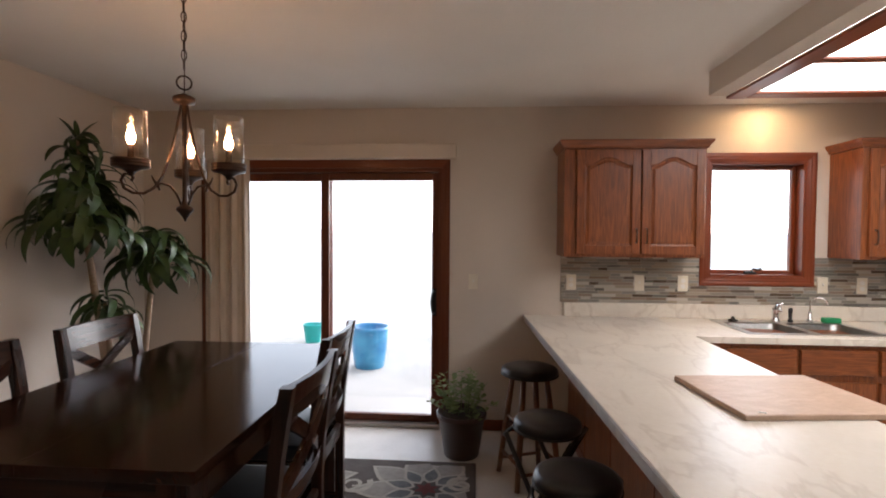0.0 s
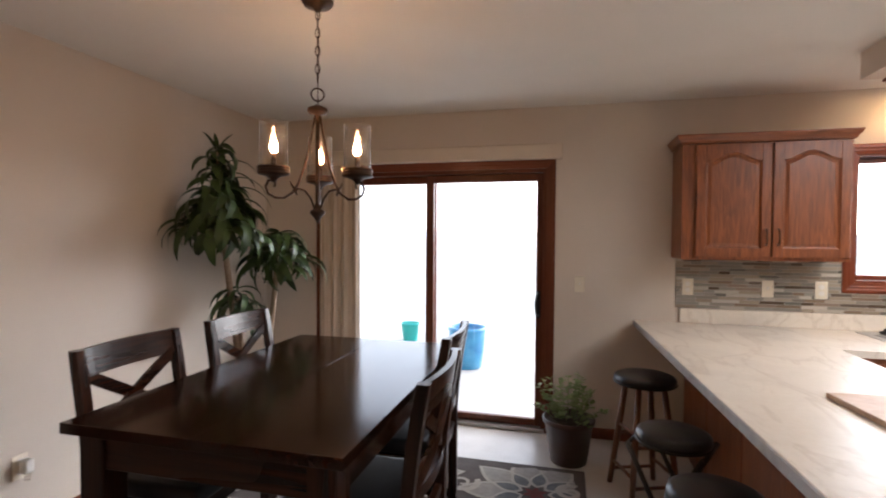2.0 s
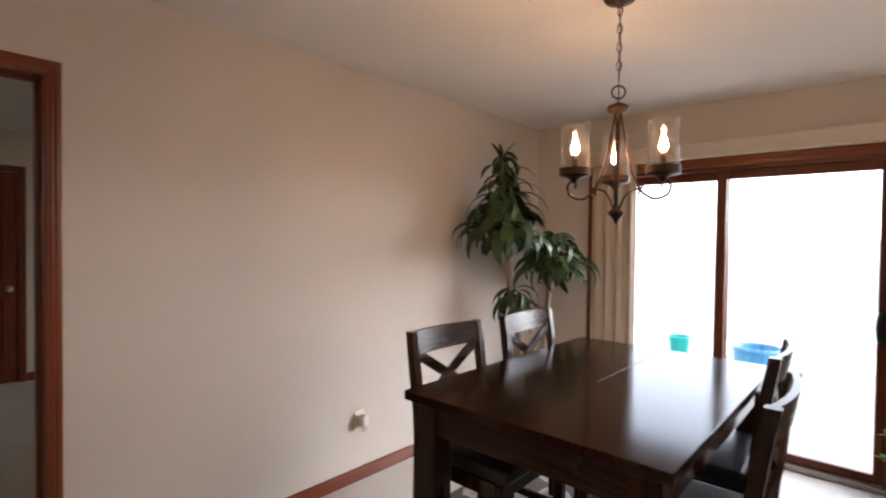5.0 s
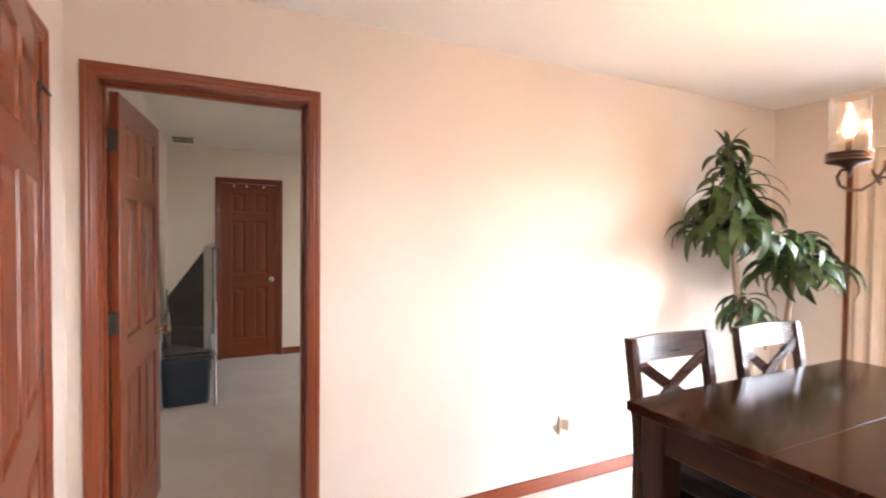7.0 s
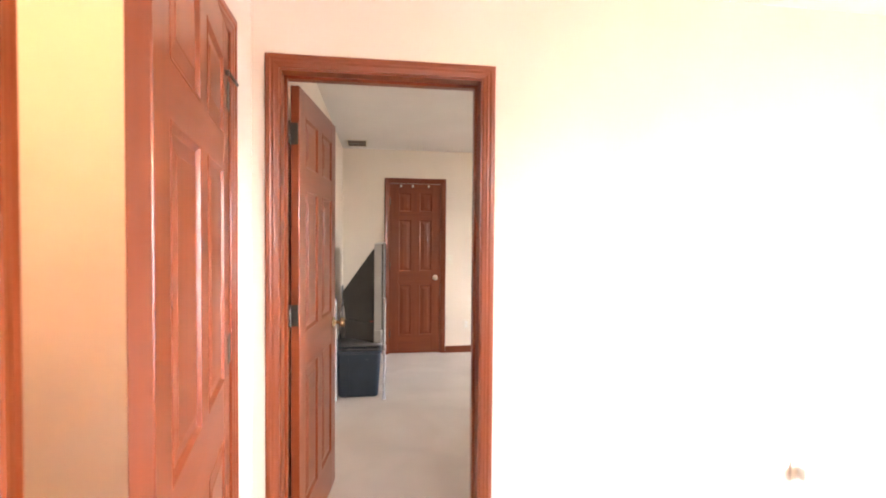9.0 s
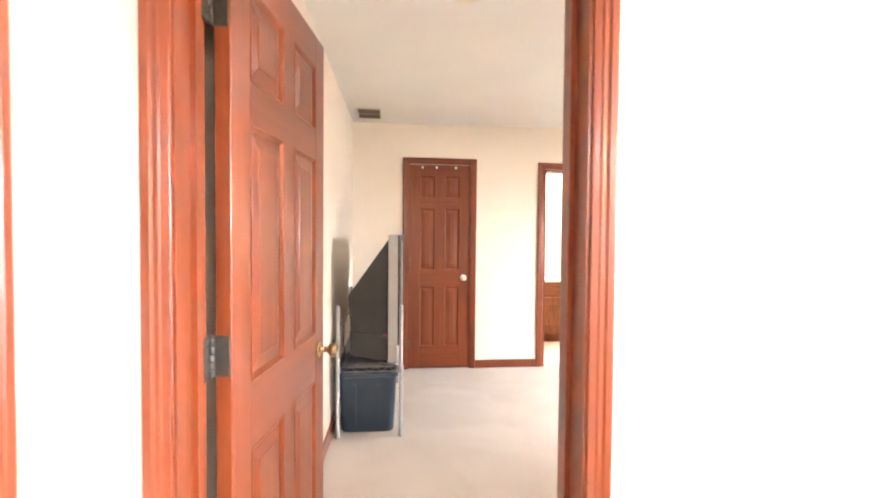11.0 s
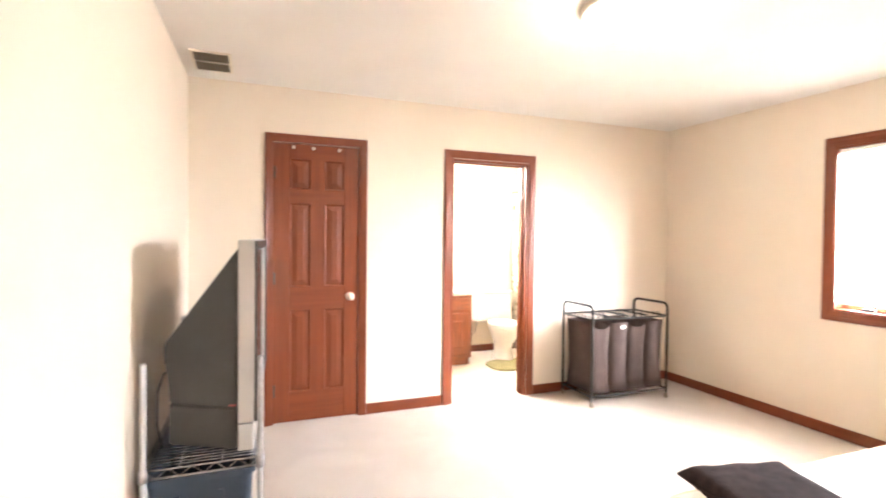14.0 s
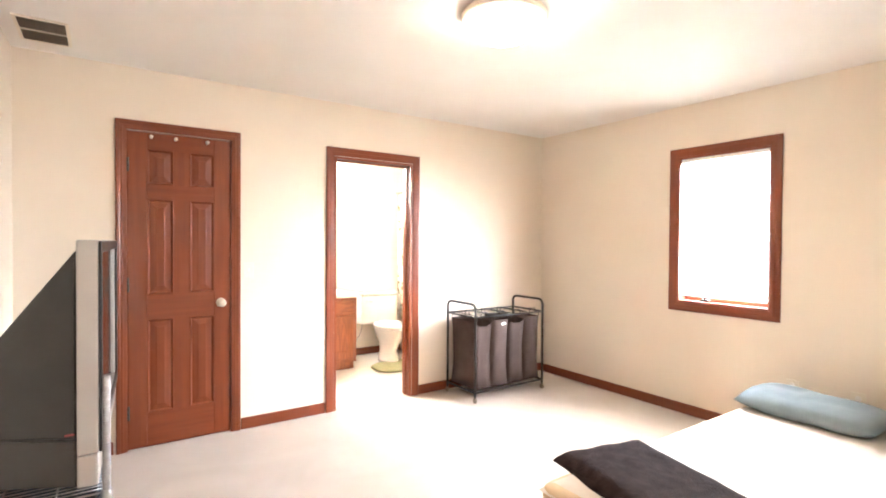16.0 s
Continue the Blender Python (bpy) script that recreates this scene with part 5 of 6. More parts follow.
def tuft(hx, hy, z0, z1, count, kinds, size, spread):
    """Leaves all round a cane between two heights, set out from it by up to spread."""
    for k in range(count):
        f = (k + rnd.random()) / count
        yaw = k * 137.5 + rnd.uniform(-25, 25)
        dx, dy = math.cos(radians(yaw)), math.sin(radians(yaw))
        out = spread * rnd.random() * (1.1 - f)
        room = 0.62 if hx + 0.30 * dx < WX + 0.06 else 1.0
        sc = size * room * rnd.uniform(0.75, 1.15)
        o = new("leaf", rnd.choice(kinds))
        o.parent = palm
        o.matrix_basis = pose(hx + out * dx, hy + out * dy, z0 + (z1 - z0) * f, rnd.uniform(-35, 35), rnd.uniform(-16, 26), yaw) @ Matrix.Diagonal((sc, sc * rnd.uniform(0.9, 1.25), sc, 1))


cane([(-2.10, 3.24, 0.27), (-2.12, 3.19, 0.7), (-2.155, 3.10, 1.45), (-2.17, 3.06, 2.02)], [0.024, 0.022, 0.019, 0.008])
cane([(-2.02, 3.37, 0.27), (-2.015, 3.41, 0.7), (-2.00, 3.47, 1.2), (-2.00, 3.50, 1.46)], [0.024, 0.021, 0.018, 0.010])
cane([(-2.08, 3.22, 0.27), (-2.09, 3.20, 0.7), (-2.10, 3.17, 1.05)], [0.020, 0.017, 0.010])
tuft(-2.16, 3.06, 1.46, 1.78, 150, LONG, 1.08, 0.24)
tuft(-2.17, 3.06, 1.70, 2.06, 50, SHORT, 1.15, 0.09)
tuft(-2.00, 3.50, 1.22, 1.50, 92, LONG, 0.98, 0.22)
tuft(-2.10, 3.17, 0.94, 1.12, 26, LONG, 0.88, 0.07)
for yaw, tilt in ((20, 10), (140, 0), (260, 14)):
    o = new("leaf", TIP)
    o.parent = palm
    o.matrix_basis = pose(-2.17, 3.06, 2.02, 0, tilt, yaw)
for yaw, z, sc in ((35, 1.90, 0.75), (62, 1.82, 0.8), (12, 1.76, 1.0), (48, 1.70, 1.05)):
    o = new("leaf", ARCH)
    o.parent = palm
    o.matrix_basis = pose(-2.17, 3.06, z, 0, -12, yaw) @ Matrix.Diagonal((sc, sc, sc, 1))

pp = thing("potted_plant", "small bushy green plant in dark brown pot", "houseplant", pose(0.085, 3.60, 0))
bm = bmesh.new()
turned(bm, [(0.112, 0.0), (0.118, 0.006), (0.155, 0.255), (0.168, 0.262), (0.170, 0.290), (0.160, 0.294), (0.152, 0.27)], 30)
part("pot", bm, POT, pp, "dark brown glazed pot", smooth=True)
bm = bmesh.new()
turned(bm, [(0.152, 0.268), (0.09, 0.275), (0.01, 0.28)], 24)
part("soil", bm, SOIL, pp)
BUSH = material("fresh_green_leaf", (0.13, 0.20, 0.055), 0.5, vary=(0.24, 0.32, 0.11), scale=14)
stems, leaves = bmesh.new(), bmesh.new()
for k in range(34):
    a = rnd.choice((rnd.gauss(2.8, 0.7), rnd.gauss(-0.3, 0.6), rnd.uniform(0, 6.28)))
    lean = rnd.uniform(0.04, 0.22)
    tip = Vector((lean * math.cos(a) * 1.15, lean * math.sin(a) * 1.15, 0.27 + rnd.uniform(0.05, 0.30) * (1.2 - lean * 2.2)))
    foot = Vector((0.4 * tip.x, 0.4 * tip.y, 0.27))
    bend = foot.lerp(tip, 0.6) + Vector((0, 0, 0.03))
    tube(stems, [foot, bend, tip], 0.002, 5)
    for j in range(11):
        f = 0.25 + 0.75 * j / 10
        c = foot.lerp(bend, f / 0.6) if f < 0.6 else bend.lerp(tip, (f - 0.6) / 0.4)
        b = rnd.uniform(0, 6.28)
        d = Vector((math.cos(b), math.sin(b), rnd.uniform(-0.3, 0.6))).normalized()
        s = d.cross(Vector((0, 0, 1))).normalized()
        up = s.cross(d)
        l, w = rnd.uniform(0.030, 0.055), rnd.uniform(0.012, 0.021)
        q = [c, c + d * l * 0.45 + s * w + up * 0.003, c + d * l, c + d * l * 0.45 - s * w + up * 0.003]
        leaves.faces.new([leaves.verts.new(p) for p in q])
part("stalk", stems, BUSH, pp)
part("foliage", leaves, BUSH, pp, "many small green leaves")

# ---- bedroom ----
dome = thing("ceiling_dome_light", "lit frosted glass dome light on bedroom ceiling", "ceiling light")
DX, DY = -4.51, 1.81
bm = bmesh.new()
turned(bm, [(0.10, 0), (0.196, -0.002), (0.203, -0.010), (0.200, -0.030), (0.190, -0.036), (0.16, -0.036)], 40, at=(DX, DY, TOP - 0.001))
part("rim", bm, material("pale_bronze_rim", (0.80, 0.74, 0.62), 0.4), dome)
bm = bmesh.new()
turned(bm, [(0.182, -0.034), (0.178, -0.052), (0.158, -0.086), (0.118, -0.114), (0.06, -0.130), (0.01, -0.134)], 40, at=(DX, DY, TOP))
part("glass_dome", bm, glowing("lit_frosted_glass", (1.0, 0.81, 0.58), 0.85), dome, "glowing frosted dome")
smoke = thing("smoke_detector", "round ivory smoke detector on bedroom ceiling", "smoke detector")
bm = bmesh.new()
turned(bm, [(0.068, 0), (0.070, -0.012), (0.064, -0.026), (0.050, -0.036), (0.02, -0.040), (0.002, -0.041)], 28, at=(-3.72, 0.50, TOP - 0.0005))
part("case", bm, IVORY, smoke)
vent = thing("ceiling_vent", "tan metal ceiling vent with louvres", "vent")
VENT = material("tan_vent_metal", (0.30, 0.25, 0.19), 0.5, 0.2)
bm = bmesh.new()
vx0, vx1, vy0, vy1 = -6.225, -5.870, -0.132, 0.090
for r in ((vx0, vx1, vy0, vy0 + 0.014), (vx0, vx1, vy1 - 0.014, vy1), (vx0, vx0 + 0.014, vy0 + 0.014, vy1 - 0.014), (vx1 - 0.014, vx1, vy0 + 0.014, vy1 - 0.014), (-6.055, -6.040, vy0 + 0.014, vy1 - 0.014)):
    box(bm, *r, TOP - 0.008, TOP - 0.0005)
part("frame", bm, IVORY, vent)
# dark sheet stands in for the shade of the unbuilt duct behind the louvres
bm = boxes((vx0 + 0.014, vx1 - 0.014, vy0 + 0.014, vy1 - 0.014, TOP - 0.0022, TOP - 0.0006))
part("backing", bm, material("duct_shade", (0.10, 0.085, 0.065), 0.8), vent)
lou = bmesh.new()
box(lou, -0.006, 0.006, vy0 + 0.015, vy1 - 0.015, -0.0008, 0.0008)
lou_mesh = finish("louvre", lou, VENT)
for k in range(19):
    x = vx0 + 0.022 + k * 0.0172
    if abs(x + 6.047) > 0.014 and x < vx1 - 0.018:
        o = new("louvre", lou_mesh)
        o.parent = vent
        o.matrix_basis = pose(x, 0, TOP - 0.006, 0, 35, 0)

# wire rack, television and tote
RA, RB, RC, RD = -4.795, -5.98, -0.172, 0.243
rack = thing("wire_rack", "chrome wire shelving rack holding a television", "shelf rack")
for x in (RA, RB):
    for y, h in ((RC, 0.88), (RD, 0.88)):
        bm = bmesh.new()
        turned(bm, [(0.016, 0.0), (0.016, 0.012), (0.0125, 0.016), (0.0125, h - 0.008), (0.010, h)], 12, at=(x, y, 0))
        for k in range(int((h - 0.05) / 0.0254)):
            turned(bm, [(0.0128, 0), (0.0133, 0.002), (0.0128, 0.004)], 12, at=(x, y, 0.03 + k * 0.0254))
        part("post", bm, ZINC, rack)
SZ = 0.470


def wire_shelf(z):
    bm = bmesh.new()
    for dz in (0.0, -0.032):
        for a, b in (((RA, RC), (RA, RD)), ((RB, RC), (RB, RD)), ((RA, RC), (RB, RC)), ((RA, RD), (RB, RD))):
            tube(bm, [(*a, z + dz), (*b, z + dz)], 0.0035, 6)
    for x in (RA, RB):
        n = 10
        tube(bm, [(x, RC + (RD - RC) * k / n, z - (0.032 if k % 2 else 0)) for k in range(n + 1)], 0.0026, 5)
    for y in (RC, RD):
        n = 30
        tube(bm, [(RA + (RB - RA) * k / n, y, z - (0.032 if k % 2 else 0)) for k in range(n + 1)], 0.0026, 5)
    k = RA - 0.025
    while k > RB:
        tube(bm, [(k, RC, z + 0.004), (k, RD, z + 0.004)], 0.0022, 5)
        k -= 0.028
    for y in (-0.05, 0.10):
        tube(bm, [(RA, y, z), (RB, y, z)], 0.0032, 5)
    part("wire_shelf", bm, ZINC, rack)
    for x in (RA, RB):
        for y in (RC, RD):
            b2 = bmesh.new()
            turned(b2, [(0.014, -0.042), (0.019, -0.040), (0.017, 0.008), (0.013, 0.010)], 12, at=(x, y, z))
            part("shelf_collar", b2, ZINC, rack)


wire_shelf(SZ)
TVG = material("dark_grey_tv_plastic", (0.036, 0.034, 0.030), 0.55, spec=0.3, vary=(0.046, 0.043, 0.038), scale=5, bump=0.15, bump_scale=400, deep=0.001)
TVL = material("light_grey_tv_plastic", (0.36, 0.34, 0.31), 0.45, vary=(0.40, 0.38, 0.345), scale=4)
TA, TB, TF = -4.845, -5.93, 0.220
tv = thing("rear_projection_television", "large grey rear-projection television on wire rack", "television", pose(TA, TF, 0, 0, 0, -3.4) @ pose(-TA, -TF, 0))


def slab_of(profile, xa, xb):
    bm = bmesh.new()
    a = [bm.verts.new((xa, y, z)) for y, z in profile]
    b = [bm.verts.new((xb, y, z)) for y, z in profile]
    n = len(profile)
    for k in range(n):
        bm.faces.new((a[k], a[(k + 1) % n], b[(k + 1) % n], b[k]))
    bm.faces.new(a)
    bm.faces.new(b[::-1])
    return bm


Z0 = SZ + 0.0075
bm = slab_of([(TF - 0.065, Z0 + 0.17), (TF - 0.065, 1.315), (-0.100, 0.955), (-0.118, 0.930), (-0.118, 0.845), (-0.103, 0.835), (-0.100, Z0 + 0.215)], TA - 0.02, TB + 0.02)
bmesh.ops.bevel(bm, geom=bm.edges[:], offset=0.008, segments=2, affect="EDGES")
part("rear_housing", bm, TVG, tv, "dark grey sloping rear housing")
bm = slab_of([(TF - 0.065, Z0), (TF - 0.065, Z0 + 0.168), (-0.098, Z0 + 0.213), (-0.098, Z0 + 0.05)], TA - 0.02, TB + 0.02)
bmesh.ops.bevel(bm, geom=bm.edges[:], offset=0.006, segments=2, affect="EDGES")
part("lower_housing", bm, TVG, tv)
bm = bmesh.new()
for r in ((TA, TA - 0.045, Z0 + 0.115, 1.350), (TB + 0.045, TB, Z0 + 0.115, 1.350), (TA - 0.045, TB + 0.045, 1.300, 1.350), (TA - 0.045, TB + 0.045, Z0 + 0.115, Z0 + 0.165)):
    soft_box(bm, r[1], r[0], TF - 0.064, TF, r[2], r[3], 0.007, 2)
part("bezel", bm, TVL, tv, "light grey front bezel")
bm = bmesh.new()
soft_box(bm, TB, TA, TF - 0.064, TF - 0.002, Z0, Z0 + 0.112, 0.008, 2)
part("speaker_panel", bm, TVL, tv)
bm = boxes((TB + 0.046, TA - 0.046, TF - 0.022, TF - 0.010, Z0 + 0.166, 1.299))
part("screen", bm, material("dark_tv_screen", (0.02, 0.018, 0.017), 0.08, coat=0.5), tv, "dark glossy screen")
bm = bmesh.new()
for r in ((TA - 0.040, TA - 0.002, Z0 + 0.118, 1.346), (TB + 0.002, TB + 0.040, Z0 + 0.118, 1.346)):
    soft_box(bm, r[0], r[1], TF + 0.0005, TF + 0.010, r[2], r[3], 0.004, 2)
for z0, z1 in ((1.304, 1.346), (Z0 + 0.118, Z0 + 0.160)):
    soft_box(bm, TB + 0.0405, TA - 0.0405, TF + 0.0005, TF + 0.010, z0, z1, 0.004, 2)
part("front_surround", bm, BLACK, tv, "glossy black front surround")
bm = boxes((TA - 0.0196, TA - 0.0190, TF - 0.10, TF - 0.072, Z0 + 0.185, Z0 + 0.192))
part("badge", bm, material("dull_red_badge", (0.30, 0.05, 0.05), 0.5), tv, "small red badge")
bm = bmesh.new()
tube(bm, [(-5.0, -0.09, 0.80), (-4.93, -0.13, 0.80), (-4.89, -0.145, 0.74), (-4.90, -0.15, 0.60), (-4.94, -0.14, 0.49)], 0.005, 8)
part("cable", bm, BLACK, tv, "black power cable")
TOTE = material("navy_plastic", (0.022, 0.038, 0.060), 0.42, vary=(0.028, 0.046, 0.072), scale=6)
tote = thing("storage_tote", "navy blue plastic storage tote under wire rack", "storage box")
bm = bmesh.new()
cx, cy = -5.14, 0.022
rows = []
for hx, hy, z in ((0.262, 0.168, 0.0), (0.270, 0.176, 0.012), (0.302, 0.194, 0.385), (0.315, 0.206, 0.390), (0.315, 0.206, 0.415), (0.300, 0.192, 0.415), (0.265, 0.171, 0.02)):
    r = 0.04
    row = []
    for sx, sy, a0 in ((1, 1, 0), (-1, 1, 90), (-1, -1, 180), (1, -1, 270)):
        for k in range(5):
            a = radians(a0 + 22.5 * k)
            row.append(bm.verts.new((cx + sx * (hx - r) + r * math.cos(a), cy + sy * (hy - r) + r * math.sin(a), z)))
    rows.append(row)
for a, b in zip(rows, rows[1:]):
    for k in range(20):
        bm.faces.new((a[k], a[(k + 1) % 20], b[(k + 1) % 20], b[k]))
bm.faces.new(rows[0])
bm.faces.new(rows[-1])
part("tub", bm, TOTE, tote)
for y in (-0.075, 0.085):
    bm = slab_of([(y, 0.03), (y + 0.02, 0.03), (y + 0.02, 0.34), (y, 0.34)], cx + 0.262, cx + 0.306)
    for v in bm.verts:
        if v.co.z < 0.1 and v.co.x > cx + 0.28:
            v.co.x -= 0.022
    part("rib", bm, TOTE, tote)

# laundry sorter
BAG = material("dark_brown_cloth", (0.046, 0.027, 0.020), 0.9, vary=(0.060, 0.037, 0.029), scale=9, bump=0.5, bump_scale=200, deep=0.003)
ham = thing("laundry_sorter", "rolling laundry sorter with four brown cloth bags", "laundry hamper")
HX0, HX1, HY0, HY1 = -6.345, -5.945, 2.785, 3.570
BASE, BAR = 0.085, 0.715
for y in (HY0, HY1):
    bm = bmesh.new()
    pts = [(HX0, y, 0.055), (HX0, y, 0.775)]
    for k in range(1, 6):
        a = radians(18 * k)
        pts.append((HX0 + 0.05 * (1 - math.cos(a)), y, 0.775 + 0.05 * math.sin(a)))
    for k in range(0, 6):
        a = radians(18 * k)
        pts.append((HX1 - 0.05 + 0.05 * math.sin(a), y, 0.775 + 0.05 * math.cos(a)))
    pts.append((HX1, y, 0.055))
    tube(bm, pts, 0.0105, 10)
    part("end_hoop", bm, BLACK, ham)
    for z in (BASE, BAR):
        bm = bmesh.new()
        tube(bm, [(HX0, y, z), (HX1, y, z)], 0.008, 8)
        part("end_bar", bm, BLACK, ham)
    for x in (HX0, HX1):
        bm = bmesh.new()
        turned(bm, [(0.019, -0.009), (0.022, -0.006), (0.022, 0.006), (0.019, 0.009)], 14, m=pose(x, y, 0.022, 90, 0, 0))
        part("caster", bm, material("tan_caster", (0.25, 0.2, 0.14), 0.5) if (x, y) == (HX0, HY0) else bpy.data.materials["tan_caster"], ham, "small caster wheel")
        bm = bmesh.new()
        tube(bm, [(x, y, 0.03), (x, y, 0.06)], 0.007, 8)
        part("caster_stem", bm, BLACK, ham)
for x in (HX0, HX1):
    for z in (BASE, BAR):
        bm = bmesh.new()
        tube(bm, [(x, HY0, z), (x, HY1, z)], 0.008, 8)
        part("long_bar", bm, BLACK, ham)
nb = 4
bw = (HY1 - HY0 - 0.03) / nb
bag_bm = bmesh.new()
rows = []
rr = random.Random(3)
for j in range(7):
    f = j / 6
    z = 0.10 + f * 0.575
    pinch = 0.012 * math.sin(math.pi * f)
    row = []
    for sx, sy in ((1, -1), (1, -0.33), (1, 0.33), (1, 1), (0, 1), (-1, 1), (-1, 0), (-1, -1), (0, -1)):
        fold = 0.010 * (sy == 0.33) - 0.012 * (sy == -0.33)
        row.append(bag_bm.verts.new((sx * (0.172 - pinch * 0.6) + fold * f + rr.uniform(-0.004, 0.004), sy * (bw / 2 - 0.006 - pinch * 1.3) + rr.uniform(-0.003, 0.003), z - (0.045 if j == 6 and sx > 0 and abs(sy) < 0.5 else 0.02 if j == 6 and sx > 0 else 0))))
    rows.append(row)
for a, b in zip(rows, rows[1:]):
    for k in range(9):
        q = bag_bm.faces.new((a[k], a[(k + 1) % 9], b[(k + 1) % 9], b[k]))
        q.smooth = True
bag_bm.faces.new(rows[0])
bag_mesh = finish("bag", bag_bm, BAG)
for k in range(nb):
    y = HY0 + 0.015 + bw * (k + 0.5)
    o = new("bag", bag_mesh)
    o.parent = ham
    o.matrix_basis = pose((HX0 + HX1) / 2, y, 0, 0, 0, 180 * (k % 2))
    o["label"] = "dark brown cloth bag"
    for s in (-1, 1):
        bm = bmesh.new()
        tube(bm, [(HX0 + 0.02, y + s * bw * 0.40, 0.680), (HX0 + 0.02, y + s * bw * 0.40, BAR + 0.010), (HX1 - 0.02, y + s * bw * 0.40, BAR + 0.010), (HX1 - 0.02, y + s * bw * 0.40, 0.680)], 0.0042, 6)
        part("bag_wire", bm, BLACK, ham)
    bm = bmesh.new()
    tube(bm, [(HX1 - 0.02, y - 0.035, BAR), (HX1 - 0.025, y - 0.032, BAR + 0.035), (HX1 - 0.025, y + 0.032, BAR + 0.035), (HX1 - 0.02, y + 0.035, BAR)], 0.004, 6)
    part("bag_handle", bm, BLACK, ham)
bm = bmesh.new()
soft_box(bm, -0.0015, 0.0015, -0.025, 0.025, -0.012, 0.012, 0.001)
o = part("care_tag", bm, WHITE, ham, "small white care tag")
o.matrix_basis = pose(HX1 - 0.012, HY0 + 0.015 + bw * 1.62, 0.640, 8, 0, 0)

# bed
SHEET = material("cream_bed_sheet", (0.56, 0.505, 0.42), 0.9, vary=(0.60, 0.545, 0.46), scale=5, bump=0.35, bump_scale=9, deep=0.02)
TAN = material("tan_quilted_side", (0.55, 0.40, 0.24), 0.85, vary=(0.60, 0.45, 0.28), scale=8, bump=0.3, bump_scale=30)
PILLOW = material("blue_grey_pillowcase", (0.165, 0.205, 0.222), 0.9, vary=(0.205, 0.25, 0.268), scale=6, bump=0.3, bump_scale=16, deep=0.015)
THROW = material("dark_brown_fleece", (0.017, 0.0105, 0.009), 0.95, spec=0.08, vary=(0.028, 0.018, 0.016), scale=18, bump=0.9, bump_scale=120, deep=0.006)
bed = thing("bed", "low bed with cream fitted sheet", "bed")
BX0, BX1, BY0, BY1, BZ = -4.235, -2.72, 1.79, 3.90, 0.330


def cushion(x0, x1, y0, y1, z0, z1, r, n=10, seg=4):
    bm = bmesh.new()
    soft_box(bm, x0, x1, y0, y1, z0, z1, r, seg)
    return bm


part("box_spring", cushion(BX0 + 0.01, BX1 - 0.01, BY0 + 0.01, BY1 - 0.01, 0.005, 0.125, 0.02, seg=2), TAN, bed)
part("mattress", cushion(BX0, BX1, BY0, BY1, 0.127, BZ - 0.012, 0.055, seg=5), TAN, bed, "tan mattress side", smooth=True)
bm = bmesh.new()
nx, ny = 24, 34
grid = []
for a in range(nx + 1):
    col = []
    for b in range(ny + 1):
        u, v = a / nx, b / ny
        x, y = BX0 - 0.004 + (BX1 - BX0 + 0.008) * u, BY0 - 0.004 + (BY1 - BY0 + 0.008) * v
        e = min(min(u, 1 - u) * (BX1 - BX0), min(v, 1 - v) * (BY1 - BY0))
        drop = 0.05 * max(0, 1 - e / 0.06) ** 2
        col.append(bm.verts.new((x, y, BZ - drop + 0.004 * noise.noise(Vector((x * 4, y * 2.5, 0.3))))))
    grid.append(col)
for a in range(nx):
    for b in range(ny):
        q = bm.faces.new((grid[a][b], grid[a + 1][b], grid[a + 1][b + 1], grid[a][b + 1]))
        q.smooth = True
part("fitted_sheet", bm, SHEET, bed, "cream fitted sheet", smooth=True)


def pillow(label, m, w, d, h):
    bm = bmesh.new()
    n = 18
    for side in (1, -1):
        g = []
        for a in range(n + 1):
            row = []
            for b in range(n + 1):
                u, v = a / n * 2 - 1, b / n * 2 - 1
                f = (1 - abs(u) ** 5.0) ** 0.55 * (1 - abs(v) ** 2.8) ** 0.5
                wob = 0.22 * noise.noise(Vector((u * 2.3 + w, v * 2.1, side * 2.0)))
                row.append(bm.verts.new((u * w / 2 * (1 - 0.04 * v * v), v * d / 2 * (1 - 0.05 * u * u), h * 0.5 + side * h * 0.5 * f * (1 + wob) * (1 if side > 0 else 0.92))))
            g.append(row)
        for a in range(n):
            for b in range(n):
                q = bm.faces.new((g[a][b], g[a + 1][b], g[a + 1][b + 1], g[a][b + 1]))
                q.smooth = True
    bmesh.ops.remove_doubles(bm, verts=bm.verts[:], dist=0.002)
    return solid("pillow", bm, PILLOW, label, "pillow", group="pillows on the bed", m=m)


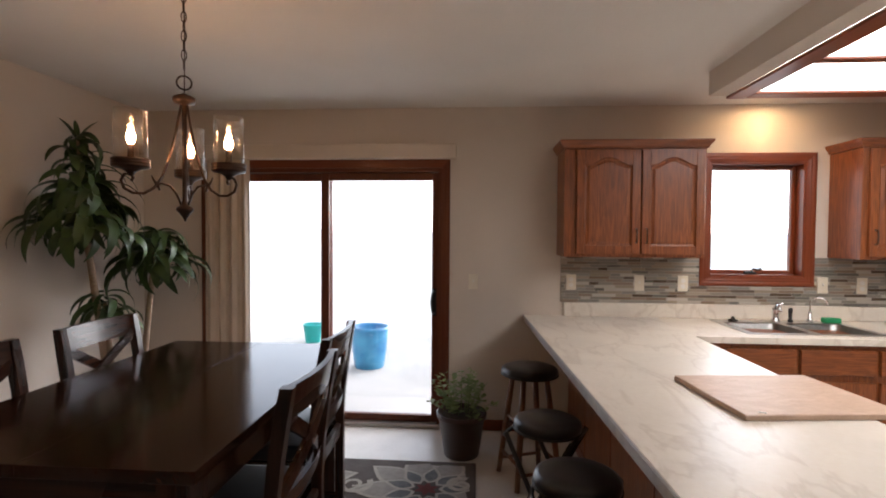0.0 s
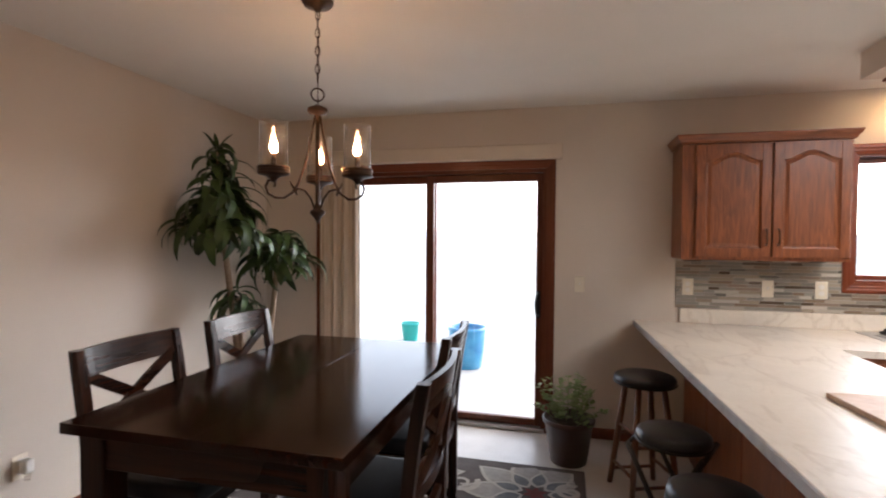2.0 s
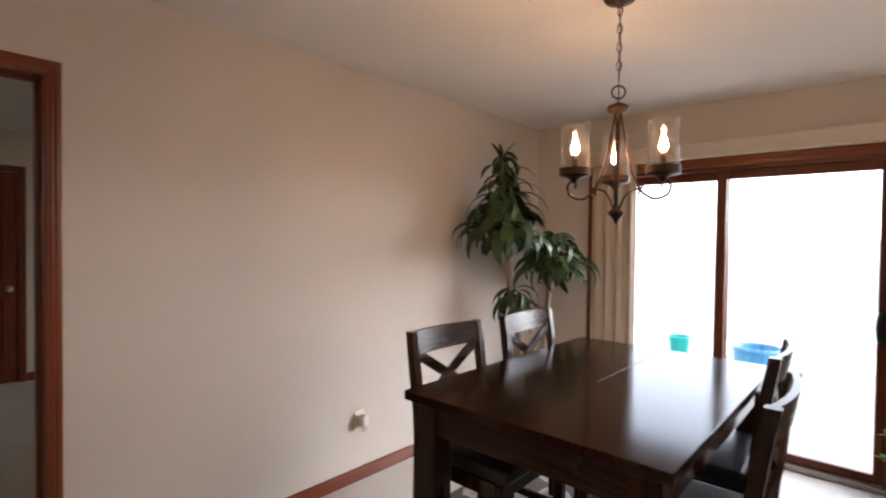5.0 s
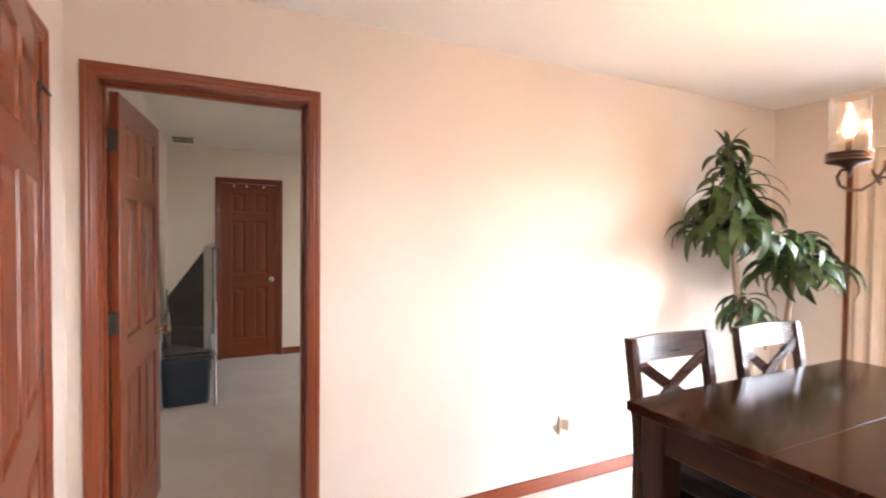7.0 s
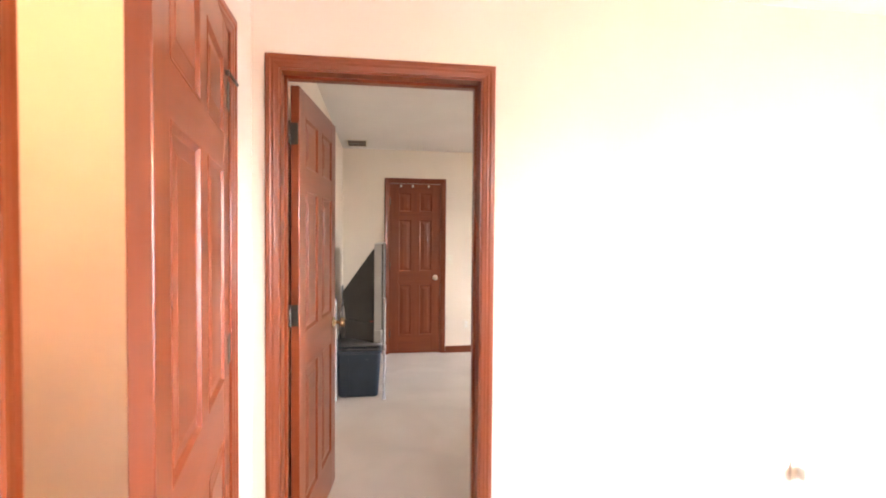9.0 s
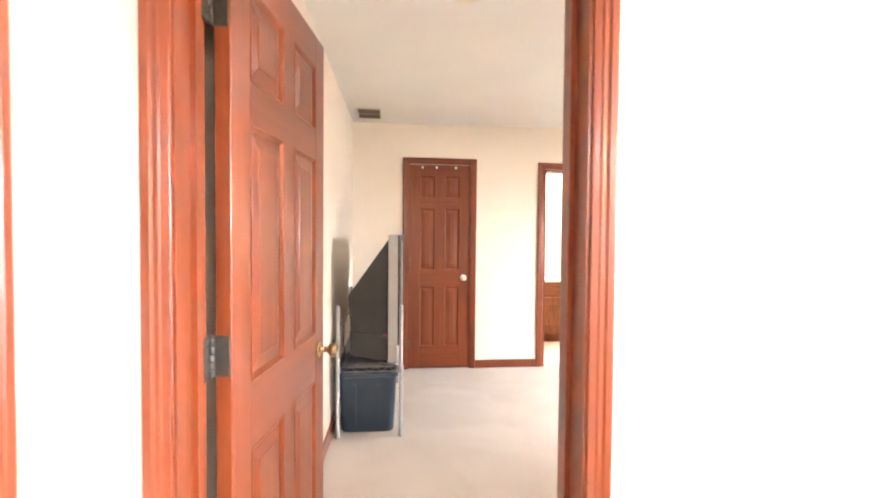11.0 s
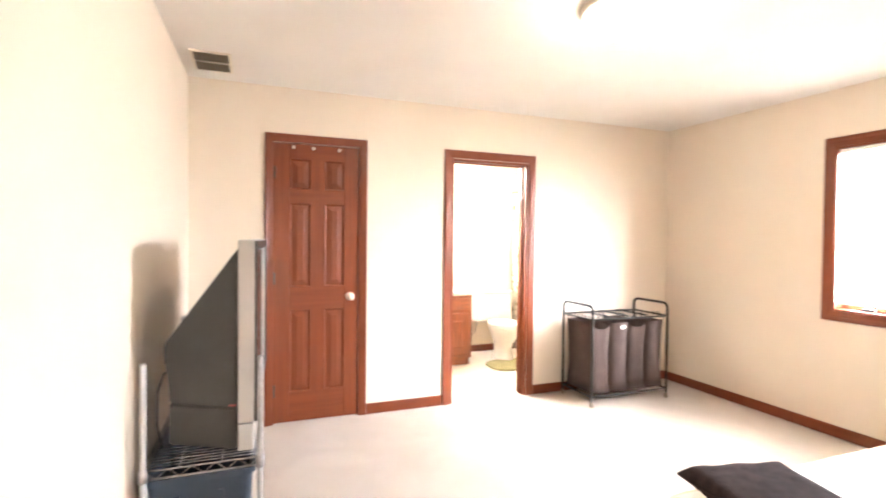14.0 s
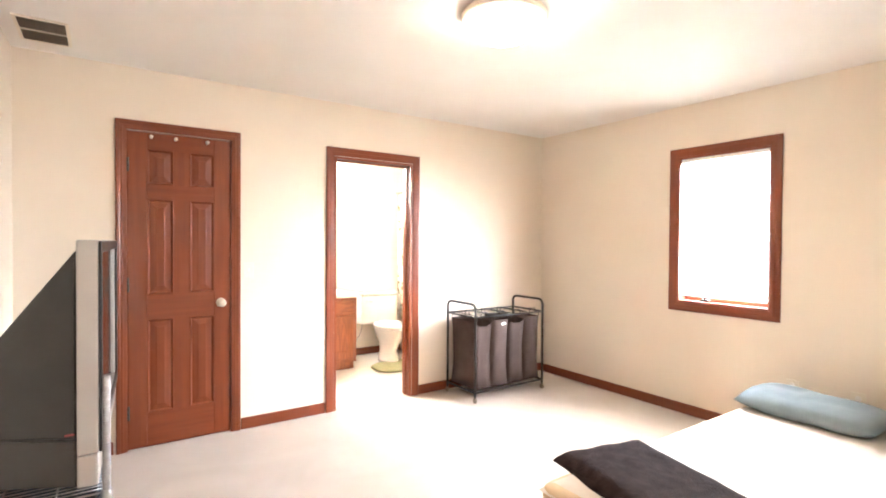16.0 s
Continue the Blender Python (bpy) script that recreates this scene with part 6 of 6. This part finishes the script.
pillow("blue-grey pillow lying at the head of the bed", pose(-3.87, 3.66, BZ - 0.012, 4, 0, -3), 0.72, 0.40, 0.145)
pillow("blue-grey pillow overlapping the first one", pose(-3.11, 3.64, BZ - 0.012, 4, 0, 5), 0.74, 0.45, 0.17)
throw = thing("throw_blanket", "dark brown fleece blanket folded on the bed", "blanket", pose(-3.80, 2.10, BZ - 0.006, 0, 0, -14))
tw, tl = 0.50, 0.95
for lvl in range(3):
    bm = bmesh.new()
    g = []
    for a in range(17):
        row = []
        for b in range(29):
            u, v = a / 16, b / 28
            e = min(u, 1 - u, v * 2, (1 - v) * 2)
            edge = min(1, e / 0.09)
            z = 0.004 + (0.018 + 0.020 * lvl) * (0.35 + 0.65 * edge ** 0.5) + 0.006 * noise.noise(Vector((u * 5, v * 7, lvl * 3.1)))
            row.append(bm.verts.new(((v - 0.5) * tl * (1 - 0.012 * lvl) + 0.01 * noise.noise(Vector((v * 4, u * 4, lvl))), (u - 0.5) * tw * (1 - 0.02 * lvl) + 0.012 * noise.noise(Vector((v * 5, lvl, u * 3))), z)))
        g.append(row)
    for a in range(16):
        for b in range(28):
            q = bm.faces.new((g[a][b], g[a][b + 1], g[a + 1][b + 1], g[a + 1][b]))
            q.smooth = True
    border = [g[0][b] for b in range(29)] + [g[a][28] for a in range(1, 17)] + [g[16][b] for b in range(27, -1, -1)] + [g[a][0] for a in range(15, 0, -1)]
    low = [bm.verts.new((v.co.x, v.co.y, 0.001)) for v in border]
    n = len(border)
    for k in range(n):
        bm.faces.new((border[k], low[k], low[(k + 1) % n], border[(k + 1) % n]))
    part("fold", bm, THROW, throw)

# ---- bathroom ----
BATH = pose(0.15, -0.04, 0)
van = thing("bathroom_vanity", "oak bathroom vanity with white top", "vanity", BATH)
VX0, VX1, VY0, VY1 = -8.238, -7.62, 1.45, 2.455
bm = boxes((VX0, VX1 - 0.02, VY0, VY1, 0.09, 0.765), (VX0, VX1 - 0.09, VY0, VY1, 0.0, 0.09))
part("body", bm, OAK, van)
for y0, y1 in ((1.47, 1.94), (1.96, 2.435)):
    bm = bmesh.new()
    soft_box(bm, VX1 - 0.0198, VX1, y0 + 0.01, y1 - 0.01, 0.60, 0.735, 0.005)
    part("drawer_front", bm, OAK_Y, van)
    bm = bmesh.new()
    soft_box(bm, VX1 - 0.0198, VX1, y0 + 0.01, y1 - 0.01, 0.125, 0.575, 0.005)
    dd = part("cabinet_door", bm, OAK, van)
    bm = bmesh.new()
    rings_face(bm, rect(y0 + 0.07, y1 - 0.07, 0.185, 0.515), [(0, 0.0), (0.006, -0.006), (0.03, 0.002)], lambda u, v, q: (VX1 + 0.0006 + q, u, v))
    part("panel", bm, OAK, dd)
bm = bmesh.new()
soft_box(bm, VX0, VX1 + 0.02, VY0, VY1 + 0.012, 0.766, 0.80, 0.008, 2)
soft_box(bm, VX0, VX0 + 0.02, VY0, VY1 + 0.012, 0.8005, 0.88, 0.005)
part("vanity_top", bm, WHITE, van, "white cultured marble top")
bt = thing("bathroom_tap", "chrome tap on the vanity", "tap", BATH)
bm = bmesh.new()
turned(bm, [(0.03, 0), (0.02, 0.02), (0.015, 0.10), (0.006, 0.11)], 14, at=(-8.08, 1.95, 0.8005))
tube(bm, [(-8.08, 1.95, 0.88), (-8.02, 1.95, 0.92), (-7.96, 1.95, 0.89)], 0.010, 8)
part("body", bm, CHROME, bt)
PORC = material("white_porcelain", (0.78, 0.75, 0.70), 0.12, coat=0.6)
toi = thing("toilet", "white porcelain toilet with closed lid", "toilet", BATH)
TY0 = 2.93
bm = bmesh.new()
soft_box(bm, -8.225, -8.035, TY0 - 0.23, TY0 + 0.23, 0.385, 0.72, 0.025, 3)
part("tank", bm, PORC, toi, smooth=False)
bm = bmesh.new()
soft_box(bm, -8.232, -8.025, TY0 - 0.24, TY0 + 0.24, 0.7205, 0.755, 0.012, 2)
part("tank_lid", bm, PORC, toi)
bm = bmesh.new()
tube(bm, [(-8.034, TY0 - 0.17, 0.66), (-8.012, TY0 - 0.17, 0.66), (-8.010, TY0 - 0.11, 0.65)], 0.007, 8)
part("flush_lever", bm, CHROME, toi, "chrome flush lever")


def oval_loft(rows, seg=28):
    bm = bmesh.new()
    rings = []
    for cx, rx, ry, z in rows:
        rings.append([bm.verts.new((cx + rx * math.cos(t) * (1.0 if math.cos(t) > 0 else 0.85), TY0 + ry * math.sin(t), z)) for t in (2 * math.pi * k / seg for k in range(seg))])
    for a, b in zip(rings, rings[1:]):
        for k in range(seg):
            q = bm.faces.new((a[k], a[(k + 1) % seg], b[(k + 1) % seg], b[k]))
            q.smooth = True
    bm.faces.new(rings[0][::-1])
    bm.faces.new(rings[-1])
    return bm


part("bowl", oval_loft([(-7.82, 0.185, 0.105, 0.0), (-7.82, 0.18, 0.10, 0.03), (-7.83, 0.15, 0.085, 0.12), (-7.81, 0.17, 0.10, 0.20), (-7.775, 0.235, 0.155, 0.30), (-7.77, 0.26, 0.178, 0.375), (-7.77, 0.262, 0.18, 0.392)]), PORC, toi)
part("seat", oval_loft([(-7.765, 0.26, 0.18, 0.394), (-7.765, 0.268, 0.188, 0.400), (-7.765, 0.268, 0.188, 0.412), (-7.765, 0.262, 0.182, 0.416)]), PORC, toi)
part("lid", oval_loft([(-7.77, 0.262, 0.184, 0.418), (-7.77, 0.268, 0.188, 0.424), (-7.77, 0.262, 0.182, 0.434), (-7.77, 0.20, 0.13, 0.440)]), PORC, toi)
bm = bmesh.new()
tube(bm, [(-8.232, TY0 - 0.29, 0.17), (-8.18, TY0 - 0.27, 0.17), (-8.15, TY0 - 0.20, 0.25), (-8.14, TY0 - 0.17, 0.384)], 0.006, 8)
part("supply_hose", bm, CHROME, toi)
MAT = material("olive_bath_mat", (0.22, 0.22, 0.10), 0.95, vary=(0.30, 0.29, 0.15), scale=14, bump=0.9, bump_scale=120, deep=0.01)
bm = bmesh.new()
prof = []
for k in range(36):
    t = 2 * math.pi * k / 36
    r = 1 / max(abs(math.cos(t)) ** 3 + abs(math.sin(t)) ** 3, 1e-6) ** (1 / 3)
    prof.append((-7.52 + 0.22 * r * math.cos(t), TY0 - 0.02 + 0.30 * r * math.sin(t)))
rows = [[bm.verts.new((-7.52 + (x + 7.52) * sc, TY0 + (y - TY0) * sc, z)) for x, y in prof] for sc, z in ((1.0, -0.003), (1.0, 0.010), (0.95, 0.018))]
for a, b in zip(rows, rows[1:]):
    for k in range(36):
        bm.faces.new((a[k], a[(k + 1) % 36], b[(k + 1) % 36], b[k]))
bm.faces.new(rows[-1])
solid("bath_mat", bm, MAT, "olive green bath mat before the toilet", "bath mat", m=BATH)
SHOWER = material("floral_shower_curtain", (0.68, 0.63, 0.52), 0.8, vary=(0.20, 0.17, 0.09), scale=9, distort=1.0, span=(0.50, 0.60))
sc = thing("shower_curtain", "cream shower curtain with dark leafy print", "shower curtain")
bm = bmesh.new()
last = None
for k in range(80):
    f = k / 79
    x = -8.06 + 1.44 * f
    y = 3.22 + 0.025 * math.sin(f * 60) + 0.008 * math.sin(f * 23)
    col = [bm.verts.new((x, y, 0.12)), bm.verts.new((x, y, 1.0)), bm.verts.new((x, y * 0.5 + 1.61, 1.92))]
    if last:
        for j in (0, 1):
            bm.faces.new((last[j], col[j], col[j + 1], last[j + 1]))
    last = col
part("curtain_sheet", bm, SHOWER, sc, smooth=True)
bm = bmesh.new()
tube(bm, [(-8.088, 3.22, 1.94), (-6.545, 3.22, 1.94)], 0.012, 10)
part("rail", bm, CHROME, sc)
tub = thing("bathtub", "white bathtub behind shower curtain", "bathtub")
bm = bmesh.new()
soft_box(bm, -8.088, -6.545, 3.27, NY - 0.002, 0.0, 0.42, 0.03, 3)
part("tub_body", bm, PORC, tub)
vl = thing("vanity_light", "lit frosted vanity light on bathroom wall", "wall light", BATH)
bm = bmesh.new()
soft_box(bm, -8.239, -8.20, 1.62, 2.22, 2.02, 2.12, 0.008)
part("back_plate", bm, CHROME, vl)
LITGLOBE = glowing("lit_globe", SOFT, 6.0)
for y in (1.72, 1.92, 2.12):
    bm = bmesh.new()
    turned(bm, [(0.02, -0.06), (0.055, -0.045), (0.072, 0.0), (0.055, 0.045), (0.01, 0.065)], 20, at=(-8.115, y, 2.07))
    part("globe", bm, LITGLOBE, vl, "glowing frosted globe")
    bm = bmesh.new()
    tube(bm, [(-8.20, y, 2.07), (-8.17, y, 2.07)], 0.02, 10)
    part("socket", bm, CHROME, vl)
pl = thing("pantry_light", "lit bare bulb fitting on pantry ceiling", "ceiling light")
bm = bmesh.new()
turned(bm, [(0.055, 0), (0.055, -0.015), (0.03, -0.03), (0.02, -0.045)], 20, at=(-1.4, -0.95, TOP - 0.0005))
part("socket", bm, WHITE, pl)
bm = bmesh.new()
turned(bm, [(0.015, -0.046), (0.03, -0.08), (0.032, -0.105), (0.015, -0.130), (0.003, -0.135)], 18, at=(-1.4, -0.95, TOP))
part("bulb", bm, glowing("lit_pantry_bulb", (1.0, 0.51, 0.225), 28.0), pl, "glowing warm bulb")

# ---- outside ----
LAWN = material("pale_dormant_grass", (0.56, 0.54, 0.49), 0.95, vary=(0.66, 0.64, 0.60), scale=0.4, fine=30, bump=0.5, bump_scale=40)
CONC = material("pale_concrete", (0.50, 0.48, 0.45), 0.85, vary=(0.42, 0.40, 0.37), scale=1.2, fine=50, bump=0.2, bump_scale=60)
bm = bmesh.new()
bm.faces.new([bm.verts.new(p) for p in ((-1500, -1500, -0.26), (1500, -1500, -0.26), (1500, 1500, -0.26), (-1500, 1500, -0.26))])
structure("ground", bm, LAWN, "pale dormant lawn reaching the horizon", "ground")
pav = structure("pavement", boxes((-4.6, 2.6, NY + 0.161, 7.95, -0.259, -0.10)), CONC, "pale concrete patio slab", "patio")
bm = bmesh.new()
rt = random.Random(8)
n = 260
prev = None
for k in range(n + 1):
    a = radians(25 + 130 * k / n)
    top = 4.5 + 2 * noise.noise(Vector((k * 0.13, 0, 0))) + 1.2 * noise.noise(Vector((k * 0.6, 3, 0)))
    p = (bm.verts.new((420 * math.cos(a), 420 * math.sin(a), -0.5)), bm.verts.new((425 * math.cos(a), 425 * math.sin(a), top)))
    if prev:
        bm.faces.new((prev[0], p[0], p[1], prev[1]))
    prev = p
# the haze over the trees is painted as their near-white colour
structure("backdrop", bm, material("haze_painted_far_trees", (0.80, 0.81, 0.82), 1.0, vary=(0.86, 0.87, 0.88), scale=0.05), "hazy line of far trees", "backdrop")
BLUE = material("blue_glazed_ceramic", (0.035, 0.20, 0.42), 0.3, vary=(0.06, 0.30, 0.52), scale=6, coat=0.3)
gp = thing("garden_pot", "large blue glazed garden pot on patio", "plant pot", pose(-1.10, 6.10, -0.0995))
bm = bmesh.new()
turned(bm, [(0.165, 0.0), (0.175, 0.01), (0.205, 0.20), (0.218, 0.38), (0.222, 0.44), (0.232, 0.455), (0.232, 0.485), (0.218, 0.49), (0.205, 0.46), (0.19, 0.36), (0.05, 0.34)], 36)
part("pot", bm, BLUE, gp, smooth=True)
bk = thing("bucket", "turquoise plastic bucket on patio", "bucket", pose(-2.22, 7.35, -0.0995))
bm = bmesh.new()
turned(bm, [(0.10, 0.0), (0.105, 0.005), (0.135, 0.25), (0.142, 0.252), (0.142, 0.268), (0.132, 0.27), (0.10, 0.02)], 28)
part("tub", bm, material("turquoise_plastic", (0.02, 0.38, 0.36), 0.4), bk)
bm = bmesh.new()
tube(bm, [(0.142 * math.cos(a), -0.02 - 0.06 * math.sin(a), 0.245 - 0.10 * math.sin(a)) for a in (math.pi * k / 12 for k in range(13))], 0.003, 6)
part("handle", bm, STEEL, bk)

# ---- mosaic backsplash, piece by piece ----
splash = structure("backsplash", boxes((0.80, 1.799, NY - 0.006, NY - 0.0003, 0.989, 1.337), (1.799, 2.601, NY - 0.006, NY - 0.0003, 0.989, 1.123), (2.601, 3.40, NY - 0.006, NY - 0.0003, 0.989, 1.337)), material("pale_grout", (0.42, 0.39, 0.35), 0.9), "mosaic strip tile backsplash", "backsplash")
tile_mat = bpy.data.materials.new("mosaic_glass_and_stone")
tile_mat.use_nodes = True
nt = tile_mat.node_tree
bs = nt.nodes["Principled BSDF"]
info = nt.nodes.new("ShaderNodeObjectInfo")
ramp = nt.nodes.new("ShaderNodeValToRGB")
ramp.color_ramp.interpolation = "CONSTANT"
cols = [(0.0, (0.24, 0.22, 0.185)), (0.2, (0.34, 0.29, 0.225)), (0.38, (0.15, 0.145, 0.125)), (0.50, (0.25, 0.19, 0.14)), (0.62, (0.46, 0.42, 0.36)), (0.76, (0.27, 0.26, 0.23)), (0.92, (0.12, 0.09, 0.065))]
ramp.color_ramp.elements[0].color = (*cols[0][1], 1)
ramp.color_ramp.elements[1].position, ramp.color_ramp.elements[1].color = cols[1][0], (*cols[1][1], 1)
for p, c in cols[2:]:
    e = ramp.color_ramp.elements.new(p)
    e.color = (*c, 1)
nt.links.new(info.outputs["Random"], ramp.inputs["Fac"])
nt.links.new(ramp.outputs[0], bs.inputs["Base Color"])
ro = nt.nodes.new("ShaderNodeMapRange")
ro.inputs["To Min"].default_value, ro.inputs["To Max"].default_value = 0.55, 0.06
mul = nt.nodes.new("ShaderNodeMath")
mul.operation = "FRACT"
m2 = nt.nodes.new("ShaderNodeMath")
m2.operation = "MULTIPLY"
m2.inputs[1].default_value = 7.31
nt.links.new(info.outputs["Random"], m2.inputs[0])
nt.links.new(m2.outputs[0], mul.inputs[0])
nt.links.new(mul.outputs[0], ro.inputs["Value"])
nt.links.new(ro.outputs[0], bs.inputs["Roughness"])
tile_meshes = {}
rt = random.Random(21)
PITCH = 0.0217
plates_x = (0.879, 1.372, 1.684, 2.655, 2.924)
for row in range(16):
    z0 = 0.9905 + row * PITCH
    spans = [(0.803, 3.39)] if z0 + PITCH < 1.123 else [(0.803, 1.797), (2.603, 3.39)]
    for s0, s1 in spans:
        x = s0 - rt.uniform(0, 0.1)
        while x < s1:
            w = rt.choice((0.07, 0.10, 0.12, 0.15, 0.17))
            a, b = max(x, s0), min(x + w - 0.0025, s1)
            x += w
            if b - a < 0.012:
                continue
            key = round(b - a, 3)
            if key not in tile_meshes:
                tb = bmesh.new()
                soft_box(tb, 0, key, -0.0035, 0, 0, PITCH - 0.0025, 0.0012)
                tile_meshes[key] = finish("tile", tb, tile_mat)
            o = new("tile", tile_meshes[key])
            o.parent = splash
            o.matrix_basis = pose(a, NY - 0.006 + rt.uniform(-0.0006, 0.0), z0)
